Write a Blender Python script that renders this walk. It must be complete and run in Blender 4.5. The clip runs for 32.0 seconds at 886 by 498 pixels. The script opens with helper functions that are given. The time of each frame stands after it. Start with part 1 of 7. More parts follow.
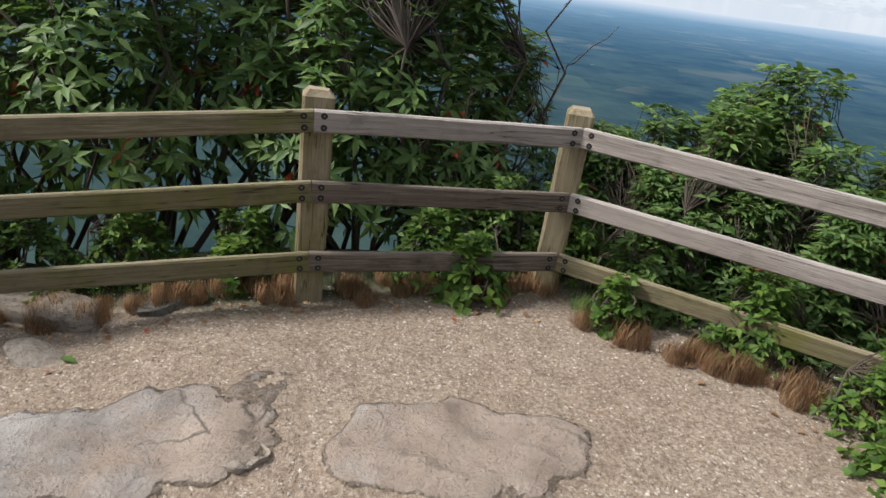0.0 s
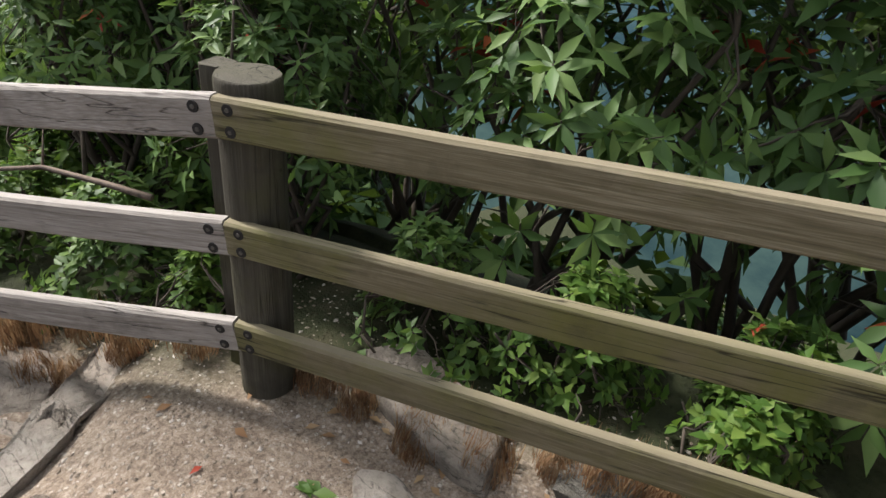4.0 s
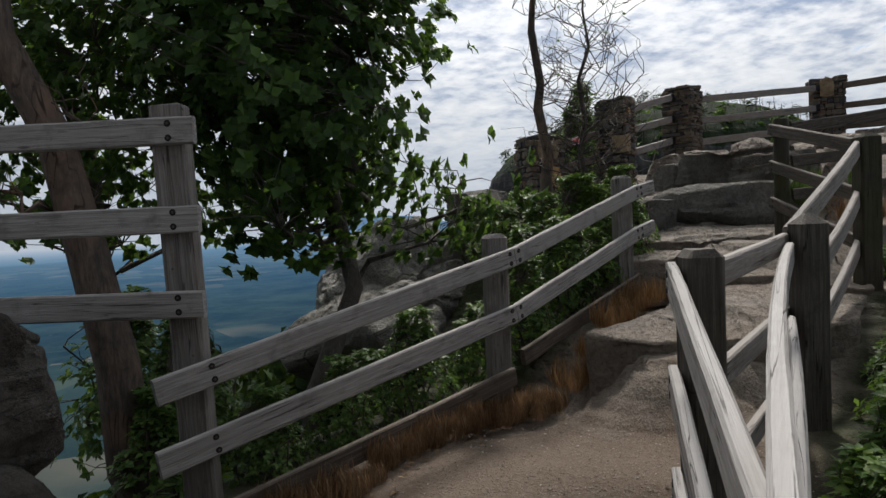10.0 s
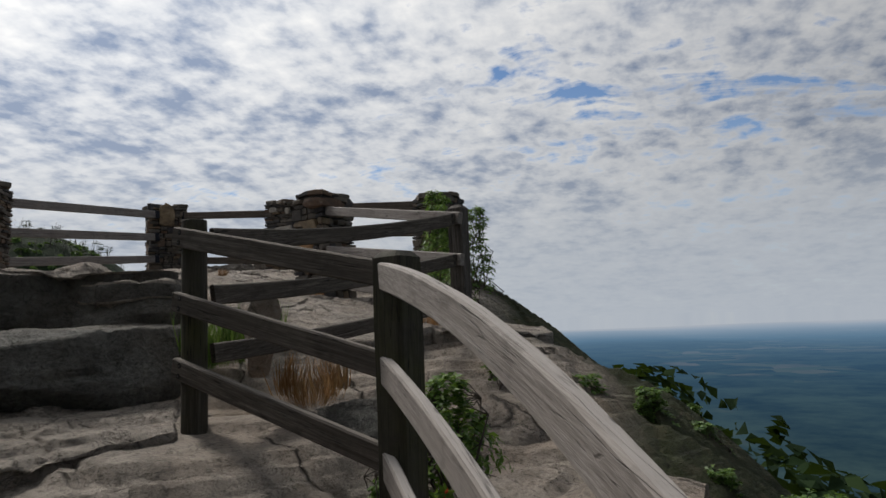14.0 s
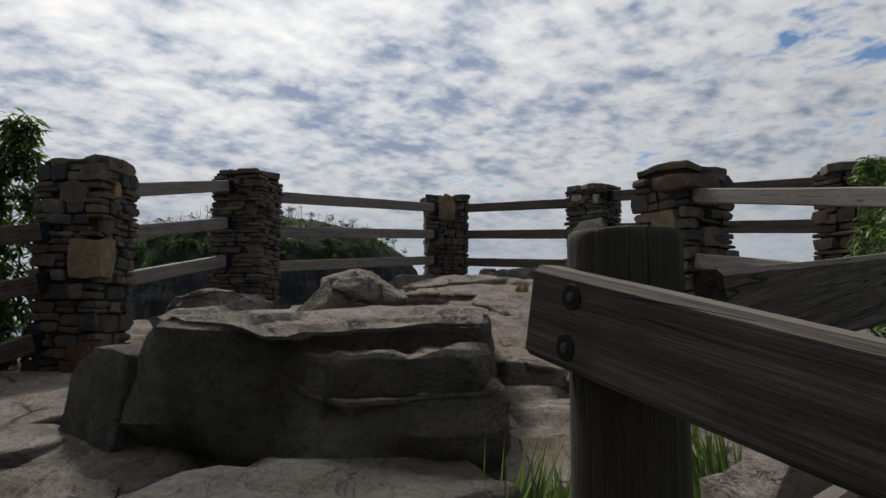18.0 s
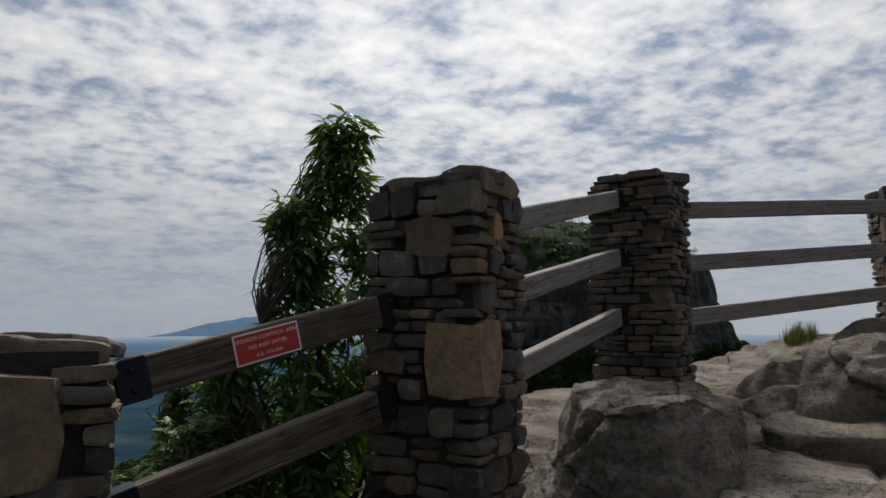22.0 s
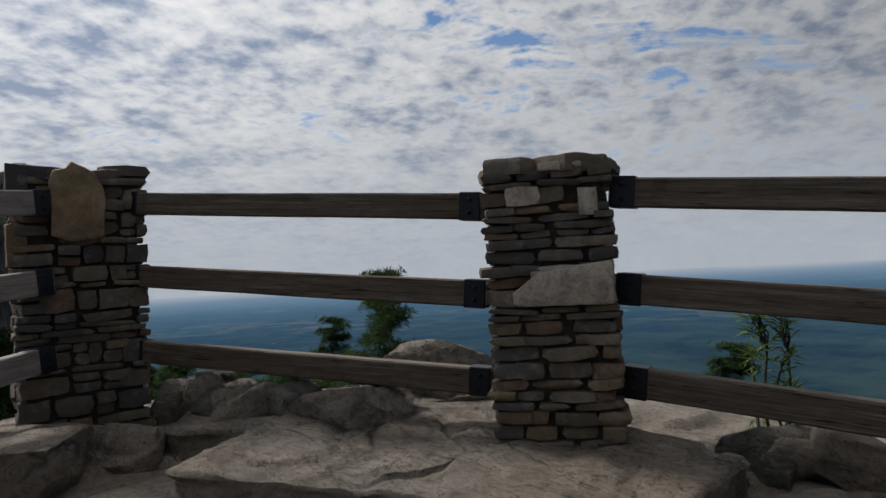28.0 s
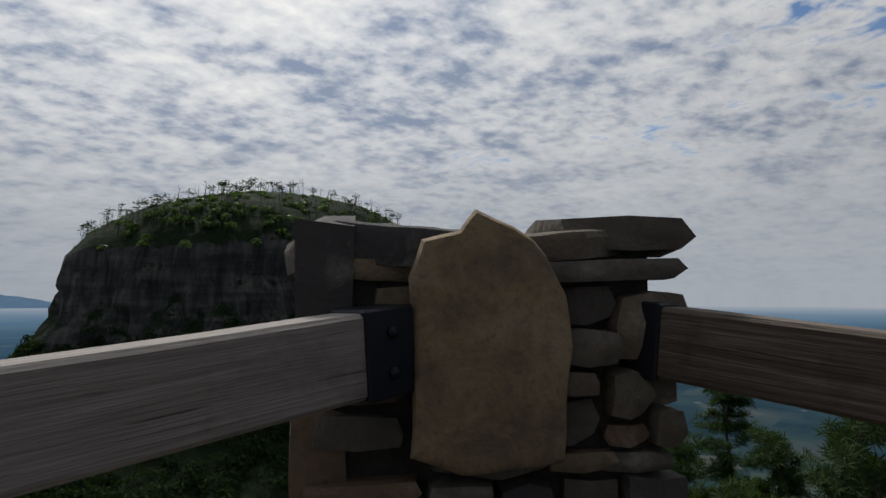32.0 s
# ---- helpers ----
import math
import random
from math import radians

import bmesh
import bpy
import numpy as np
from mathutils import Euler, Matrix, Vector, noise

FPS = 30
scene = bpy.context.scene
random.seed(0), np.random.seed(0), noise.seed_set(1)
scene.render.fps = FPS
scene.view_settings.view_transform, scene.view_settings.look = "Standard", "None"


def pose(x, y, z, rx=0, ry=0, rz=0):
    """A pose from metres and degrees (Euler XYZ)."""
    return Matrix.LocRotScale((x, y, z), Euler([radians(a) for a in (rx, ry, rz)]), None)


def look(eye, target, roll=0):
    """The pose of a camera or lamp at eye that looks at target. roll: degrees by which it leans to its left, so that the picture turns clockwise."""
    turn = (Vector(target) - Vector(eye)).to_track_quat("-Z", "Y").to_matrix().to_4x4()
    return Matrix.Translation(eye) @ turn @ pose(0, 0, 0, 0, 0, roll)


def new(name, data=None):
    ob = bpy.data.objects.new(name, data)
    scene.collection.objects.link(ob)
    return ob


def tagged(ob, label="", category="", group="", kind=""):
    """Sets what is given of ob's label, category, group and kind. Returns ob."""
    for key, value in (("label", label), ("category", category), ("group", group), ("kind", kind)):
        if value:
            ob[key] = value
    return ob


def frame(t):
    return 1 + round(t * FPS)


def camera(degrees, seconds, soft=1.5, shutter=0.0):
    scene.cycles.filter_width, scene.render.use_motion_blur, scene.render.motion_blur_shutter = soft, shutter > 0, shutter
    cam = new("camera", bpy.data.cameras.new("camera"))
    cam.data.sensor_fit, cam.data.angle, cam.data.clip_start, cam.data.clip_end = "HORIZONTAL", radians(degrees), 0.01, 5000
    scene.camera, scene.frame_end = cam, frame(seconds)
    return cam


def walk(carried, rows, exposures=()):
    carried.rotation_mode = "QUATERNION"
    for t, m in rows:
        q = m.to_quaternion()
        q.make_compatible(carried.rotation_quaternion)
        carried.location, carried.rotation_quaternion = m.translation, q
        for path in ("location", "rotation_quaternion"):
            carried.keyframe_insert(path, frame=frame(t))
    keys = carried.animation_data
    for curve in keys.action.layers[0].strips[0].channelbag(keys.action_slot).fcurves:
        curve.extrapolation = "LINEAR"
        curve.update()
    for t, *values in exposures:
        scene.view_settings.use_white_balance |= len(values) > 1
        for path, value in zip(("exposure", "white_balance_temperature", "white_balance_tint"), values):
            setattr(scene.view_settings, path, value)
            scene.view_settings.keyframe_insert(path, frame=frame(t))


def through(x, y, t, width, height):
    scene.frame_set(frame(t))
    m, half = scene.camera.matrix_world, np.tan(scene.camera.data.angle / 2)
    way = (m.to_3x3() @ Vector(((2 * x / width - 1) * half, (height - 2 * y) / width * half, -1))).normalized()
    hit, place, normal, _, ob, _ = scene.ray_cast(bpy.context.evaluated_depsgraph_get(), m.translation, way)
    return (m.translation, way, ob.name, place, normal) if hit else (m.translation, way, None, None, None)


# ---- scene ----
cam = camera(68.1, 32.0)
PATH = [
    (0, (0.000, 0.000, 2.246), (0.076, 1.835, 1.455), 7.2),
    (0.5, (-0.080, 0.327, 2.276), (-0.115, 2.147, 1.447), 7.7),
    (1, (-0.235, 0.634, 2.214), (-0.364, 2.424, 1.332), 10.0),
    (1.5, (-0.492, 0.888, 2.240), (-0.900, 2.567, 1.233), 12.5),
    (2, (-0.601, 1.061, 2.164), (-1.243, 2.633, 1.108), 10.0),
    (2.5, (-0.656, 1.224, 2.155), (-1.388, 2.750, 1.089), 7.4),
    (4.5, (-1.003, 1.692, 1.883), (-2.143, 2.874, 0.741), 6.7),
    (5, (-1.029, 1.782, 1.709), (-2.381, 2.65, 0.517), 5.4),
    (5.5, (-1.134, 1.945, 1.696), (-2.714, 2.509, 0.607), 3.7),
    (6, (-1.262, 2.138, 1.716), (-3.025, 2.394, 0.807), 2.3),
    (6.5, (-1.538, 2.153, 1.733), (-3.408, 2.164, 1.024), 1.1),
    (7, (-1.935, 2.12, 1.782), (-3.841, 1.949, 1.201), -0.0),
    (7.5, (-2.343, 2.111, 1.796), (-4.265, 1.812, 1.33), -1.0),
    (8, (-2.663, 1.944, 1.779), (-4.587, 1.544, 1.41), -1.2),
    (8.5, (-2.983, 1.816, 1.697), (-4.893, 1.305, 1.396), -2.1),
    (9, (-3.482, 1.706, 1.618), (-5.387, 1.142, 1.393), -2.3),
    (9.5, (-3.901, 1.549, 1.486), (-5.804, 0.952, 1.339), -2.2),
    (10, (-4.489, 1.325, 1.43), (-6.389, 0.705, 1.338), -2.5),
    (10.5, (-4.974, 1.143, 1.442), (-6.885, 0.558, 1.389), -2.2),
    (11, (-5.506, 0.93, 1.404), (-7.431, 0.388, 1.392), -2.2),
    (11.5, (-6.045, 0.844, 1.424), (-7.99, 0.378, 1.437), -2.0),
    (12, (-6.583, 0.81, 1.388), (-8.57, 0.591, 1.418), -2.0),
    (12.5, (-7.11, 0.97, 1.373), (-9.097, 1.18, 1.46), -1.8),
    (13, (-7.521, 1.112, 1.462), (-9.362, 1.874, 1.64), -2.1),
    (13.5, (-7.813, 1.173, 1.554), (-9.415, 2.35, 1.774), -3.4),
    (15.5, (-9.29, 1.94, 1.776), (-10.807, 3.222, 2.012), -1.8),
    (16, (-9.66, 1.969, 1.808), (-11.256, 3.149, 2.053), -2.0),
    (16.5, (-9.976, 2.084, 1.998), (-11.652, 3.151, 2.226), -1.6),
    (17, (-10.445, 2.219, 2.088), (-12.193, 3.166, 2.305), -1.2),
    (17.5, (-10.842, 2.13, 2.249), (-12.665, 2.924, 2.462), -0.1),
    (18, (-11.271, 2.124, 2.192), (-13.186, 2.66, 2.405), 0.1),
    (18.5, (-11.736, 2.171, 2.415), (-13.678, 2.595, 2.63), 0.8),
    (19, (-12.2, 2.025, 2.529), (-14.162, 2.341, 2.75), 1.5),
    (19.5, (-12.603, 1.965, 2.542), (-14.591, 2.056, 2.739), 1.1),
    (20, (-12.888, 1.894, 2.647), (-14.874, 1.808, 2.859), 0.7),
    (20.5, (-13.258, 1.633, 2.692), (-15.236, 1.44, 2.917), 1.1),
    (21, (-13.607, 1.464, 2.733), (-15.574, 1.185, 2.963), 0.1),
    (21.5, (-14.023, 1.354, 2.87), (-15.989, 1.042, 3.064), 0.7),
    (22, (-14.399, 1.103, 2.863), (-16.364, 0.807, 3.086), -0.1),
    (22.5, (-14.862, 0.858, 2.789), (-16.832, 0.624, 3.042), -1.9),
    (23, (-15.235, 0.85, 2.845), (-17.215, 1.023, 3.066), -2.2),
    (23.5, (-15.506, 0.859, 3.01), (-17.397, 1.485, 3.181), -1.4),
    (24, (-15.865, 1.198, 3.093), (-17.586, 2.203, 3.259), -3.4),
    (24.5, (-16.084, 1.493, 3.154), (-17.647, 2.731, 3.313), -3.6),
    (25, (-16.316, 1.837, 3.296), (-17.84, 3.125, 3.437), -3.8),
    (25.5, (-16.514, 2.301, 3.424), (-17.999, 3.637, 3.506), -4.4),
    (26, (-16.784, 2.694, 3.425), (-18.235, 4.069, 3.491), -4.2),
    (26.5, (-17.046, 3.029, 3.473), (-18.449, 4.451, 3.549), -3.8),
    (28.5, (-18.072, 4.332, 3.717), (-19.552, 5.675, 3.767), -2.4),
    (29, (-18.499, 4.51, 3.885), (-20.099, 5.708, 3.922), -1.0),
    (29.5, (-18.913, 4.531, 3.937), (-20.594, 5.614, 3.958), -0.8),
    (30, (-19.415, 4.67, 4.035), (-21.163, 5.639, 4.092), -0.7),
    (30.5, (-19.809, 4.664, 4.15), (-21.612, 5.525, 4.235), -0.7),
    (31, (-20.171, 4.748, 4.129), (-22.019, 5.504, 4.236), -0.9),
    (31.5, (-20.596, 4.846, 4.156), (-22.482, 5.502, 4.266), -0.4),
    (32, (-20.964, 4.825, 4.224), (-22.89, 5.345, 4.36), 0.1),
]
EXPOSURES = ((0, 0.65), (1.5, 0.75), (2.5, 0.75), (5, 1.35), (6.5, 1.65), (7.3, 1.6), (8, 0.75), (8.7, 0.22), (10, 0.05), (12, 0.05), (13, -0.13), (15.5, -0.4), (20, -0.46), (24, -0.42), (26, -0.36), (30, -0.40), (31, -0.55), (32, -0.58))
walk(cam, [(t, look(eye, target, roll)) for t, eye, target, roll in PATH], EXPOSURES)

# ---- world, sun ----
LANE_AT = -1.889
SUN_AZ, SUN_EL = 97.0, 47.0     # degrees to the left of +y, and above the horizon
sun_way = Vector((-math.sin(radians(SUN_AZ)) * math.cos(radians(SUN_EL)),
                  math.cos(radians(SUN_AZ)) * math.cos(radians(SUN_EL)), math.sin(radians(SUN_EL))))
sun_data = bpy.data.lights.new("sun", "SUN")
sun_data.energy, sun_data.angle, sun_data.color = 4.2, radians(9), (1.0, 0.955, 0.90)
sun_ob = new("sun", sun_data)
sun_ob.matrix_world = look((0, 0, 60), Vector((0, 0, 60)) - sun_way)


def build_world():
    world = bpy.data.worlds.new("sky")
    scene.world = world
    world.use_nodes = True
    nt = world.node_tree
    nt.nodes.clear()
    N, L = nt.nodes.new, nt.links.new

    def math_node(op, a, b=None, c=None, clamp=False):
        n = N("ShaderNodeMath")
        n.operation, n.use_clamp = op, clamp
        for k, v in enumerate((a, b, c)):
            if v is None:
                continue
            if isinstance(v, (int, float)):
                n.inputs[k].default_value = v
            else:
                L(v, n.inputs[k])
        return n.outputs[0]

    def ramp(fac, stops):
        r = N("ShaderNodeValToRGB")
        el = r.color_ramp.elements
        el[0].position, el[0].color = stops[0][0], (*stops[0][1], 1)
        el[1].position, el[1].color = stops[-1][0], (*stops[-1][1], 1)
        for p, c in stops[1:-1]:
            e = el.new(p)
            e.color = (*c, 1)
        L(fac, r.inputs[0])
        return r.outputs[0]

    def mix(fac, a, b):
        m = N("ShaderNodeMix")
        m.data_type = "RGBA"
        if isinstance(fac, float):
            m.inputs[0].default_value = fac
        else:
            L(fac, m.inputs[0])
        for k, v in ((6, a), (7, b)):
            if isinstance(v, tuple):
                m.inputs[k].default_value = (*v, 1)
            else:
                L(v, m.inputs[k])
        return m.outputs[2]

    tc = N("ShaderNodeTexCoord")
    sep = N("ShaderNodeSeparateXYZ")
    L(tc.outputs["Generated"], sep.inputs[0])
    x, y, z = sep.outputs
    up = math_node("MAXIMUM", z, 0.0)
    den = math_node("ADD", up, 0.20)
    px, py = math_node("DIVIDE", x, den), math_node("DIVIDE", y, den)
    uv = N("ShaderNodeCombineXYZ")
    L(px, uv.inputs[0])
    L(py, uv.inputs[1])

    def fbm(scale, detail, rough, off=(0, 0, 0), rot=0.0, stretch=(1, 1, 1), dist=0.0):
        mp = N("ShaderNodeMapping")
        mp.inputs["Location"].default_value = off
        mp.inputs["Rotation"].default_value = (0, 0, rot)
        mp.inputs["Scale"].default_value = stretch
        L(uv.outputs[0], mp.inputs[0])
        n = N("ShaderNodeTexNoise")
        n.inputs["Scale"].default_value = scale
        n.inputs["Detail"].default_value = detail
        n.inputs["Roughness"].default_value = rough
        n.inputs["Distortion"].default_value = dist
        L(mp.outputs[0], n.inputs["Vector"])
        return n.outputs[0]

    # altocumulus field: large sheets, small ripples in rows across the view
    sheets = fbm(1.1, 4, 0.55, (3.1, 0.4, 0), 0.5, (1.0, 0.7, 1))
    ripples = fbm(4.6, 5, 0.52, (0, 0, 0), 0.9, (1.0, 0.9, 1), 0.15)
    fine = fbm(15.0, 4, 0.55, (5, 2, 0), 0.9, (1.0, 0.9, 1), 0.1)
    # a torn lane of clear sky across the field
    lane_d = math_node("ADD", math_node("MULTIPLY", px, 0.519), math_node("MULTIPLY", py, -0.855))
    lane_d = math_node("ADD", lane_d, math_node("MULTIPLY", math_node("SUBTRACT", sheets, 0.5), 0.7))
    lane = math_node("SUBTRACT", 1.0, math_node("MULTIPLY", math_node("ABSOLUTE", math_node("SUBTRACT", lane_d, LANE_AT)), 1.5), None, True)
    along = math_node("ADD", math_node("MULTIPLY", px, 0.855), math_node("MULTIPLY", py, 0.519))
    torn = N("ShaderNodeCombineXYZ")
    L(math_node("MULTIPLY", along, 0.75), torn.inputs[0])
    L(math_node("MULTIPLY", lane_d, 5.0), torn.inputs[1])
    rents = N("ShaderNodeTexNoise")
    rents.inputs["Scale"].default_value, rents.inputs["Detail"].default_value, rents.inputs["Roughness"].default_value = 1.0, 7, 0.60
    L(torn.outputs[0], rents.inputs["Vector"])
    lane = math_node("MULTIPLY", lane, ramp(rents.outputs[0], [(0.42, (0, 0, 0)), (0.82, (1, 1, 1))]))
    # fewer clouds towards +x +y (the clear side of the day's sky)
    side = math_node("ADD", math_node("MULTIPLY", x, 0.62), math_node("MULTIPLY", y, 0.55))
    cover = math_node("ADD", math_node("MULTIPLY", sheets, 0.75), math_node("MULTIPLY", ripples, 0.95))
    cover = math_node("SUBTRACT", cover, math_node("MULTIPLY", lane, 0.72))
    cover = math_node("SUBTRACT", cover, math_node("MULTIPLY", side, 0.25))
    cover = math_node("ADD", cover, math_node("MULTIPLY", fine, 0.68))
    thick = ramp(cover, [(0.80, (0, 0, 0)), (1.09, (1, 1, 1))])
    shade = math_node("ADD", math_node("ADD", math_node("MULTIPLY", ripples, 0.46), math_node("MULTIPLY", sheets, 0.32)), math_node("MULTIPLY", fine, 0.36))
    cloud = ramp(shade, [(0.43, (0.90, 0.89, 0.87)), (0.57, (0.65, 0.67, 0.705)), (0.69, (0.26, 0.32, 0.44))])
    # the veil glows round the hidden sun
    dot = N("ShaderNodeVectorMath")
    dot.operation = "DOT_PRODUCT"
    L(tc.outputs["Generated"], dot.inputs[0])
    dot.inputs[1].default_value = sun_way
    halo = math_node("POWER", math_node("MULTIPLY", math_node("ADD", dot.outputs["Value"], 1.0), 0.5), 3.0)
    halo = math_node("MULTIPLY", halo, 1.32)
    sky = N("ShaderNodeTexSky")
    sky.sky_type, sky.sun_disc = "NISHITA", False
    sky.sun_elevation, sky.sun_rotation = radians(SUN_EL), radians(-SUN_AZ)
    sky.altitude, sky.air_density, sky.dust_density, sky.ozone_density = 700, 1.0, 0.1, 4.0
    blue = N("ShaderNodeVectorMath")
    blue.operation = "SCALE"
    L(sky.outputs[0], blue.inputs[0])
    blue.inputs["Scale"].default_value = 0.115
    gain = N("ShaderNodeVectorMath")
    gain.operation = "SCALE"
    L(cloud, gain.inputs[0])
    L(math_node("ADD", halo, 0.37), gain.inputs["Scale"])
    col = mix(thick, blue.outputs[0], gain.outputs[0])
    # hazy band low over the plain
    low = ramp(z, [(0.0, (0.92, 0.92, 0.92)), (0.10, (0.72, 0.72, 0.72)), (0.24, (0.12, 0.12, 0.12)), (0.36, (0, 0, 0))])
    air = mix(math_node("ADD", math_node("MULTIPLY", math_node("SUBTRACT", y, x), 0.42), 0.35, None, True), (0.39, 0.445, 0.525), (0.53, 0.58, 0.645))
    col = mix(low, col, air)
    bg = N("ShaderNodeBackground")
    L(col, bg.inputs[0])
    bg.inputs[1].default_value = 1.0
    out = N("ShaderNodeOutputWorld")
    L(bg.outputs[0], out.inputs[0])


build_world()

# ---- materials ----
def node_mat(name, build, rough=0.85, spec=0.3, metal=0.0):
    m = bpy.data.materials.new(name)
    m.use_nodes = True
    nt = m.node_tree
    bsdf = nt.nodes["Principled BSDF"]
    bsdf.inputs["Roughness"].default_value = rough
    bsdf.inputs["Specular IOR Level"].default_value = spec
    bsdf.inputs["Metallic"].default_value = metal
    build(Kit(nt), bsdf)
    return m


class Kit:
    """Short hands for shader nodes."""

    def __init__(self, nt):
        self.nt, self.N, self.L = nt, nt.nodes.new, nt.links.new
        self.tc = self.N("ShaderNodeTexCoord")
        self.geo = self.N("ShaderNodeNewGeometry")
        self.info = self.N("ShaderNodeObjectInfo")

    def put(self, v, socket):
        if isinstance(v, (int, float)):
            socket.default_value = v
        elif isinstance(v, tuple):
            socket.default_value = (*v, 1) if len(socket.default_value) == 4 and len(v) == 3 else v
        else:
            self.L(v, socket)

    def mapped(self, scale=(1, 1, 1), world=False, shift=True):
        mp = self.N("ShaderNodeMapping")
        mp.inputs["Scale"].default_value = scale
        if world:
            self.L(self.geo.outputs["Position"], mp.inputs[0])
        else:
            self.L(self.tc.outputs["Object"], mp.inputs[0])
            if shift:
                s = self.N("ShaderNodeVectorMath")
                s.operation = "SCALE"
                s.inputs[0].default_value = (37, 19, 53)
                self.L(self.info.outputs["Random"], s.inputs["Scale"])
                self.L(s.outputs[0], mp.inputs["Location"])
        return mp.outputs[0]

    def noise(self, vec, scale, detail=5, rough=0.6, dist=0.0):
        n = self.N("ShaderNodeTexNoise")
        self.L(vec, n.inputs["Vector"])
        for k, v in (("Scale", scale), ("Detail", detail), ("Roughness", rough), ("Distortion", dist)):
            n.inputs[k].default_value = v
        return n.outputs[0]

    def voronoi(self, vec, scale, feature="F1", out="Distance"):
        n = self.N("ShaderNodeTexVoronoi")
        n.feature = feature
        self.L(vec, n.inputs["Vector"])
        n.inputs["Scale"].default_value = scale
        return n.outputs[out]

    def ramp(self, fac, stops):
        r = self.N("ShaderNodeValToRGB")
        el = r.color_ramp.elements
        cols = [(p, c if isinstance(c, tuple) else (c, c, c)) for p, c in stops]
        el[0].position, el[0].color = cols[0][0], (*cols[0][1], 1)
        el[1].position, el[1].color = cols[-1][0], (*cols[-1][1], 1)
        for p, c in cols[1:-1]:
            e = el.new(p)
            e.color = (*c, 1)
        self.put(fac, r.inputs[0])
        return r.outputs[0]

    def mix(self, fac, a, b, kind="MIX"):
        m = self.N("ShaderNodeMix")
        m.data_type, m.blend_type = "RGBA", kind
        self.put(fac, m.inputs[0])
        self.put(a, m.inputs[6])
        self.put(b, m.inputs[7])
        return m.outputs[2]

    def math(self, op, a, b=0.0, clamp=False):
        n = self.N("ShaderNodeMath")
        n.operation, n.use_clamp = op, clamp
        self.put(a, n.inputs[0])
        self.put(b, n.inputs[1])
        return n.outputs[0]

    def bump(self, height, strength, dist, bsdf, under=None):
        b = self.N("ShaderNodeBump")
        b.inputs["Strength"].default_value, b.inputs["Distance"].default_value = strength, dist
        self.L(height, b.inputs["Height"])
        if under is not None:
            self.L(under, b.inputs["Normal"])
        if bsdf is not None:
            self.L(b.outputs[0], bsdf.inputs["Normal"])
        return b.outputs[0]


def wood(name, dark, mid, pale, along=(0.8, 30, 30), stain=None):
    def build(k, bsdf):
        grain = k.noise(k.mapped(along), 2.0, 7, 0.62, 0.6)
        fine = k.noise(k.mapped(tuple(a * 3.2 for a in along)), 3.0, 3, 0.6)
        g = k.math("ADD", k.math("MULTIPLY", grain, 0.55), k.math("MULTIPLY", fine, 0.45))
        col = k.ramp(g, [(0.28, dark), (0.47, mid), (0.70, pale)])
        blot = k.noise(k.mapped((1, 1, 1)), 2.2, 5, 0.62)
        col = k.mix(k.ramp(k.noise(k.mapped((.7, 2, 2)), 1.7, 4, 0.6), [(0.38, 0.55), (0.56, 0.0)]), col, mid)
        if stain:
            col = k.mix(k.ramp(blot, [(0.46, 0.0), (0.66, 0.9)]), col, stain)
        damp = k.noise(k.mapped((1, 1, 1)), 7.0, 5, 0.65)
        col = k.mix(k.ramp(damp, [(0.54, 0.0), (0.72, 0.55)]), col, dark)
        # drying checks along the grain
        chk = k.noise(k.mapped(tuple(a * .55 for a in along)), 2.0, 2, 0.5, 0.4)
        crack = k.ramp(k.math("ABSOLUTE", k.math("SUBTRACT", chk, 0.5)), [(0.004, 1.0), (0.014, 0.0)])
        crack = k.math("MULTIPLY", crack, k.ramp(blot, [(0.44, 0.0), (0.56, 0.8)]))
        # paler on faces turned to the sky
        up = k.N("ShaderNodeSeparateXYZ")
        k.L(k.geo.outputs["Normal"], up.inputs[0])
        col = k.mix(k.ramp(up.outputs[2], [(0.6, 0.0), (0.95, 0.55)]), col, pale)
        col = k.mix(crack, col, tuple(c * .35 for c in dark))
        # knots
        kn = k.voronoi(k.mapped((1.1, 5, 5)), 1.6)
        col = k.mix(k.ramp(kn, [(0.03, 0.75), (0.07, 0.0)]), col, tuple(c * .6 for c in dark))
        k.L(col, bsdf.inputs["Base Color"])
        k.bump(k.math("SUBTRACT", g, k.math("MULTIPLY", crack, 0.8)), 0.75, 0.007, bsdf)
    return node_mat(name, build, 0.85, 0.22)


def cracks(k, scale, rot, stretch, wide=0.025, world=True):
    """Irregular joints in rock: 1 on a joint, 0 off it."""
    v = k.mapped((1, 1, 1), world=world)
    warp = k.N("ShaderNodeVectorMath")
    warp.operation = "MULTIPLY_ADD"
    n = k.N("ShaderNodeTexNoise")
    n.inputs["Scale"].default_value, n.inputs["Detail"].default_value = 2.2, 5
    k.L(v, n.inputs["Vector"])
    k.L(n.outputs["Color"], warp.inputs[0])
    warp.inputs[1].default_value = (.38, .38, .38)
    k.L(v, warp.inputs[2])
    mp = k.N("ShaderNodeMapping")
    mp.inputs["Rotation"].default_value = (0, 0, rot)
    mp.inputs["Scale"].default_value = stretch
    k.L(warp.outputs[0], mp.inputs[0])
    d = k.voronoi(mp.outputs[0], scale, "DISTANCE_TO_EDGE")
    line = k.ramp(d, [(0.0, 1.0), (wide, 0.0)])
    return k.math("MULTIPLY", line, k.ramp(k.noise(v, 1.1, 3, 0.6), [(0.50, 0.0), (0.60, 1.0)]))


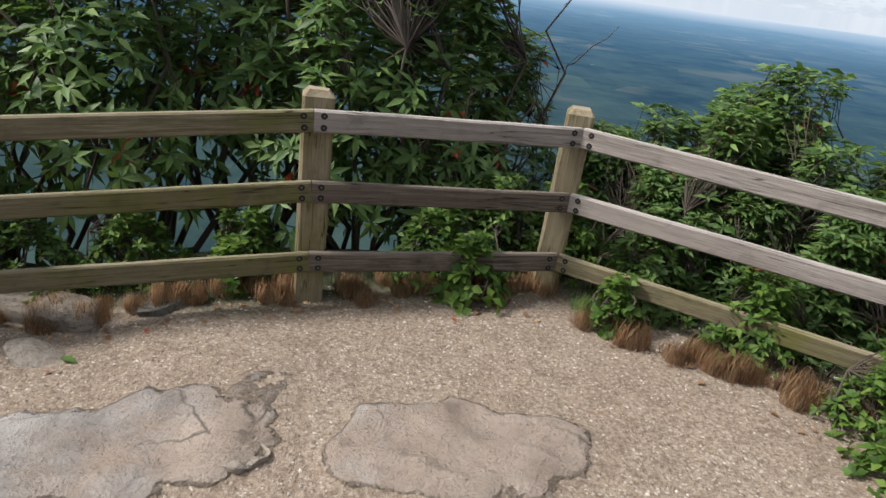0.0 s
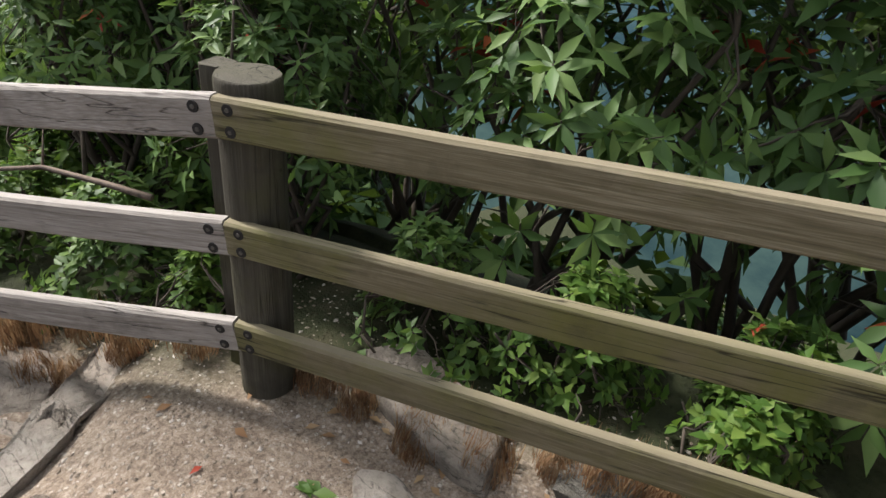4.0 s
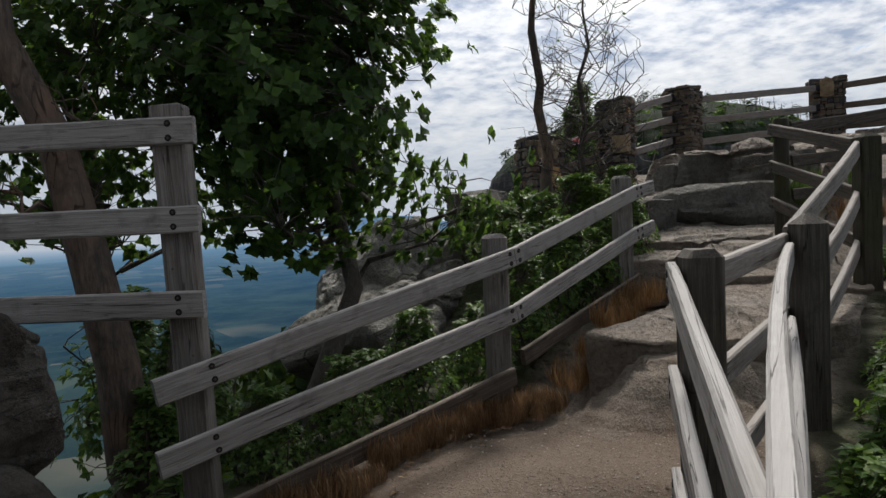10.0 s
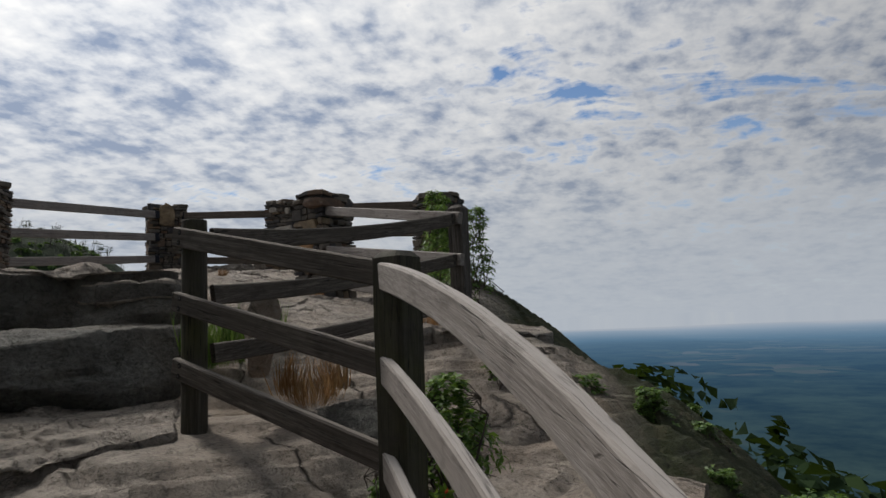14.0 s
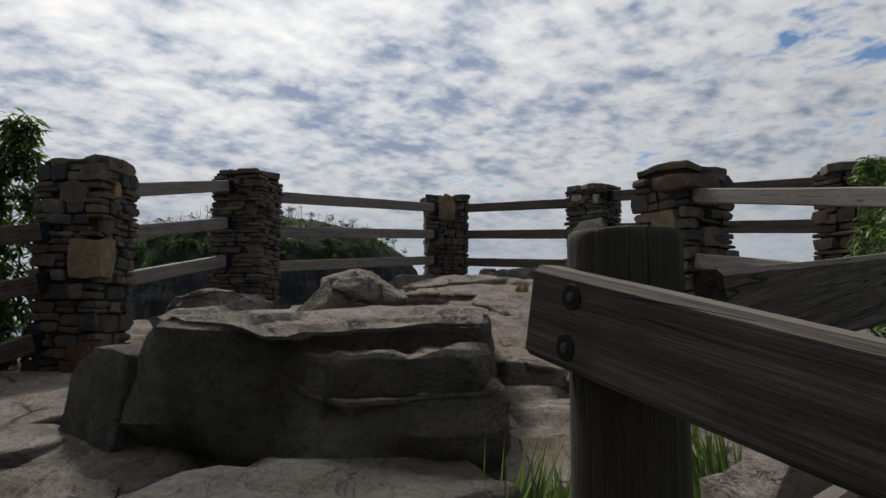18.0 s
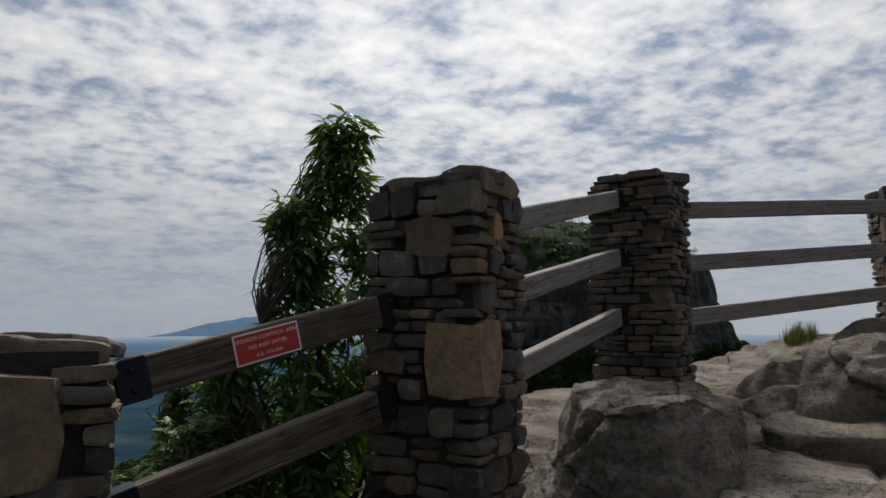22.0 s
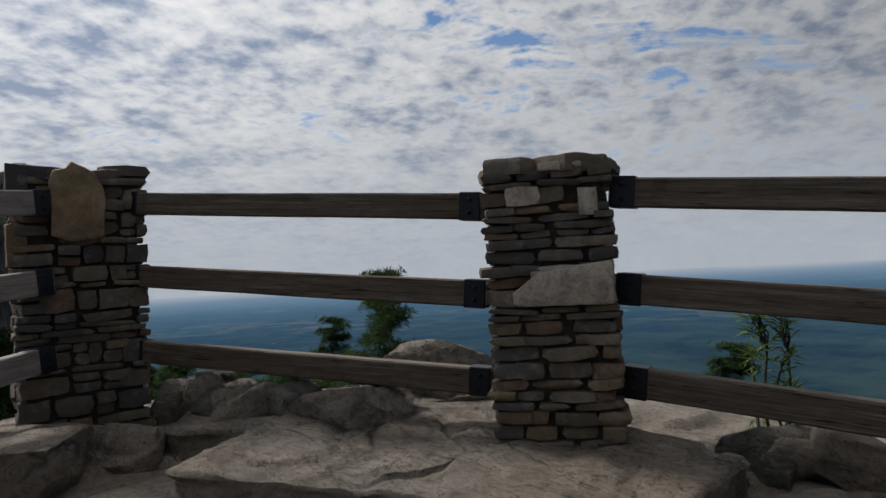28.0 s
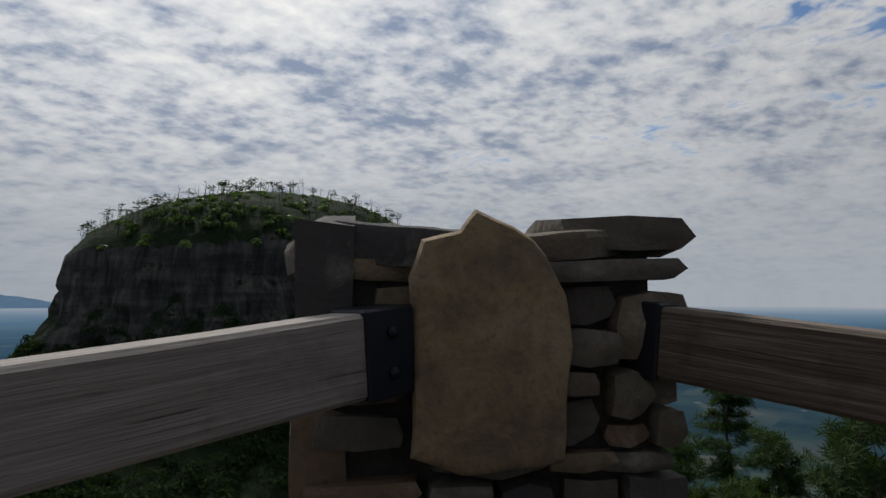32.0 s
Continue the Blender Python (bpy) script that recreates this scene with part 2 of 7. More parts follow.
def rock_mat(name, dark, mid, pale, warm=(0.33, 0.22, 0.14), joints=0.8):
    def build(k, bsdf):
        v = k.mapped((1, 1, 1), world=True)
        big = k.noise(v, 0.8, 6, 0.62, 0.5)
        med = k.noise(v, 5.5, 9, 0.70, 0.4)
        fine = k.noise(v, 30.0, 6, 0.78)
        layered = k.noise(k.mapped((1.3, 1.3, 6.0), world=True), 1.8, 7, 0.64, 0.8)
        m = k.math("ADD", k.math("MULTIPLY", med, 0.65), k.math("MULTIPLY", layered, 0.35))
        col = k.ramp(m, [(0.26, dark), (0.43, mid), (0.68, pale)])
        col = k.mix(k.ramp(big, [(0.42, 0.0), (0.66, 0.6)]), col, warm)
        stain = k.noise(k.mapped((2.2, 2.2, 0.7), world=True), 1.3, 6, 0.66, 0.6)
        col = k.mix(k.ramp(stain, [(0.53, 0.0), (0.72, 0.45)]), col, dark)
        col = k.mix(k.ramp(fine, [(0.34, 0.6), (0.50, 0.0)]), col, dark)
        col = k.mix(k.ramp(fine, [(0.56, 0.0), (0.74, 0.45)]), col, pale)
        lich = k.voronoi(v, 11.0)
        lichm = k.math("MULTIPLY", k.ramp(lich, [(0.10, 1.0), (0.30, 0.0)]), k.ramp(med, [(0.52, 0.0), (0.64, 0.6)]))
        col = k.mix(lichm, col, pale)
        crk = cracks(k, 0.55, .55, (1.0, 2.4, 1.4), 0.018)
        col = k.mix(k.math("MULTIPLY", crk, joints), col, tuple(c * .3 for c in dark))
        hair = k.ramp(k.math("ABSOLUTE", k.math("SUBTRACT", k.noise(k.mapped((1.1, 3.4, 5.0), world=True), 1.6, 5, 0.55, 1.2), 0.5)), [(0.002, 1.0), (0.009, 0.0)])
        col = k.mix(k.math("MULTIPLY", hair, 0.6), col, tuple(c * .5 for c in dark))
        k.L(col, bsdf.inputs["Base Color"])
        h = k.math("SUBTRACT", k.math("ADD", k.math("MULTIPLY", layered, 0.5), k.math("MULTIPLY", med, 0.8)), k.math("MULTIPLY", hair, 0.12))
        first = k.bump(k.math("SUBTRACT", h, k.math("MULTIPLY", crk, 0.5 * joints)), 1.0, 0.12, None)
        k.bump(fine, 0.85, 0.014, bsdf, first)
    return node_mat(name, build, 0.9, 0.22)


def leaf_mat(name, a, b, c, gloss=0.45, back=0.25, spec=0.4, through=(0.16, 0.26, 0.03)):
    def build(k, bsdf):
        r = k.geo.outputs["Random Per Island"]
        col = k.ramp(r, [(0.0, a), (0.55, b), (1.0, c)])
        n = k.noise(k.mapped((1, 1, 1), world=True), 1.1, 3, 0.5)
        col = k.mix(k.ramp(n, [(0.35, 0.0), (0.7, 0.45)]), col, a)
        k.L(col, bsdf.inputs["Base Color"])
        tr = k.N("ShaderNodeBsdfTranslucent")
        k.L(k.mix(0.5, col, through), tr.inputs[0])
        mx = k.N("ShaderNodeMixShader")
        mx.inputs[0].default_value = back
        k.L(bsdf.outputs[0], mx.inputs[1])
        k.L(tr.outputs[0], mx.inputs[2])
        out = [n for n in k.nt.nodes if n.type == "OUTPUT_MATERIAL"][0]
        k.L(mx.outputs[0], out.inputs[0])
    return node_mat(name, build, gloss, spec)


def plain(name, col, rough=0.6, metal=0.0, vary=0.25, scale=12.0):
    def build(k, bsdf):
        n = k.noise(k.mapped((1, 1, 1)), scale, 5, 0.6)
        dark = tuple(v * (1 - vary) for v in col)
        lite = tuple(min(1, v * (1 + vary)) for v in col)
        k.L(k.ramp(n, [(0.3, dark), (0.7, lite)]), bsdf.inputs["Base Color"])
        k.bump(n, 0.25, 0.003, bsdf)
    return node_mat(name, build, rough, 0.4, metal)


def ground_mat():
    """Pale crushed-stone path, bare rock on the height, dark soil and forest floor on the slopes."""
    def build(k, bsdf):
        v = k.mapped((1, 1, 1), world=True)
        pebd = k.voronoi(v, 55.0)
        pebc = k.voronoi(v, 55.0, out="Color")
        sand = k.noise(v, 150, 3, 0.75)
        patch = k.noise(v, 1.3, 6, 0.62)
        mid_n = k.noise(v, 9.0, 6, 0.7)
        sep = k.N("ShaderNodeSeparateXYZ")
        k.L(k.geo.outputs["Position"], sep.inputs[0])
        grav = k.ramp(sand, [(0.30, (0.125, 0.095, 0.070)), (0.5, (0.225, 0.180, 0.140)), (0.72, (0.35, 0.295, 0.24))])
        one = k.math("MULTIPLY", k.ramp(pebd, [(0.30, 1.0), (0.42, 0.0)]), k.ramp(pebc, [(0.44, 0.0), (0.5, 1.0)]))
        grav = k.mix(k.math("MULTIPLY", one, 0.85), grav, k.ramp(pebc, [(0.45, (0.18, 0.15, 0.125)), (0.62, (0.29, 0.25, 0.21)), (0.8, (0.52, 0.475, 0.42))]))
        grav = k.mix(k.ramp(patch, [(0.38, 0.0), (0.66, 0.55)]), grav, (0.185, 0.132, 0.096))
        grav = k.mix(k.ramp(mid_n, [(0.46, 0.0), (0.66, 0.75)]), grav, (0.145, 0.108, 0.082))
        grit = k.noise(v, 48.0, 5, 0.75)
        grav = k.mix(k.ramp(grit, [(0.38, 0.8), (0.5, 0.0)]), grav, (0.10, 0.075, 0.055))
        grav = k.mix(k.ramp(grit, [(0.53, 0.0), (0.66, 0.65)]), grav, (0.36, 0.315, 0.265))
        # the lower path is trodden to browner soil
        trod = k.math("MULTIPLY", k.math("ADD", sep.outputs[0], 3.6), -0.5, True)
        grav = k.mix(k.math("MULTIPLY", trod, 0.68), grav, (0.092, 0.066, 0.048))
        med = k.noise(v, 4.2, 9, 0.70, 0.4)
        lay = k.noise(k.mapped((2, 0.6, 5), world=True), 1.5, 7, 0.64, 0.5)
        fine = k.noise(v, 30, 6, 0.78)
        big = k.noise(v, 0.7, 5, 0.6)
        rock = k.ramp(k.math("ADD", k.math("MULTIPLY", med, 0.6), k.math("MULTIPLY", lay, 0.4)),
                      [(0.28, (0.065, 0.056, 0.048)), (0.45, (0.22, 0.191, 0.161)), (0.66, (0.39, 0.345, 0.293))])
        rock = k.mix(k.ramp(big, [(0.45, 0.0), (0.65, 0.5)]), rock, (0.24, 0.182, 0.135))
        rock = k.mix(k.ramp(fine, [(0.34, 0.65), (0.50, 0.0)]), rock, (0.045, 0.040, 0.034))
        crk = cracks(k, 0.45, .55, (1.0, 2.8, 1.0), 0.014)
        hair = k.ramp(k.math("ABSOLUTE", k.math("SUBTRACT", k.noise(k.mapped((3.2, 1.2, 5.0), world=True), 1.5, 5, 0.55, 1.2), 0.5)), [(0.002, 1.0), (0.008, 0.0)])
        rock = k.mix(k.math("MULTIPLY", hair, 0.55), rock, (0.025, 0.021, 0.018))
        rock = k.mix(k.math("MULTIPLY", crk, 0.85), rock, (0.014, 0.012, 0.010))
        ex = k.math("ADD", sep.outputs[0], k.math("MULTIPLY", k.math("SUBTRACT", patch, 0.5), 1.6))
        torock = k.ramp(k.math("MULTIPLY", k.math("ADD", ex, 8.2), -1.2, True), [(0.0, 0.0), (1.0, 1.0)])
        col = k.mix(torock, grav, rock)
        sand2 = k.math("MULTIPLY", k.ramp(k.noise(v, 0.8, 4, 0.6), [(0.56, 0.0), (0.66, 0.7)]), torock)
        col = k.mix(sand2, col, k.mix(sand, (0.15, 0.115, 0.082), (0.28, 0.22, 0.165)))
        bare = k.N("ShaderNodeAttribute")
        bare.attribute_name = "bare"
        pale = k.ramp(k.math("ADD", k.math("MULTIPLY", med, 0.6), k.math("MULTIPLY", lay, 0.4)),
                      [(0.30, (0.13, 0.12, 0.115)), (0.48, (0.27, 0.25, 0.235)), (0.68, (0.43, 0.405, 0.38))])
        pale = k.mix(k.ramp(big, [(0.48, 0.0), (0.56, 0.55)]), pale, (0.29, 0.205, 0.145))
        pale = k.mix(k.ramp(fine, [(0.36, 0.45), (0.5, 0.0)]), pale, (0.16, 0.14, 0.12))
        pale = k.mix(k.math("MULTIPLY", cracks(k, 1.7, .2, (1.0, 1.5, 1.0), 0.02), 0.8), pale, (0.03, 0.026, 0.022))
        edge = k.math("ADD", bare.outputs["Fac"], k.math("MULTIPLY", k.math("SUBTRACT", mid_n, 0.5), 0.7))
        col = k.mix(k.ramp(edge, [(0.36, 0.0), (0.48, 1.0)]), col, pale)
        soil = k.ramp(k.noise(v, 6, 6, 0.7), [(0.3, (0.016, 0.017, 0.010)), (0.5, (0.032, 0.038, 0.017)), (0.7, (0.065, 0.055, 0.034))])
        att = k.N("ShaderNodeAttribute")
        att.attribute_name = "wild"
        col = k.mix(att.outputs["Fac"], col, soil)
        k.L(col, bsdf.inputs["Base Color"])
        isrock = k.math("MAXIMUM", torock, k.ramp(edge, [(0.36, 0.0), (0.48, 1.0)]))
        rel = k.math("MULTIPLY", k.math("SUBTRACT", k.math("ADD", k.math("MULTIPLY", med, 0.8), k.math("MULTIPLY", lay, 0.6)), k.math("MULTIPLY", crk, 0.5)), isrock)
        h1 = k.bump(rel, 0.95, 0.10, None)
        k.bump(k.math("ADD", k.math("MULTIPLY", one, 0.6), k.math("ADD", k.math("MULTIPLY", sand, 0.5), k.math("MULTIPLY", fine, 0.6))), 0.75, 0.012, bsdf, h1)
    return node_mat("ground", build, 0.93, 0.2)


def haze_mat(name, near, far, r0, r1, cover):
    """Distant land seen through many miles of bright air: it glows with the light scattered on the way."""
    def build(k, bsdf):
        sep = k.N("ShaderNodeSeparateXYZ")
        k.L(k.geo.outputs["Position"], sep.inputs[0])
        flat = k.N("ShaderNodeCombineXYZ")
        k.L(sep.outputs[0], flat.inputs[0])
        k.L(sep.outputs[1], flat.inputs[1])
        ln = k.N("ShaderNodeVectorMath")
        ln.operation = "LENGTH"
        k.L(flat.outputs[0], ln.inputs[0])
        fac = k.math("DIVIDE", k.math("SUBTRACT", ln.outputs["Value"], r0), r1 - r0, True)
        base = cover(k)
        # haze painted into the glow: bluer and paler with distance
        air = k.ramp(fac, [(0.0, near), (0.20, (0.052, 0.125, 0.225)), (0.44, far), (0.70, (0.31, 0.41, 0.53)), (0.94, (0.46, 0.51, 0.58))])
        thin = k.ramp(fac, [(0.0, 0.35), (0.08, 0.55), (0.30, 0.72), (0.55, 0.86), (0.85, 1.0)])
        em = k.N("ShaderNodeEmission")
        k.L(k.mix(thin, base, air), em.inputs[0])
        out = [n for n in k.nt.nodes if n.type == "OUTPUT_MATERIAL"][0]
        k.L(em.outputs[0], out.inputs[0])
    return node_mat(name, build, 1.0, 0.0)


M_GROUND = ground_mat()
M_ROCK = rock_mat("ledge_rock", (0.060, 0.052, 0.044), (0.212, 0.184, 0.156), (0.385, 0.34, 0.29), (0.25, 0.192, 0.143))
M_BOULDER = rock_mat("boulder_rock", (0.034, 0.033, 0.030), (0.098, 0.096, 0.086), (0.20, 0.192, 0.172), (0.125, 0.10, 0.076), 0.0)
# darker copy of the boulder rock, with deep shade put into the colour
M_SHADE = rock_mat("shaded_dark_rock", (0.018, 0.017, 0.016), (0.056, 0.052, 0.047), (0.14, 0.13, 0.117), (0.065, 0.055, 0.045), 0.0)
M_LICHEN = rock_mat("lichened_rock", (0.060, 0.058, 0.052), (0.20, 0.196, 0.178), (0.40, 0.393, 0.36), (0.22, 0.195, 0.16), 0.7)
M_PALE = rock_mat("pale_rock", (0.145, 0.125, 0.105), (0.31, 0.27, 0.23), (0.48, 0.435, 0.385), (0.34, 0.25, 0.185), 0.5)
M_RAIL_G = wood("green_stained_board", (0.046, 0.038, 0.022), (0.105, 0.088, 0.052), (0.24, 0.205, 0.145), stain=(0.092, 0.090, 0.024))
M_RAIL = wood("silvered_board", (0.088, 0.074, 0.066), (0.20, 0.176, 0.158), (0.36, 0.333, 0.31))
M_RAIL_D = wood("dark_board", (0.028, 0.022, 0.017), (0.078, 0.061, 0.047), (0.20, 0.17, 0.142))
# darker board for backlit rails: their shade is put into the colour
M_RAIL_B = wood("backlit_board", (0.024, 0.020, 0.016), (0.068, 0.056, 0.046), (0.18, 0.157, 0.133))
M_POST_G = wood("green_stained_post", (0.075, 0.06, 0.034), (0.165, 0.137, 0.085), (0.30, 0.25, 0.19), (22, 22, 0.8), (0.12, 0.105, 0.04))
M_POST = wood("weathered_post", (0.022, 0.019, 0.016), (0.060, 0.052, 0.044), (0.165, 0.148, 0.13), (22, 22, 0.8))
# dark post wood; on the stair fence it also carries backlit shade
M_POST_D = wood("dark_and_shaded_post", (0.018, 0.016, 0.012), (0.042, 0.037, 0.028), (0.085, 0.077, 0.06), (22, 22, 0.8), (0.05, 0.05, 0.02))
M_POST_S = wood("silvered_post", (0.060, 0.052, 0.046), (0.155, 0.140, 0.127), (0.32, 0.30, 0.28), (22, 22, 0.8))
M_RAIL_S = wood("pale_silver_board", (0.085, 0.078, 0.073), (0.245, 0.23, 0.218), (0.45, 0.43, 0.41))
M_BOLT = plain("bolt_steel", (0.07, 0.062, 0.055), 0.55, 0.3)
M_HOLE = plain("bolt_hole_shade", (0.012, 0.010, 0.009), 0.9)
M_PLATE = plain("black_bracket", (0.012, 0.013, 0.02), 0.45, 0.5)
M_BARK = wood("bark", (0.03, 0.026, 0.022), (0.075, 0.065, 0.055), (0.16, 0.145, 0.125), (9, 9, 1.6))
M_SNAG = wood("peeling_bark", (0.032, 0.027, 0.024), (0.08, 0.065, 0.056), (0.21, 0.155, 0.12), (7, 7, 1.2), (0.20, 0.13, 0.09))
M_TWIG = plain("twig", (0.055, 0.043, 0.033), 0.85)
M_LEAF = leaf_mat("laurel_leaf", (0.035, 0.072, 0.022), (0.080, 0.150, 0.040), (0.17, 0.25, 0.08), .5, .35, .25)
M_LEAF_L = leaf_mat("bright_leaf", (0.030, 0.068, 0.012), (0.072, 0.142, 0.024), (0.165, 0.24, 0.05), 0.55, 0.4, .25)
M_LEAF_D = leaf_mat("maple_leaf", (0.022, 0.048, 0.011), (0.050, 0.105, 0.024), (0.105, 0.185, 0.04), 0.5, 0.42, 0.3)
M_LEAF_M = leaf_mat("bush_leaf", (0.036, 0.075, 0.019), (0.084, 0.155, 0.037), (0.175, 0.26, 0.068), 0.5, 0.38, .3)
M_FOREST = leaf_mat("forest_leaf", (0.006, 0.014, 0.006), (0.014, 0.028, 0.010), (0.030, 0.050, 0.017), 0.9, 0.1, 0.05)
M_LEAF_R = leaf_mat("red_leaf", (0.22, 0.025, 0.018), (0.32, 0.045, 0.02), (0.38, 0.11, 0.04), 0.6, 0.3, .3, (0.3, 0.06, 0.02))
M_NEEDLE = leaf_mat("pine_needles", (0.011, 0.026, 0.008), (0.023, 0.048, 0.013), (0.043, 0.075, 0.021), 0.8, 0.15, 0.1)
M_DRY = leaf_mat("dry_grass", (0.13, 0.065, 0.033), (0.24, 0.14, 0.075), (0.42, 0.31, 0.18), 0.8, 0.3, .2, (0.30, 0.18, 0.09))
M_DRY_O = leaf_mat("orange_grass", (0.20, 0.10, 0.04), (0.36, 0.21, 0.10), (0.52, 0.36, 0.19), 0.8, 0.35, .2, (0.36, 0.2, 0.08))
M_GRASS_Y = leaf_mat("yellow_grass", (0.085, 0.095, 0.02), (0.17, 0.18, 0.05), (0.32, 0.30, 0.10), 0.7, 0.3)
M_GRASS = leaf_mat("green_grass", (0.05, 0.10, 0.02), (0.10, 0.17, 0.04), (0.20, 0.25, 0.07), 0.7, 0.3)

# ---- helpers for parts ----
def link(name, verts, faces, material, parent=None, label="", smooth=False, m=None):
    me = bpy.data.meshes.new(name)
    me.from_pydata([tuple(v) for v in verts], [], faces)
    me.materials.append(material)
    if smooth:
        me.polygons.foreach_set("use_smooth", [True] * len(me.polygons))
    me.update()
    return link_mesh(name, me, parent, label, m)


def link_mesh(name, me, parent=None, label="", m=None):
    ob = new(name, me)
    if parent is not None:
        ob.parent = parent
    if m is not None:
        ob.matrix_local = m
    if label:
        ob["label"] = label
    return ob


def part(name, bm, material, parent=None, label="", smooth=False, m=None):
    me = bpy.data.meshes.new(name)
    bm.to_mesh(me)
    bm.free()
    me.materials.append(material)
    if smooth:
        me.polygons.foreach_set("use_smooth", [True] * len(me.polygons))
    return link_mesh(name, me, parent, label, m)


def thing(name, at, label, category, group="", rz=0.0):
    ob = new(name)
    ob.matrix_world = pose(*at, 0, 0, rz)
    ob.empty_display_size = 0.2
    return tagged(ob, label, category, group)


def nz(x, y, z=0.0):
    return noise.noise((x, y, z))


# ---- lie of the land ----
SPOTS_PATH = [(0, 0, .60), (.8, 3.3, .60), (-.53, 3.05, .58), (-2.2, 2.5, .47), (2.2, 2.0, .60), (-1.5, 1, .50), (-3.0, 1.8, .27),
              (-3.2, 0, .32), (-5.2, 1.5, -.10), (-5, 0, .0), (-7, -.7, .06), (-7, 1.4, 0), (-8.4, 2.1, .25), (-8.9, .4, .10),
              (-8.0, 1.2, .18), (-9.0, 1.6, .62), (-10.4, 3.0, .80), (-10.7, 1.1, .60), (-10.5, 2.0, .86)]
SPOTS_ROCK = [(-11.8, 2.2, 1.12), (-12.2, 2.7, 1.2), (-12.7, 5.3, 1.6), (-12.8, 1.6, 1.40), (-13.5, 3.5, 1.7), (-14.8, .8, 1.65),
              (-16, -.3, 1.6), (-17.6, .9, 1.85), (-15.5, 3, 1.98), (-15.7, 5.4, 2.1), (-17, 2.5, 2.06), (-18.7, 2.4, 2.2),
              (-20.2, 2.1, 2.38), (-18, 4.6, 2.52), (-20, 5, 2.82), (-22.4, 5.4, 2.82), (-20, 7.2, 2.84), (-16.3, 8, 2.4), (-18.5, 6.3, 2.6)]
SPOTS = np.array(SPOTS_PATH + SPOTS_ROCK, float)
SPINE = np.array([(9, -6), (3, -1.0), (0, .6), (-2.5, 1.0), (-5, .6), (-8, 1.0), (-10.5, 1.9), (-13, 2.9), (-15.5, 3.0), (-17.8, 4.2), (-20.3, 5.2)], float)
HALF = np.array([9, 4.5, 3.1, 2.2, 1.9, 1.6, 1.25, 2.7, 3.9, 4.2, 3.0], float)
FLOOR = -80.0


def land(x, y):
    """Heights for arrays of x and y, and how far outside the walked ridge each lies (metres)."""
    x, y = np.asarray(x, float), np.asarray(y, float)
    soft_ = .05 + .9 * ((-11.5 - x) / 1.5).clip(0, 1)
    d2 = (x[..., None] - SPOTS[:, 0]) ** 2 + (y[..., None] - SPOTS[:, 1]) ** 2 + soft_[..., None]
    w = 1.0 / d2 ** 1.8
    z = (w * SPOTS[:, 2]).sum(-1) / w.sum(-1)
    a, b = SPINE[:-1], SPINE[1:]
    ab = b - a
    t = ((x[..., None] - a[:, 0]) * ab[:, 0] + (y[..., None] - a[:, 1]) * ab[:, 1]) / (ab ** 2).sum(1)
    t = t.clip(0, 1)
    qx, qy = a[:, 0] + t * ab[:, 0], a[:, 1] + t * ab[:, 1]
    half = HALF[:-1] + t * (HALF[1:] - HALF[:-1])
    out = (np.hypot(x[..., None] - qx, y[..., None] - qy) - half).min(-1)
    o = out.clip(0, None)
    drop = 0.55 * o ** 1.25 + 0.02 * o ** 1.9
    return np.maximum(z - drop, FLOOR - 6), out


def lines(lo, hi, step, far):
    mid = list(np.arange(lo, hi + step / 2, step))
    s, p, q = step, hi, lo
    up, down = [], []
    while p < far:
        s *= 1.22
        p += s
        q -= s
        up.append(p)
        down.append(q)
    return np.array(down[::-1] + mid + up)


def ground_z(x, y):
    return float(land(np.array([x]), np.array([y]))[0][0])


def beds(x, y):
    """Bare bedrock: long plates, each at its own height and tilt, parted by open cracks."""
    c, s = math.cos(.55), math.sin(.55)
    wx, wy = x + .25 * nz(x * 1.3, y * 1.3, 5), y + .25 * nz(x * 1.3 + 9, y * 1.3, 5)
    u, v = (c * wx + s * wy) * .62, (-s * wx + c * wy) * 1.05
    dist, at = noise.voronoi((u, v, .5))
    a, b = at[0], at[1]
    rnd = noise.cell_vector((a.x * 7.3, a.y * 7.3, 1.0))
    high = .09 * (rnd[0] - .5)
    tilt = .10 * ((rnd[1] - .5) * (u - a.x) + (rnd[2] - .5) * (v - a.y))
    gap = min(1.0, (dist[1] - dist[0]) / .06)
    return .6 * (high + tilt) - .06 * (1 - gap) ** 2 + .012 * nz(x * 3, y * 3, 2)


def bedded(z, x, y, step=.075):
    """The height z broken into bedding planes: flat treads and short ragged risers."""
    w = z / step + .9 * nz(x * .55, y * .55, 21) + .55 * nz(x * 1.7, y * 1.1, 22) + .22 * nz(x * 5.0, y * 5.0, 23) + .09 * nz(x * 13, y * 13, 24)
    low = math.floor(w)
    f = w - low
    rise = min(max((f - .80) / .16, 0), 1)
    return step * (low + .22 * f + .78 * rise * rise * (3 - 2 * rise) - (w - z / step))


# bare rock showing through the gravel: x, y, half length, half width, turn, height
OUTCROPS = ((.27, 1.98, .56, .34, 8, .05), (-.98, 1.90, .78, .36, 22, .05), (.25, 1.42, 1.25, .30, 2, .05), (-2.35, 1.38, .85, .46, -28, .15),
            (-3.6, 1.0, .5, .32, 30, .07), (-4.25, 1.16, .42, .36, 20, .05), (-5.0, .35, .5, .3, 35, .06))


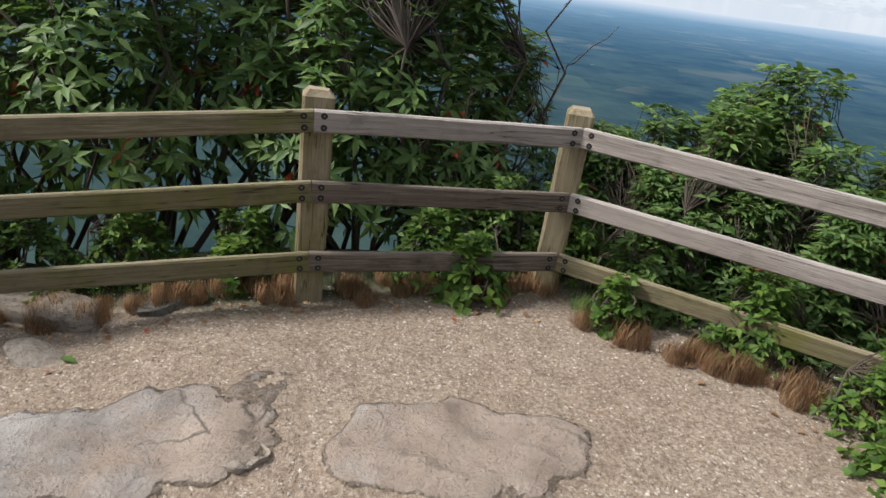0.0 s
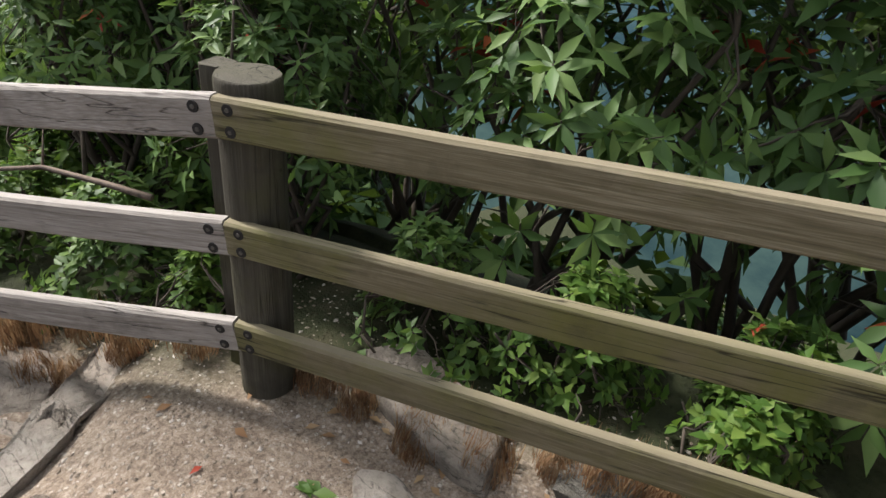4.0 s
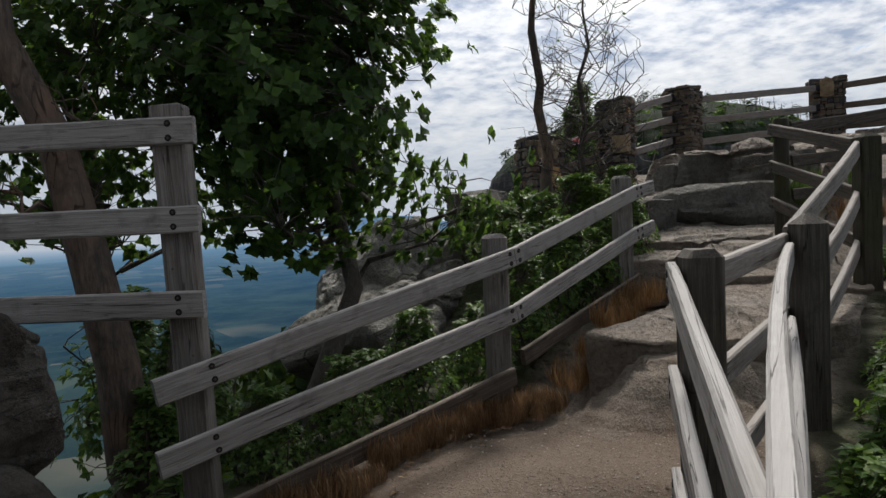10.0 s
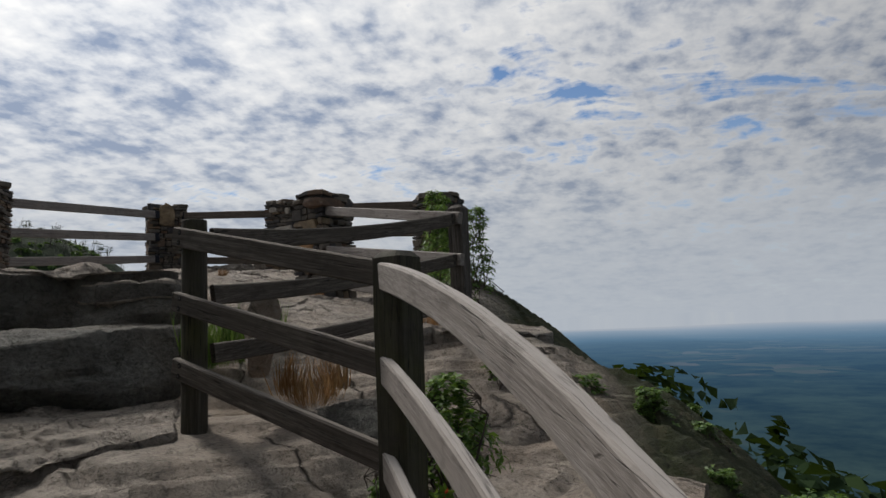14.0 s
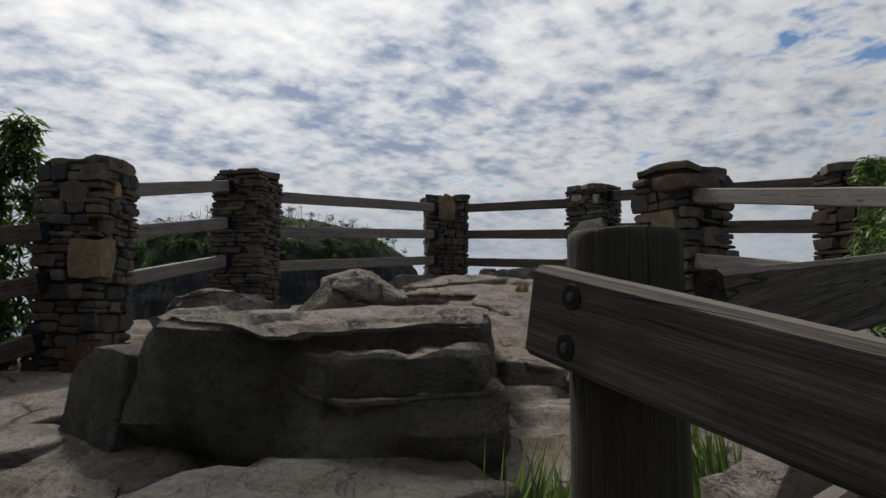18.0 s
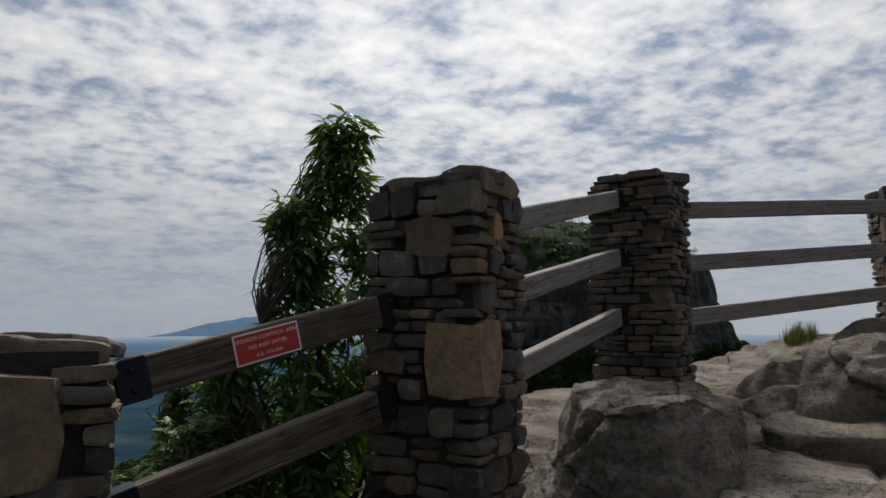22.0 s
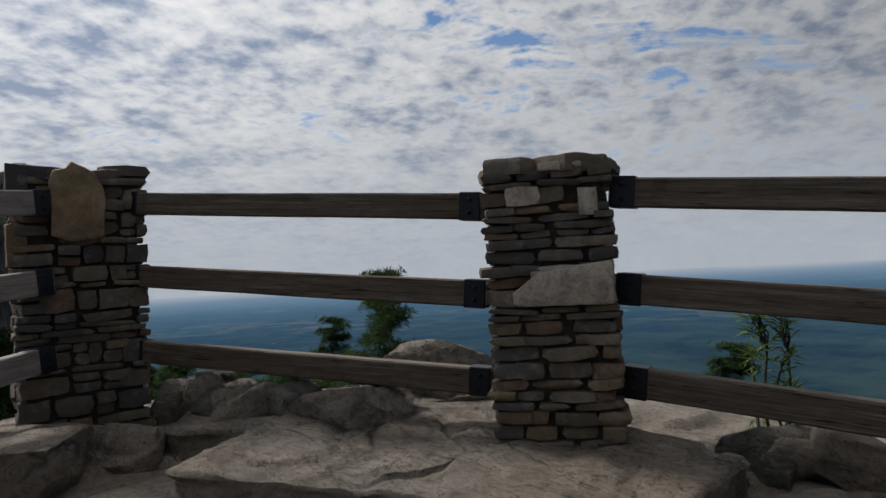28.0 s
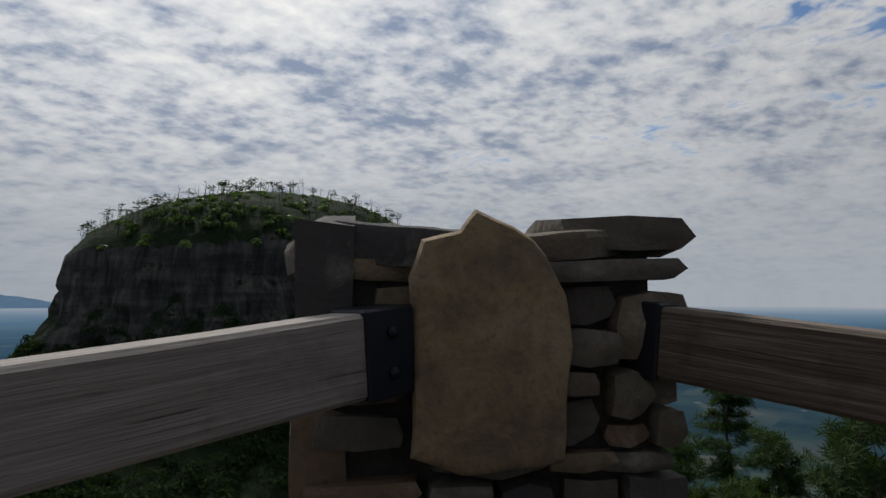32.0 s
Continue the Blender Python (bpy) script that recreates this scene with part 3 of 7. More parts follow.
def outcrop(x, y):
    """How much the ground is bare rock here, and how high it rises."""
    best, high = 0.0, 0.0
    for cx, cy, rx, ry, rot, h in OUTCROPS:
        if abs(x - cx) > 1.6 or abs(y - cy) > 1.6:
            continue
        c, s = math.cos(radians(rot)), math.sin(radians(rot))
        u, v = (c * (x - cx) + s * (y - cy)) / rx, (-s * (x - cx) + c * (y - cy)) / ry
        d = 1 - math.hypot(u, v) + .38 * nz(x * 3.1, y * 3.1, 11) + .16 * nz(x * 9, y * 9, 12)
        k = min(max(d / .42, 0), 1)
        if k > best:
            best = k
        step = math.floor(4 * (u * .5 + v * .8) + 2.2 * nz(x * 2.2, y * 2.2, 9)) * .25
        high = max(high, k * k * (3 - 2 * k) * h * (.62 + .38 * math.sin(step * 9.7) + .35 * nz(x * 6, y * 6, 13)))
    return best, high


def build_ground():
    xs, ys = lines(-24.5, 3.2, 0.046, 600), lines(-2.2, 9.0, 0.046, 600)
    X, Y = np.meshgrid(xs, ys)
    Z = np.empty_like(X)
    out = np.empty_like(X)
    bare = np.zeros_like(X)
    for i in range(len(ys)):
        Z[i], out[i] = land(X[i], Y[i])
    for i in range(len(ys)):
        for j in range(len(xs)):
            x, y = X[i, j], Y[i, j]
            if abs(x) < 60 and abs(y) < 60:
                r = min(max((-7.6 - x) / 1.5, 0), 1)
                f = 0.05 * nz(x * .9, y * .9) + 0.010 * nz(x * 4, y * 4, 3)
                if -6 < x < 2.2 and -1 < y < 3.4:
                    bare[i, j], lift = outcrop(x, y)
                    Z[i, j] += lift
                st = 0.0
                if r > 0 and out[i, j] < 1.5:
                    st = beds(x, y)
                Z[i, j] += (1 - r) * f * 0.6 + r * (st + f * 0.35 - .05)
                if r > 0 and out[i, j] < 2.5:
                    Z[i, j] += r * (bedded(Z[i, j], x, y) - Z[i, j])
                if out[i, j] > 0.5:
                    Z[i, j] += 0.5 * min(out[i, j], 3) * nz(x * .5, y * .5, 7) * 0.5
            else:
                Z[i, j] += 6 * nz(x * .02, y * .02)
    ny, nx = X.shape
    verts = np.stack([X, Y, Z], -1).reshape(-1, 3)
    idx = np.arange(nx * ny).reshape(ny, nx)
    quads = np.stack([idx[:-1, :-1], idx[:-1, 1:], idx[1:, 1:], idx[1:, :-1]], -1).reshape(-1, 4)
    me = bpy.data.meshes.new("ground")
    me.from_pydata(verts.tolist(), [], quads.tolist())
    me.polygons.foreach_set("use_smooth", [True] * len(me.polygons))
    wild = me.attributes.new("wild", "FLOAT", "POINT")
    jag = np.array([nz(v[0] * 1.2, v[1] * 1.2, 4) for v in verts]) 
    # soil and litter beyond the fences
    vx, vy = verts[:, 0], verts[:, 1]
    right = np.interp(vx, (-10.46, -8.42, -7.03, -5.06, -2.23, -.53, .765, 2.52), (2.84, 2.02, 1.47, 1.36, 2.43, 2.95, 3.28, 2.32))
    left = np.interp(vx, (-10.69, -8.86, -7.02), (1.0, .30, -.75))
    past = np.where((vx > -10.4) & (vx < 3.5), (vy - right + .25 * jag) / .22, 0)
    past = np.maximum(past, np.where((vx > -10.7) & (vx < -6.9), (left - vy + .2 * jag) / .25, 0))
    wild.data.foreach_set("value", np.maximum((out.reshape(-1) + 0.25 * jag + 0.1) / 0.6, past).clip(0, 1).astype(np.float32))
    stone_ = me.attributes.new("bare", "FLOAT", "POINT")
    stone_.data.foreach_set("value", bare.reshape(-1).astype(np.float32))
    me.materials.append(M_GROUND)
    return tagged(new("ground", me), "sandy gravel path rising over bare ledge rock", "ground", kind="structure")


build_ground()


def build_valley():
    """The plain far below, out to the horizon."""
    def cover(k):
        v = k.mapped((0.001, 0.001, 0.001), world=True, shift=False)
        f = k.noise(v, 13, 7, 0.7)
        fld = k.voronoi(v, 24.0, out="Color")
        fmask = k.math("MULTIPLY", k.ramp(k.noise(v, 2.6, 4, 0.6), [(0.50, 0.0), (0.57, 0.9)]),
                       k.ramp(fld, [(0.52, 0.0), (0.56, 1.0)]))
        wood_ = k.ramp(f, [(0.36, (0.004, 0.014, 0.014)), (0.60, (0.060, 0.095, 0.070))])
        fieldc = k.ramp(fld, [(0.5, (0.26, 0.22, 0.15)), (0.62, (0.09, 0.13, 0.07)), (0.8, (0.20, 0.18, 0.13)), (1.0, (0.30, 0.26, 0.20))])
        land_ = k.mix(fmask, wood_, fieldc)
        roof = k.math("MULTIPLY", k.ramp(k.voronoi(v, 30.0), [(0.06, 1.0), (0.10, 0.0)]), k.ramp(k.noise(v, 1.7, 3, 0.6), [(0.50, 0.0), (0.58, 0.8)]))
        return k.mix(roof, land_, (0.42, 0.42, 0.40))
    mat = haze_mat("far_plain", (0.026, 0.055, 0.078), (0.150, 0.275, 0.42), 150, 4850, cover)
    verts, faces = [], []
    radii = [120, 180, 260, 360, 480, 640, 850, 1100, 1400, 1800, 2300, 2900, 3600, 4300, 4880]
    n = 120
    for r in radii:
        for a in range(n):
            t = a * math.tau / n
            x, y = r * math.cos(t), r * math.sin(t)
            hill = max(0, nz(x * .0011, y * .0011, 2)) * (26 if r > 1500 else 6) + 3 * nz(x * .006, y * .006)
            if r > 4300:
                hill *= 0.3
            verts.append((x, y, FLOOR + (hill if r > 150 else -12)))
    for i in range(len(radii) - 1):
        for a in range(n):
            b = (a + 1) % n
            faces.append((i * n + a, i * n + b, (i + 1) * n + b, (i + 1) * n + a))
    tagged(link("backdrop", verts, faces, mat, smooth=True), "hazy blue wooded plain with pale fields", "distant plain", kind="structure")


build_valley()

# ---- wooden fences ----
def rail_mesh(length, high, thick, bow=0.0, sag=0.0, seed=0):
    """A weathered board along x; its face looks to -y; bow bends it in y and sag in z between the ends."""
    rnd = random.Random(seed)
    n = max(6, int(length / 0.18))
    verts, faces = [], []
    c = 0.008
    for i in range(n + 1):
        u = i / n
        x = u * length
        b = 4 * u * (1 - u)
        oy, oz = b * bow + rnd.uniform(-.001, .001), -b * sag + .003 * nz(x * .9, seed * 1.3) + rnd.uniform(-.0007, .0007)
        h, t = high / 2 + rnd.uniform(-.0008, .0008), thick / 2
        for (y, z) in ((-t, -h + c), (-t, h - c), (-t + c, h), (t - c, h), (t, h - c), (t, -h + c), (t - c, -h), (-t + c, -h)):
            verts.append((x, y + oy, z + oz))
    for i in range(n):
        for k in range(8):
            q = (k + 1) % 8
            faces.append((i * 8 + k, (i + 1) * 8 + k, (i + 1) * 8 + q, i * 8 + q))
    faces.append(tuple(range(8)))
    faces.append(tuple(n * 8 + k for k in range(7, -1, -1)))
    return verts, faces


def bolt_mesh():
    bm = bmesh.new()
    bmesh.ops.create_cone(bm, cap_ends=True, segments=12, radius1=0.0060, radius2=0.0055, depth=0.003)
    bmesh.ops.create_cone(bm, cap_ends=True, segments=10, radius1=0.0035, radius2=0.003, depth=0.005)
    me = bpy.data.meshes.new("bolt")
    bm.to_mesh(me)
    bm.free()
    me.materials.append(M_BOLT)
    return me


def washer_mesh():
    bm = bmesh.new()
    # no hole is cut: a near-black disc paints its shade on the board
    bmesh.ops.create_cone(bm, cap_ends=True, segments=14, radius1=0.0158, radius2=0.0148, depth=0.003)
    me = bpy.data.meshes.new("bolt_recess")
    bm.to_mesh(me)
    bm.free()
    me.materials.append(M_HOLE)
    return me


BOLT, RECESS = bolt_mesh(), washer_mesh()


def rail(parent, a, b, mat, high=0.11, thick=0.042, bow=0.0, sag=0.0, bolts=(True, True), side=1, seed=0, over=(0, 0)):
    """A rail from a to b (centres of its visible face at the ends); side: 1 puts its face to the right of a->b, -1 to the left."""
    a, b = Vector(a), Vector(b)
    d = (b - a).normalized()
    a, b = a - d * over[0], b + d * over[1]
    L = (b - a).length
    yaw, pitch = math.atan2(d.y, d.x), math.asin(d.z)
    m = Matrix.Translation(a) @ Matrix.Rotation(yaw, 4, "Z") @ Matrix.Rotation(-pitch, 4, "Y") @ Matrix.Translation((0, side * thick / 2, 0))
    v, f = rail_mesh(L, high, thick, bow, sag, seed)
    ob = link("rail", v, f, mat, parent, m=parent.matrix_world.inverted() @ m)
    for end, on in enumerate(bolts):
        if not on:
            continue
        x = (over[0] + 0.045) if end == 0 else L - over[1] - 0.045
        u = x / L
        oy = 4 * u * (1 - u) * bow
        for dz in (-high * .26, high * .26):
            for way in (-1, 1):
                mm = Matrix.Translation((x, way * (thick / 2 + 0.001) + oy, dz)) @ Matrix.Rotation(radians(-90) * way, 4, "X")
                link_mesh("bolt_recess", RECESS, ob, m=mm)
                link_mesh("bolt", BOLT, ob, m=mm @ Matrix.Translation((0, 0, 0.002)))
    return ob


def post(parent, x, y, top, mat, size=0.17, rz=0.0, cap="chamfer", lean=(0, 0), base=None, seed=0):
    rnd = random.Random(seed + 77)
    g = ground_z(x, y) - 0.35 if base is None else base
    h = top - g
    bm = bmesh.new()
    if cap == "round":
        n, rows = 20, 9
        rings = []
        for i in range(rows):
            u = i / (rows - 1)
            r = size / 2 * (1.04 - 0.04 * u)
            rings.append([bm.verts.new((r * (1 + .03 * nz(math.cos(k) * 2, math.sin(k) * 2, u * 3 + seed)) * math.cos(k * math.tau / n),
                                        r * (1 + .03 * nz(math.sin(k * 1.7), u * 2, seed)) * math.sin(k * math.tau / n), u * h)) for k in range(n)])
        for kk, dz in ((1.0, -.006), (.99, 0.0), (.965, .006), (.93, .008)):
            base_ring = rings[rows - 1]
            rings.append([bm.verts.new((v.co.x * kk, v.co.y * kk, h + .012 + dz + .002 * rnd.random())) for v in base_ring])
        for p, q in zip(rings, rings[1:]):
            for k in range(n):
                bm.faces.new((p[k], p[(k + 1) % n], q[(k + 1) % n], q[k]))
        mid = bm.verts.new((0, 0, h + .022))
        for k in range(n):
            bm.faces.new((rings[-1][k], rings[-1][(k + 1) % n], mid))
        bm.faces.new(rings[0][::-1])
    else:
        s, c = size / 2, 0.012
        prof = [(-s + c, -s), (s - c, -s), (s, -s + c), (s, s - c), (s - c, s), (-s + c, s), (-s, s - c), (-s, -s + c)]
        rise = {"pyramid": 0.055, "chamfer": 0.028, "flat": 0.004}[cap]
        inner = {"pyramid": 0.22, "chamfer": 0.66, "flat": 0.96}[cap]
        rows = [(0, 1)] + [(h * u, 1) for u in (.3, .55, .8)] + [(h - rise, 1), (h, inner)]
        rings = []
        for z, k in rows:
            w = 0.0025
            rings.append([bm.verts.new((px * k + rnd.uniform(-w, w), py * k + rnd.uniform(-w, w), z + (rnd.uniform(-.004, .004) if z == h else 0))) for px, py in prof])
        for p, q in zip(rings, rings[1:]):
            for k in range(8):
                bm.faces.new((p[k], p[(k + 1) % 8], q[(k + 1) % 8], q[k]))
        bm.faces.new(rings[0][::-1])
        bm.faces.new(rings[-1])
    m = pose(x, y, g, lean[0], lean[1], rz)
    ob = part("post", bm, mat, parent, m=parent.matrix_world.inverted() @ m, smooth=(cap == "round"))
    for f in ob.data.polygons:
        if f.normal.z > .4:
            f.use_smooth = False
    return ob


def yaw_of(a, b):
    return math.degrees(math.atan2(b[1] - a[1], b[0] - a[0]))


def off(p, a, b, dist):
    """p moved sideways by dist to the left of a->b."""
    d = Vector((b[0] - a[0], b[1] - a[1])).normalized()
    return (p[0] - d.y * dist, p[1] + d.x * dist)


# Lookout fence: from the valley corner past the lookout and down the path, three rails on the path side.
C, Bn, A, D, E_ = (2.52, 2.32), (.765, 3.28), (-.53, 2.95), (-2.23, 2.43), (-5.06, 1.36)
ZC, ZB, ZA, ZD, ZE = (1.47, 1.14, .80), (1.52, 1.17, .82), (1.53, 1.19, .82), (1.40, 1.06, .72), (1.02, .61, .20)
fence_1 = thing("lookout_fence", (0, 3.2, .55), "three-rail weathered wooden fence stained green with algae", "fence")
post(fence_1, *off(A, A, Bn, .116), 1.66, M_POST_G, .145, yaw_of(A, Bn) - 2, lean=(0, 1), seed=1)
post(fence_1, *off(Bn, A, Bn, .125), 1.66, M_POST_G, .14, -8, "chamfer", (1, 1), seed=2)
post(fence_1, C[0] + .06, C[1] + .10, 1.66, M_POST_G, .145, -30, seed=3)
post(fence_1, -2.235, 2.54, 1.465, M_POST_D, .165, 0, "round", seed=4)
post(fence_1, -2.38, 2.56, 1.47, M_POST_D, .08, 12, "flat", seed=5)
for k in range(3):
    gm = M_RAIL_G
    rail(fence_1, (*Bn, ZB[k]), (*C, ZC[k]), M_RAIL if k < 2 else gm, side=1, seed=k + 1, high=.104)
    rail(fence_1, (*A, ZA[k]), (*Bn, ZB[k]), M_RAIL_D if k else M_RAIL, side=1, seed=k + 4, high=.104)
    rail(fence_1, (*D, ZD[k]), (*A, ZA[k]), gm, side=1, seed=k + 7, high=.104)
fence_2 = thing("path_fence", (-5.1, 1.5, -.1), "grey weathered three-rail fence with bowed boards beside the path", "fence")
for k in range(3):
    rail(fence_2, (*E_, ZE[k]), (*D, ZD[k]), M_RAIL, side=1, seed=k + 10, high=.108, bow=(-.10, -.03, -.05)[k], over=(.06, 0), bolts=(False, True))
post(fence_2, -5.14, 1.475, 1.135, M_POST, .143, 22, "chamfer", seed=6)
H, G, F2, F1, W = (-7.03, 1.47), (-8.42, 2.02), (-10.46, 2.84), (-12.0, 2.455), (-12.72, 5.24)
post(fence_2, H[0], H[1], 1.28, M_POST, .135, 20, "chamfer", seed=7)
post(fence_2, G[0] + .02, G[1] + .07, 1.375, M_POST, .15, 22, "pyramid", (0, 0), seed=8)
for k in range(3):
    dz = -.39 * k
    # the inner leg by way of the middle post, then the outer straight leg
    rail(fence_2, (H[0] - .03, H[1] - .115, 1.17 + dz), (-5.24, 1.45, .93 + dz), M_RAIL_S, side=1, seed=20 + k, bolts=(True, False), over=(.03, 0), high=.115)
    rail(fence_2, (G[0] - .02, G[1] - .055, 1.22 + dz), (H[0] - .06, H[1] + .03, 1.18 + dz), M_RAIL, side=1, seed=23 + k, bolts=(False, False), high=.105)
    rail(fence_2, (G[0] + .10, G[1] - .01, 1.17 + dz), (-5.2, 1.465, (1.03, .65, .22)[k]), M_RAIL_S, side=-1, seed=26 + k, bow=(-.03, .02, .03)[k], bolts=(False, False), high=.118)
fence_3 = thing("stair_fence", (-10.4, 3.0, .8), "dark weathered zigzag fence above the rock steps", "fence")
# the first two posts get the dark wood in place of backlit shade
post(fence_3, -10.425, 2.905, 1.95, M_POST_D, .155, 16, "chamfer", seed=9)
post(fence_3, -12.0, 2.565, 2.28, M_POST_D, .142, 10, "round", seed=10)
post(fence_3, -12.93, 5.36, 2.765, M_POST, .155, 20, "chamfer", seed=11)
for k in range(3):
    dz = -.385 * k
    rail(fence_3, (F2[0] - .04, F2[1], 1.855 + dz), (G[0] - .03, G[1] - .04, 1.25 + dz), M_RAIL, side=1, seed=30 + k, bow=(.06, .04, .02)[k],
         sag=(-.06, -.02, 0)[k], bolts=(False, True), high=.118, thick=.046)
    rail(fence_3, (F1[0], F1[1], 2.198 - .375 * k), (F2[0] - .03, F2[1] - .01, 1.865 + dz), M_RAIL_B, side=1, seed=33 + k, bolts=(True, False), high=.112, thick=.046, over=(.03, .05))
    rail(fence_3, (-12.83, 5.25, 2.62 - .385 * k), (-11.93, 2.66, 2.195 - .335 * k), M_RAIL_B, side=-1, seed=36 + k, bow=-.05, sag=.05, bolts=(True, False), high=.115, over=(.09, 0))

# Left of the path: one high panel, then two rails rising beside the steps, and a kick board.
fence_4 = thing("stepside_fence", (-7.05, -.75, .05), "grey weathered fence beside the path with a tall end post", "fence")
L1, L2, L3 = (-7.02, -.72), (-8.86, .38), (-10.69, 1.15)
post(fence_4, L1[0] - .10, L1[1] - .085, 2.01, M_POST_S, .145, 22, "flat", (1.0, 2.0), seed=12)
post(fence_4, L2[0] - .03, L2[1] - .12, 1.31, M_POST_S, .15, 30, "chamfer", seed=13)
post(fence_4, L3[0] - .02, L3[1] - .12, 1.75, M_POST_S, .15, 24, "chamfer", seed=14)
L0 = (-6.42, -2.85)
post(fence_4, L0[0] - .06, L0[1] - .06, 2.03, M_POST_S, .145, 18, "flat", seed=15)
for k, z in enumerate((1.88, 1.48, 1.09)):
    rail(fence_4, (L1[0] + .03, L1[1], z), (*L0, z), M_RAIL_S, side=1, seed=40 + k, high=.125, over=(.07, .2))
for k in range(2):
    dz = -.36 * k
    rail(fence_4, (L2[0], L2[1], 1.15 - .385 * k), (L1[0], L1[1], .75 - .335 * k), M_RAIL_S, side=1, seed=44 + k, over=(0, .22), high=.125)
    rail(fence_4, (L3[0] - .02, L3[1], 1.60 - .375 * k), (L2[0], L2[1], 1.15 - .385 * k), M_RAIL_S, side=1, seed=46 + k, high=.125)
    rail(fence_4, (-10.98, 1.28, 1.65 - .37 * k), (L3[0] - .02, L3[1], 1.60 - .375 * k), M_RAIL_S, side=1, seed=48 + k, bolts=(False, True), high=.115)
rail(fence_4, (L2[0] + .1, L2[1], .36), (L1[0], L1[1] + .1, .10), M_RAIL_D, side=1, seed=50, bolts=(False, False), high=.12)
rail(fence_4, (L3[0], L3[1], .80), (L2[0] - .2, L2[1], .42), M_RAIL_D, side=1, seed=51, bolts=(False, False), high=.12)

# ---- stone pillars ----
def stone_mat(name, cols, rough=0.88):
    def build(k, bsdf):
        stops = [(i / (len(cols) - 1), c) for i, c in enumerate(cols)]
        base = k.ramp(k.info.outputs["Random"], stops)
        v = k.mapped((1, 1, 1))
        v2 = k.mapped((1, 1, 1), world=True)
        n = k.noise(v2, 9, 7, 0.65, 0.4)
        f = k.noise(v2, 60, 4, 0.7)
        col = k.mix(k.ramp(n, [(0.3, 0.65), (0.55, 0.0)]), base, (0.05, 0.045, 0.04))
        col = k.mix(k.ramp(n, [(0.55, 0.0), (0.8, 0.5)]), col, (0.36, 0.33, 0.28))
        col = k.mix(k.ramp(f, [(0.35, 0.4), (0.5, 0.0)]), col, (0.06, 0.05, 0.045))
        k.L(col, bsdf.inputs["Base Color"])
        h = k.bump(n, 0.6, 0.03, None)
        k.bump(f, 0.45, 0.005, bsdf, h)
    return node_mat(name, build, rough, 0.3)


M_STONE = stone_mat("wall_stone", [(0.080, 0.066, 0.052), (0.139, 0.116, 0.091), (0.071, 0.070, 0.071), (0.189, 0.139, 0.087), (0.126, 0.076, 0.049),
                                   (0.126, 0.109, 0.088), (0.035, 0.034, 0.039), (0.172, 0.144, 0.111)])
M_TAN = stone_mat("tan_slab", [(0.215, 0.155, 0.09), (0.24, 0.175, 0.105)])
M_OCHRE = stone_mat("ochre_stone", [(0.34, 0.19, 0.085), (0.36, 0.21, 0.10)])
M_PALEST = stone_mat("pale_stone", [(0.36, 0.32, 0.27), (0.40, 0.36, 0.30)])
M_MORTAR = plain("dark_mortar", (0.03, 0.026, 0.022), 0.95, 0, 0.4, 30)


def stone_library(count=18):
    out = []
    for s in range(count):
        rnd = random.Random(500 + s)
        bm = bmesh.new()
        bmesh.ops.create_cube(bm, size=1.0)
        bmesh.ops.subdivide_edges(bm, edges=bm.edges[:], cuts=1, use_grid_fill=True)
        corner, edge = rnd.uniform(.80, .93), rnd.uniform(.93, 1.0)
        skew = rnd.uniform(-.12, .12)
        for v in bm.verts:
            c = v.co
            n = sum(abs(q) > .4 for q in c)
            k = (1.06, 1.03, edge, corner)[n]
            c = c * k + Vector([rnd.uniform(-.05, .05) for _ in range(3)])
            c.z += skew * c.y
            v.co = Vector((c.x, max(-.52, min(.52, c.y)), max(-.54, min(.54, c.z))))
        me = bpy.data.meshes.new("stone")
        bm.to_mesh(me)
        bm.free()
        me.materials.append(M_STONE)
        me.polygons.foreach_set("use_smooth", [True] * len(me.polygons))
        me.set_sharp_from_angle(angle=radians(48))
        out.append(me)
    return out


STONES = stone_library()


def recoloured(mesh, mat):
    me = mesh.copy()
    me.materials[0] = mat
    return me


STONES_TAN = [recoloured(m, M_TAN) for m in STONES[:3]]
STONES_OCHRE = [recoloured(m, M_OCHRE) for m in STONES[:3]]
STONES_PALE = [recoloured(m, M_PALEST) for m in STONES[:3]]


def flagstone(outline, thick, mat, seed=0, name="stone"):
    """A rough split slab with the given outline in its plane (x right, y up), its face to +z."""
    rnd = random.Random(seed)
    bm = bmesh.new()
    pts = []
    n = len(outline)
    for i in range(n):
        a, b = Vector(outline[i]), Vector(outline[(i + 1) % n])
        steps = max(2, int((b - a).length / 0.045))
        for s in range(steps):
            p = a.lerp(b, s / steps)
            pts.append(p + Vector((rnd.uniform(-.004, .004), rnd.uniform(-.004, .004))))
    mid = sum(pts, Vector((0, 0))) / len(pts)
    rings = []
    for depth, k in ((0, .97), (thick * .7, 1.0), (thick * .93, .965), (thick, .90), (thick * 1.03, .55)):
        rings.append([bm.verts.new((*(mid + (p - mid) * k), depth + (.012 * nz(p.x * 9, p.y * 9, seed) if depth > thick * .8 else 0))) for p in pts])
    for p, q in zip(rings, rings[1:]):
        for i in range(len(pts)):
            bm.faces.new((p[i], p[(i + 1) % len(pts)], q[(i + 1) % len(pts)], q[i]))
    bm.faces.new(rings[-1])
    bm.faces.new(rings[0][::-1])
    me = bpy.data.meshes.new(name)
    bm.to_mesh(me)
    bm.free()
    me.materials.append(mat)
    me.polygons.foreach_set("use_smooth", [True] * len(me.polygons))
    me.set_sharp_from_angle(angle=radians(38))
    return me


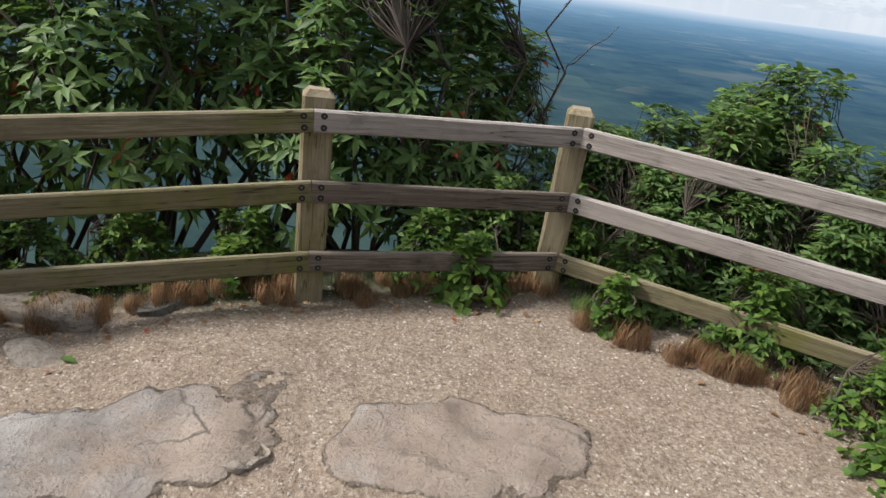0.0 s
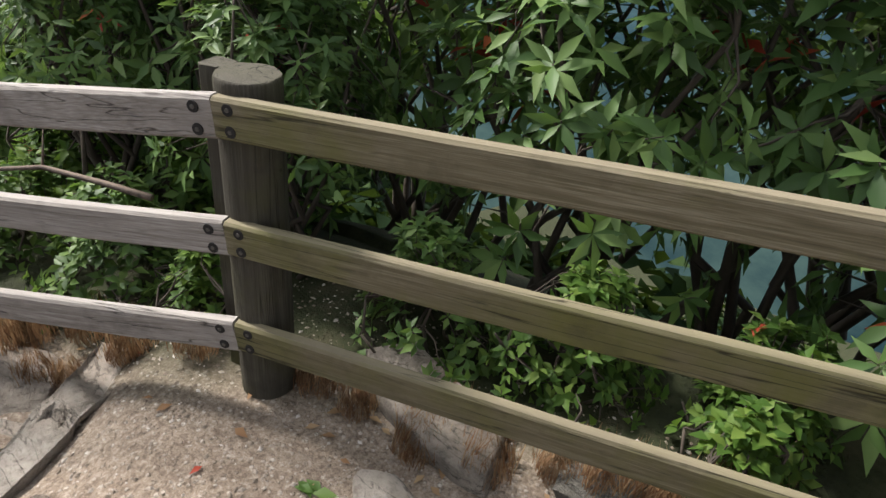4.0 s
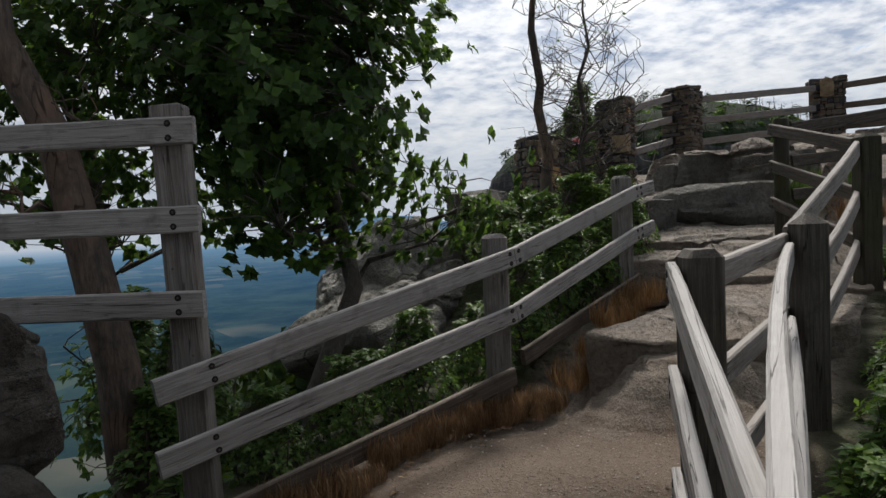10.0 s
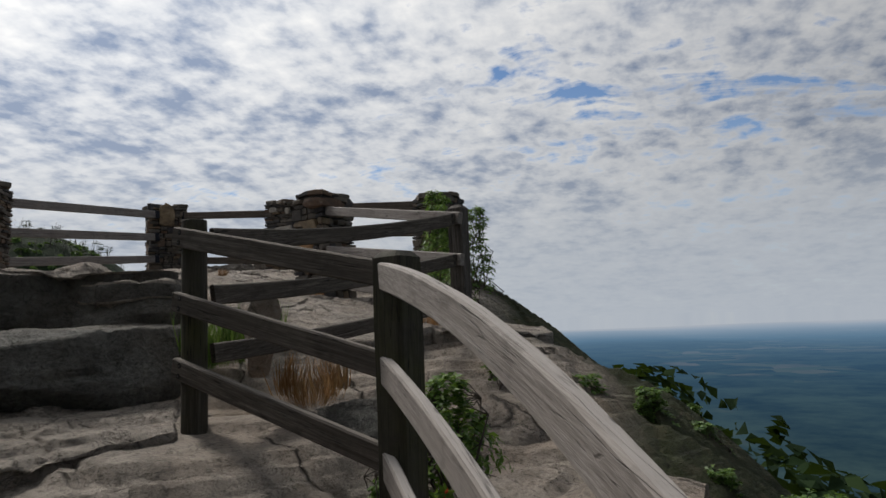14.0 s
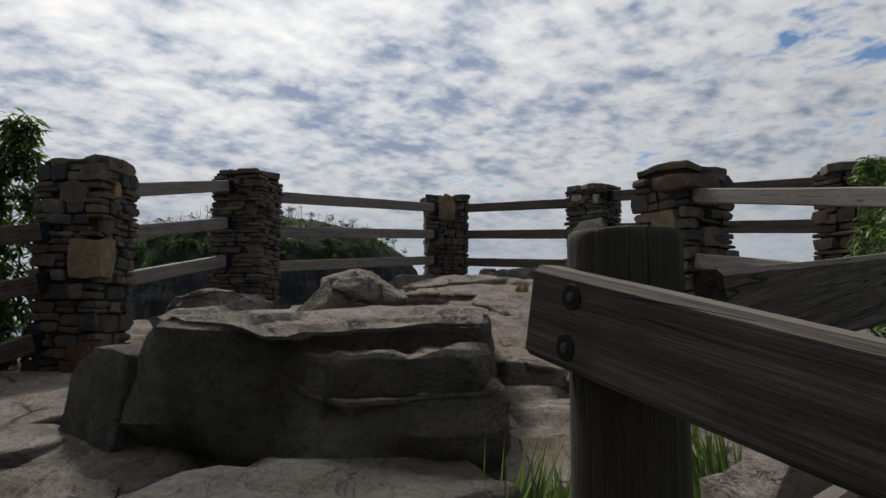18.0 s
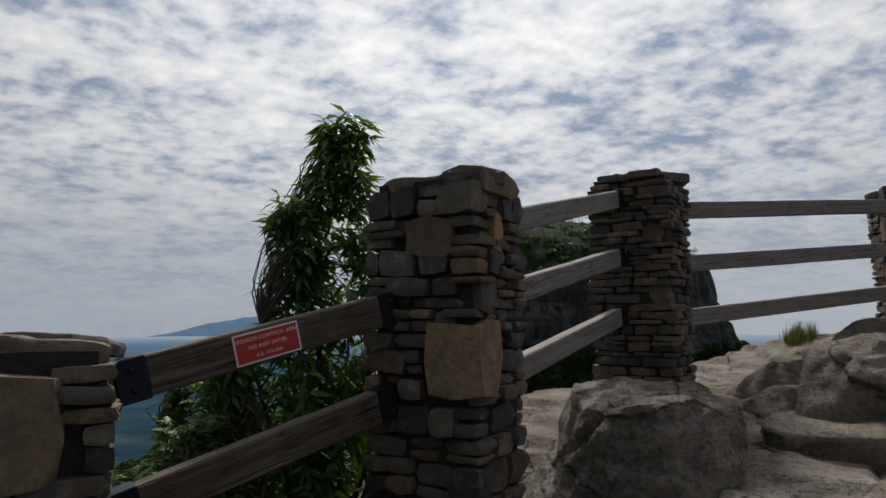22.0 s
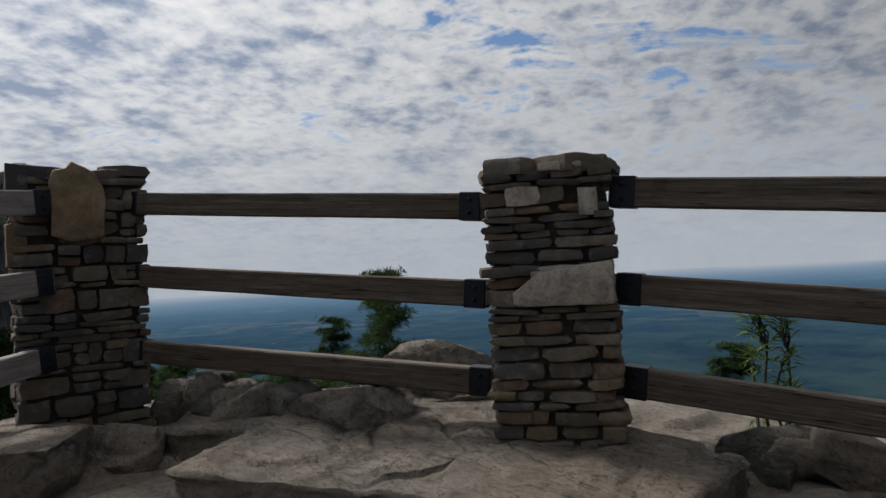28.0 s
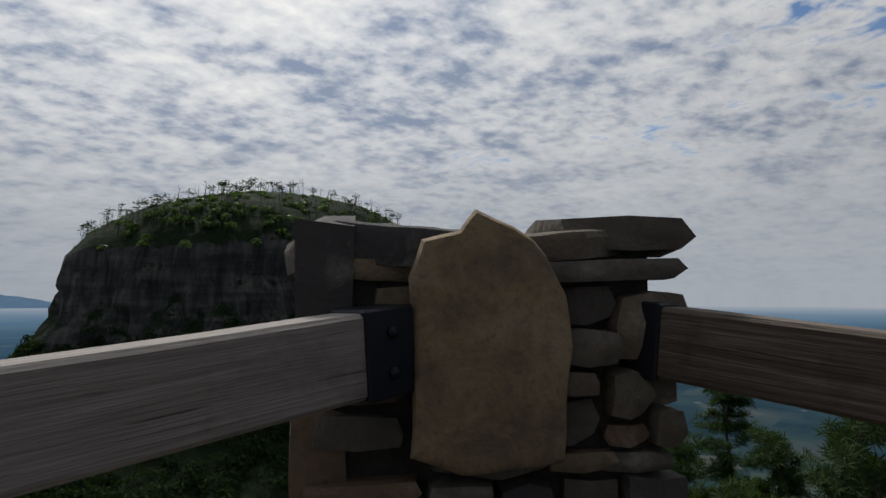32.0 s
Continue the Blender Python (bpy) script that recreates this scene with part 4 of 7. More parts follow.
def pillar(at, base, top, size, rz, seed, label, features=(), caps=5, course=(.06, .175), width=(.09, .30), flags=()):
    """A square pillar of split stones laid in courses. features: (x, y, z, sx, sy, sz, mesh) stones of their own, in the pillar's
    frame with z in the world; flags: (face angle, u, z, mesh) slabs set on a face."""
    rnd = random.Random(seed)
    ob = thing("stone_pillar", (*at, base), label, "pillar", "stone pillars", rz)
    h = size / 2
    bm = bmesh.new()
    bmesh.ops.create_cube(bm, size=1)
    for v in bm.verts:
        v.co = Vector((v.co.x * (size - .09), v.co.y * (size - .09), (v.co.z + .5) * (top - base - .05) - .25 * (v.co.z < 0)))
    part("mortar_core", bm, M_MORTAR, ob)

    def lay(face, u, w, z, hh):
        depth = rnd.uniform(.15, .19)
        push = rnd.uniform(-.028, .026)
        cu, cz = u + w / 2, z + hh / 2
        ca, sa = [(1, 0), (0, 1), (-1, 0), (0, -1)][face]
        for fx, fy, fz, sx, sy, sz, _ in features:
            along, out_ = -sa * fx + ca * fy, ca * fx + sa * fy
            ext = sy if face % 2 == 0 else sx
            if out_ > h - .22 and abs(cu - along) < ext / 2 - w * .12 and abs(cz - fz) < sz / 2 - hh * .05:
                return
        m = Matrix.Rotation(radians(90 * face), 4, "Z") @ Matrix.Translation((h - depth / 2 + push, cu, cz - base)) \
            @ Matrix.Rotation(radians(rnd.uniform(-4, 4)), 4, "X") @ Matrix.Rotation(radians(rnd.uniform(-6, 6)), 4, "Z") \
            @ Matrix.Diagonal((depth, w * rnd.uniform(.86, .97), hh * rnd.uniform(.80, .95), 1))
        link_mesh("stone", rnd.choice(STONES), ob, m=m)

    z = base - .22
    n = 0
    while z < top - .10:
        ch = min(rnd.uniform(*course), top - .075 - z)
        if rnd.random() < .3:
            ch = min(rnd.uniform(.03, .055), top - .075 - z)
        for face in range(4):
            wide = (face + n) % 2 == 0
            u, end = (-h - .012, h + .012) if wide else (-h + .11, h - .11)
            while u < end - .02:
                w = min(rnd.uniform(*width) * (.8 if ch > .1 else 1.15), end - u)
                if end - u - w < .06:
                    w = end - u
                if ch > .085 and rnd.random() < .42:
                    cut = rnd.uniform(.3, .7)
                    lay(face, u, w, z, ch * cut)
                    lay(face, u, w, z + ch * cut, ch * (1 - cut))
                else:
                    lay(face, u, w, z, ch)
                u += w
        z += ch
        n += 1
    # cap: overlapping flat stones of irregular outline
    for i in range(caps):
        a = (i + .5) * math.tau / caps + rnd.uniform(-.25, .25)
        r = h * .58
        big = size * rnd.uniform(.27, .36)
        pts = []
        for q in range(7):
            t = q * math.tau / 7 + rnd.uniform(-.3, .3)
            rr = big * rnd.uniform(.85, 1.2)
            pts.append((rr * math.cos(t), rr * math.sin(t)))
        thk = rnd.uniform(.05, .085)
        me = flagstone(pts, thk, M_STONE, seed * 10 + i, "cap_stone")
        m = Matrix.Translation((r * math.cos(a), r * math.sin(a), top - base - thk - rnd.uniform(.0, .022))) \
            @ Matrix.Rotation(radians(rnd.uniform(-6, 6)), 4, "X") @ Matrix.Rotation(radians(rnd.uniform(-6, 6)), 4, "Y")
        link_mesh("cap_stone", me, ob, m=m)
    for fx, fy, fz, sx, sy, sz, me in features:
        link_mesh("stone", me, ob, m=Matrix.Translation((fx, fy, fz - base)) @ Matrix.Diagonal((sx, sy, sz, 1)))
    for ang, u, z, me in flags:
        m = Matrix.Rotation(radians(ang), 4, "Z") @ Matrix.Translation((h - .01, u, z - base)) @ Matrix(((0, 0, 1, 0), (1, 0, 0, 0), (0, 1, 0, 0), (0, 0, 0, 1)))
        link_mesh("face_slab", me, ob, m=m)
    return ob


P0, P1, P2, P3, P4, P5, P6 = (-16.29, -.635), (-17.685, .637), (-20.16, 1.944), (-22.50, 5.31), (-19.755, 6.78), (-16.02, 5.57), (-16.26, 7.75)
pillar(P0, 1.45, 2.83, .66, 38, 10, "low rough stone pillar with a broad cap", features=(
    (.30, -.02, 2.55, .16, .44, .34, STONES[2]), (.30, .05, 2.05, .16, .34, .42, STONES_OCHRE[2])), caps=4)
pillar(P1, 1.70, 3.59, .60, -20, 11, "tall stone pillar with a large ochre block at its corner", features=(
    (.20, .19, 2.70, .24, .30, .34, STONES_TAN[0]), (.235, .05, 3.26, .14, .27, .19, STONES[1]),
    (.06, .25, 3.30, .10, .12, .19, STONES_OCHRE[1]), (.02, .20, 3.53, .46, .24, .13, STONES[4]), (.15, .22, 2.98, .20, .16, .15, STONES[5])), caps=4)
pillar(P2, 2.28, 4.10, .675, -25, 12, "stone pillar of thin brown and grey courses", features=(
    (.20, .22, 3.08, .2, .16, .20, STONES[6]), (.20, .20, 3.58, .2, .18, .17, STONES[3])), caps=5, course=(.035, .09))
slab_outline = [(.91 * u, .89 * v) for u, v in ((-.165, -.245), (-.06, -.285), (.15, -.255), (.168, -.02), (.155, .09), (.115, .175), (.05, .225), (-.03, .262), (-.07, .222), (-.14, .205), (-.165, .12), (-.16, -.05))]
pillar(P3, 2.72, 4.37, .72, -9, 13, "stone pillar faced with a tall tan slab", features=((.31, .0, 4.10, .06, .26, .44, STONES[0]),
    (.27, -.33, 4.22, .16, .12, .30, STONES[8]), (.26, -.34, 3.88, .16, .11, .26, STONES[2]), (.18, .26, 4.345, .34, .28, .075, STONES[5])), caps=5,
    flags=((0, -.02, 4.145, flagstone(slab_outline, .06, M_TAN, 5)),))
wedge = [(-.235, -.085), (-.18, -.10), (.225, -.10), (.235, .105), (.05, .08), (-.11, .055), (-.235, -.03)]
pillar(P4, 2.60, 4.12, .605, -58, 14, "stone pillar with one large pale stone in its face", features=((.27, .10, 3.50, .1, .40, .17, STONES_PALE[1]),
    (.27, -.10, 3.92, .12, .17, .09, STONES_PALE[2]), (.25, .20, 3.88, .12, .09, .13, STONES_PALE[0]), (.27, .08, 4.05, .12, .22, .04, STONES_PALE[1])), caps=5, course=(.05, .10), width=(.12, .27),
    flags=((0, .065, 3.50, flagstone(wedge, .045, M_PALEST, 6)),))
pillar(P5, 2.0, 3.47, .58, 14, 15, "thick stone pillar where two fences meet", features=(
    (.2, -.2, 3.28, .36, .4, .12, STONES[5]), (.05, -.24, 2.98, .26, .16, .2, STONES_TAN[0]), (.24, -.02, 2.86, .14, .22, .16, STONES[4]), (-.02, -.24, 2.72, .24, .14, .15, STONES_OCHRE[2])), caps=4)
pillar(P6, 2.25, 3.71, .60, 14, 16, "stone pillar half hidden by a bush", caps=5)

# ---- timber rails between the pillars ----
def bracket(ob, x, high, thick, side):
    """A black steel shoe round the end of a rail, with two bolt heads."""
    bm = bmesh.new()
    bmesh.ops.create_cube(bm, size=1)
    for v in bm.verts:
        v.co = Vector((v.co.x * .115, v.co.y * (thick + .014), v.co.z * (high + .012)))
    bmesh.ops.bevel(bm, geom=bm.edges[:], offset=.004, segments=1, affect="EDGES")
    br = part("bracket", bm, M_PLATE, ob, "black steel bracket", m=Matrix.Translation((x, 0, 0)))
    for dz in (-high * .24, high * .24):
        bm = bmesh.new()
        bmesh.ops.create_uvsphere(bm, u_segments=10, v_segments=6, radius=.012)
        part("bolt", bm, M_PLATE, ob, m=Matrix.Translation((x, -side * (thick / 2 + .008), dz)))
    return br


def beam(parent, a, b, seed, high=.138, thick=.085, mat=None, sag=0.0, shoes=(True, True), short=(.27, .27)):
    a, b = Vector(a), Vector(b)
    d = (b - a).normalized()
    a, b = a + d * short[0], b - d * short[1]
    ob = rail(parent, a, b, mat or M_RAIL_D, high, thick, 0, sag, (False, False), 1, seed)
    L = (b - a).length
    for on, x in zip(shoes, (.065, L - .065)):
        if on:
            bracket(ob, x, high, thick, 1)
    return ob


terrace = thing("terrace_fence", (-19, 4, 2.4), "heavy weathered timber rails slung between stone pillars", "fence")
for k in range(3):
    beam(terrace, (*P0, (2.56, 2.09, 1.55)[k]), (*P1, (3.01, 2.582, 2.106)[k]), 60 + k, .15, short=(.36, .30))
    beam(terrace, (P1[0] - .05, P1[1] + .10, (3.34, 2.937, 2.491)[k]), (P2[0] + .1, P2[1] - .05, (3.926, 3.444, 2.971)[k]), 63 + k, .138, mat=M_RAIL, shoes=(False, True))
    beam(terrace, (P2[0], P2[1] + .10, (3.816, 3.338, 2.865)[k]), (P3[0] + .42, P3[1] - .31, (4.118, 3.65, 3.20)[k]), 66 + k, .145, mat=M_RAIL, shoes=(False, True), short=(.24, -.11))
    beam(terrace, (P3[0] + .41, P3[1] + .24, (4.133, 3.664, 3.185)[k]), (P4[0] - .1, P4[1] - .12, (3.898, 3.44, 2.985)[k]), 69 + k, .138, short=(-.11, .20))
    beam(terrace, (P4[0] + .1, P4[1] - .05, (3.955, 3.49, 3.054)[k]), (P6[0], P6[1], (3.545, 3.11, 2.63)[k]), 72 + k, .14, short=(.25, .25))
    beam(terrace, (P5[0] + .1, P5[1] - .15, (3.22, 2.69, 2.272)[k]), (-12.85, 5.25, (2.632, 2.235, 1.843)[k]), 75 + k, .112, .05, M_RAIL, shoes=(False, False), short=(.25, -.06))
# red notice on the rail by the tall pillar
def notice():
    a, b = Vector((*P0, 2.56)), Vector((*P1, 3.01))
    d = (b - a).normalized()
    c = a + d * .95
    yaw = math.degrees(math.atan2(d.y, d.x))
    ob = new("warning_sign")
    ob.matrix_world = Matrix.Translation(c) @ Matrix.Rotation(radians(yaw + 180), 4, "Z") @ Matrix.Rotation(math.asin(d.z), 4, "Y") @ Matrix.Translation((0, .003, 0))
    tagged(ob, "small red notice with white capitals screwed to a rail", "sign")
    red = plain("red_enamel", (0.42, 0.025, 0.02), 0.4, 0, .12, 20)
    white = plain("white_enamel", (0.75, 0.72, 0.70), 0.45, 0, .06, 20)
    for name, w, h, y, mat in (("border", .286, .125, .0, white), ("plate", .272, .111, .0016, red)):
        bm = bmesh.new()
        bmesh.ops.create_cube(bm, size=1)
        for v in bm.verts:
            v.co = Vector((v.co.x * w, v.co.y * .004 + y, v.co.z * h))
        part(name, bm, mat, ob)
    for row, (text, size) in enumerate((("EROSION CONTROL AREA", .0215), ("DO NOT ENTER", .021), ("G.S. 113-35A", .019))):
        cu = bpy.data.curves.new("lettering", "FONT")
        cu.body, cu.size, cu.align_x, cu.align_y, cu.extrude = text, size, "CENTER", "CENTER", .0006
        cu.space_character = 1.12
        t = new("lettering", cu)
        t.data.materials.append(white)
        t.parent = ob
        t.matrix_local = Matrix.Translation((0, .0042, .034 - .034 * row)) @ Matrix.Rotation(radians(90), 4, "X") @ Matrix.Rotation(radians(180), 4, "Y")
        t["label"] = "white capitals"


notice()

# ---- boulders and ledges ----
def rock_mesh(size, seed, mat, rough=1.0, cuts=17, planes=13, boxy=.86, strata=.0, flat=False):
    """A rock with broken faces and a few open joints; size in metres; its top lies at z = 0."""
    rnd = random.Random(seed)
    bm = bmesh.new()
    bmesh.ops.create_cube(bm, size=1.0)
    bmesh.ops.subdivide_edges(bm, edges=bm.edges[:], cuts=cuts, use_grid_fill=True)
    cut = []
    for i in range(planes):
        if flat:
            t = (i + rnd.uniform(-.35, .35)) * math.tau / planes
            n = Vector((math.cos(t), math.sin(t), rnd.uniform(-.3, .25))).normalized()
            cut.append((n, rnd.uniform(.38, .52)))
        else:
            n = Vector((rnd.gauss(0, 1), rnd.gauss(0, 1), rnd.gauss(0, .8))).normalized()
            cut.append((n, rnd.uniform(.33, .52)))
    sx, sy, sz = size
    small = min(size)
    for v in bm.verts:
        c = v.co.copy()
        c = (c.normalized() * .70).lerp(c, boxy)
        for n, d in cut:
            over = c.dot(n) - d
            if over > 0:
                c -= n * over * .93
        w = Vector((c.x * sx, c.y * sy, c.z * sz))
        q = w * 1.5 + Vector((seed * 3.1, seed * 1.7, seed))
        amp = (.05 * small + .012) * rough
        disp = noise.noise(q) * amp * 1.3 + noise.noise(q * 2.6) * amp * .6 + noise.noise(q * 7) * amp * .3 + noise.noise(q * 16) * amp * .14
        joint = abs(noise.noise((q.x * .55 + 7, q.y * .55, q.z * 1.3)))
        disp -= max(0, .05 - joint) * small * .9 * rough
        w += c.normalized() * disp
        if strata and abs(c.z) < .47:
            side = Vector((c.x, c.y, 0))
            if side.length > .1:
                level = (w.z + .09 * noise.noise(q * .8)) * 4.5
                f = level - math.floor(level)
                w += side.normalized() * strata * ((noise.cell((seed * 2.3, math.floor(level) * 1.7, .5)) - .5) * 1.2 - max(0, .2 - f) * 1.2)
        v.co = w
    top = sorted(v.co.z for v in bm.verts)[int(len(bm.verts) * .85)]
    for v in bm.verts:
        v.co.z -= top
    me = bpy.data.meshes.new("rock")
    bm.to_mesh(me)
    bm.free()
    me.materials.append(mat)
    me.polygons.foreach_set("use_smooth", [True] * len(me.polygons))
    me.set_sharp_from_angle(angle=radians(33))
    return me


def ledge_mesh(outline, thick, seed, mat, slope=(0, 0), face=None):
    """A sheet of ledge rock with a broken edge, outline round its own middle; the top lies at z = 0 there."""
    rnd = random.Random(seed)
    pts = []
    n = len(outline)
    for i in range(n):
        p0, p1, p2, p3 = (Vector(outline[(i + q) % n]) for q in (-1, 0, 1, 2))
        steps = max(3, int((p2 - p1).length / .055))
        for s in range(steps):
            u = s / steps
            soft = (p1 * 2 + (p2 - p0) * u + (p0 * 2 - p1 * 5 + p2 * 4 - p3) * u * u + (p1 * 3 - p0 - p2 * 3 + p3) * u ** 3) * .5
            p = p1.lerp(p2, u).lerp(soft, .5)
            d = p.normalized()
            if thick > .6:
                p += d * .13 * noise.noise((p.x * 1.5, p.y * 1.5, seed))
            p += d * (.045 * noise.noise((p.x * 3.5, p.y * 3.5, seed)) + .025 * noise.noise((p.x * 11, p.y * 11, seed)))
            pts.append(p)
    verts, faces = [], []
    m = len(pts)
    side = ((-thick, .74), (-thick * .94, .83), (-thick * .80, .935), (-thick * .66, .985), (-thick * .52, 1.0), (-thick * .38, 1.0), (-thick * .24, .995), (-thick * .13, .985), (-.035, .975), (-.012, .96)) if thick > .6 else \
        ((-thick, .97), (-thick * .5, .985), (-thick * .46, 1.0), (-.05, .985), (-.022, 1.0), (-.004, .985))
    reach = max(p.length for p in pts)
    inner = max(8, min(30, int(reach / .06)))
    rows = side + tuple((0, .95 * (1 - i / inner) ** .9 + .02) for i in range(inner))
    big = 1.0 if thick > .6 else .8
    for r, (z, k) in enumerate(rows):
        for i, p in enumerate(pts):
            q = p * k
            if z < -.03:
                if thick > .6:
                    q = q + p.normalized() * (.11 * noise.noise((p.x * 2.2, p.y * 2.2, z * 4 + seed)) + .05 * noise.noise((p.x * 5, p.y * 5, z * 8 + seed)) + .018 * noise.noise((p.x * 13, p.y * 13, z * 16 + seed)))
                else:
                    q = q + p.normalized() * .05 * (noise.noise((p.x * 4, p.y * 4, z * 14 + seed)) + .5 * noise.noise((p.x * 10, p.y * 10, z * 9 + seed)))
            zz = z + slope[0] * q.x + slope[1] * q.y + ((.016 if thick < .6 else .035) * noise.noise((q.x * 1.6, q.y * 1.6, seed)) + .008 * noise.noise((q.x * 6, q.y * 6, seed)))
            if z > -.03:
                lift = big * (bedded(.20 * noise.noise((q.x * .8 + seed, q.y * .8, 1)) + .05 * q.x, q.x + seed, q.y, .055) - .10 * noise.noise((q.x * .8 + seed, q.y * .8, 1)) - .05 * q.x)
                zz += lift * min(1, (1 - k) * 7 + .25)
                if abs(noise.noise((q.x * .8 + seed, q.y * 1.7, 3))) < .022:
                    zz -= .022
            verts.append((q.x, q.y, zz))
    for r in range(len(rows) - 1):
        for i in range(m):
            j = (i + 1) % m
            faces.append((r * m + i, r * m + j, (r + 1) * m + j, (r + 1) * m + i))
    faces.append(tuple((len(rows) - 1) * m + i for i in range(m)))
    me = bpy.data.meshes.new("ledge")
    me.from_pydata(verts, [], faces)
    me.materials.append(mat)
    # side rows take a darker rock: dark lichen, and shade painted in
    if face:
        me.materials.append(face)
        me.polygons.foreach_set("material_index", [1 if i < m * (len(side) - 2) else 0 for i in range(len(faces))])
    me.polygons.foreach_set("use_smooth", [True] * len(me.polygons))
    me.set_sharp_from_angle(angle=radians(40))
    return me


def lie(points):
    """Height and slope of the ground under some corners of the plan."""
    p = np.array(points, float)
    c = p.mean(0)
    z = np.array([ground_z(x, y) for x, y in points] + [ground_z(*c)])
    a = np.column_stack([np.vstack([p, c]) - c, np.ones(len(z))])
    sx, sy, z0 = np.linalg.lstsq(a, z, rcond=None)[0]
    return float(z0), (float(sx), float(sy))


def ledge(points, top, seed, mat=None, thick=.35, slope=(0, 0), label="broad flat ledge slab with cracked worn edges", face=None):
    """A ledge sheet over the given corners of the plan; slope: rise per metre in x and y."""
    cx, cy = sum(p[0] for p in points) / len(points), sum(p[1] for p in points) / len(points)
    if top is None:
        z0, slope = lie(points)
        top = z0 + .06
    ob = new("rock_slab", ledge_mesh([(p[0] - cx, p[1] - cy) for p in points], thick, seed, mat or M_ROCK, slope, face))
    ob.matrix_world = Matrix.Translation((cx, cy, top))
    return tagged(ob, label, "rock", "ledge slabs")


def rock(x, y, top, size, rz, seed, label, mat=None, name="boulder", tilt=(0, 0), group="", **kw):
    ob = new(name, rock_mesh(size, seed, mat or M_BOULDER, **kw))
    ob.name = name
    ob.matrix_world = pose(x, y, top, tilt[0], tilt[1], rz)
    return tagged(ob, label, "rock", group)


def slab(x, y, top, lx, ly, rz, seed, mat=None, thick=.4, tilt=(0, 0), label="flat grey-brown ledge slab with cracked edges"):
    rnd = random.Random(seed)
    n = rnd.randint(6, 8)
    pts = []
    for i in range(n):
        t = (i + rnd.uniform(-.28, .28)) * math.tau / n
        k = rnd.uniform(.88, 1.12)
        # squarish: pushed out to the corners
        c, s_ = math.cos(t), math.sin(t)
        e = 1 / max(abs(c), abs(s_)) ** .55
        pts.append((c * lx * .5 * k * e, s_ * ly * .5 * k * e))
    if x < -12:
        c, s_ = math.cos(radians(rz)), math.sin(radians(rz))
        pts = [(x + c * a - s_ * b, y + s_ * a + c * b) for a, b in pts]
        return ledge(pts, None, seed, mat, thick, label=label)
    ob = new("rock_slab", ledge_mesh(pts, thick, seed, mat or M_ROCK))
    ob.matrix_world = pose(x, y, top, tilt[0], tilt[1], rz)
    return tagged(ob, label, "rock", "ledge slabs")


# lookout
slab(-.55, 1.85, .575, .2, .14, 30, 109, M_PALE, .12, label="small pale stone set in the gravel")
rock(-1.74, 2.76, .54, (.66, .26, .24), -17, 104, "brown stone lying under the lowest rail", M_ROCK, boxy=.93, planes=8, flat=True)
rock(-1.18, 2.86, .57, (.30, .2, .22), 10, 105, "small grey stone beside the fence")
rock(-1.58, 2.42, .50, (.34, .17, .1), -20, 106, "flat tan stone in the gravel", M_PALE, "rock_slab")
rock(-2.92, .66, .66, (1.2, .8, .7), 28, 111, "large pale smooth boulder beside the path", M_PALE, boxy=.5, rough=.8)
rock(-2.15, .72, .52, (.7, .7, .4), 50, 113, "pale broken rock beside the path", M_PALE)
rock(-4.30, -.10, .42, (1.0, .8, .7), 20, 114, "rounded pale rock beside the path", M_PALE)
rock(-5.05, -.45, .52, (.85, .8, .9), 35, 115, "rounded pale grey boulder beside the path", M_PALE)
rock(-5.65, -1.95, .6, (1.2, .9, 1.0), 20, 118, "dark boulder beside the path")
# the overhang and the stones under it wear the rock with painted shade
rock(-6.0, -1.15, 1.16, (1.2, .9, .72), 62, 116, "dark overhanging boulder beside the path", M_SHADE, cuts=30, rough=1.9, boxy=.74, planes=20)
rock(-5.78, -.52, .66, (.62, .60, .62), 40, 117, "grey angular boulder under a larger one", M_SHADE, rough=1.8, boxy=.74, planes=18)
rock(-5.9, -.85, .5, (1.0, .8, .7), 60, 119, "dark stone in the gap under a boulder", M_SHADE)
ledge([(-2.72, 1.72), (-3.12, 1.60), (-3.28, 1.98), (-2.98, 2.20), (-2.68, 1.98)], .305, 108, M_PALE, .2, label="worn pale step slab sunk in the gravel")
ledge([(-2.44, 1.72), (-2.56, 1.74), (-2.74, 2.08), (-2.86, 2.30), (-2.70, 2.36), (-2.58, 2.10)], .385, 107, M_PALE, .22, label="rough pale edge stone of a step")
ledge([(-3.9, 1.15), (-4.05, 1.75), (-4.55, 1.62), (-4.62, 1.1), (-4.25, .92)], .105, 110, M_PALE, .2, label="worn pale step slab sunk in the gravel")
ledge([(-3.12, .72), (-3.17, 1.18), (-2.97, 1.37), (-2.66, 1.52), (-2.52, 1.48), (-2.42, 1.1), (-2.52, .68)], .60, 138, M_PALE, .4, label="large pale flat-topped rock beside the path")
ledge([(-2.56, 1.32), (-2.50, 1.58), (-2.36, 1.67), (-2.15, 1.71), (-1.98, 1.77), (-1.80, 1.84), (-1.62, 1.62), (-1.85, 1.15), (-2.3, 1.05)], None, 139, M_PALE, .3, label="low worn pale rock beside the path")
ledge([(-2.40, 1.72), (-2.28, 1.88), (-2.08, 1.87), (-2.16, 1.73)], None, 137, M_PALE, .2, label="small flat pale stone sunk in the gravel")
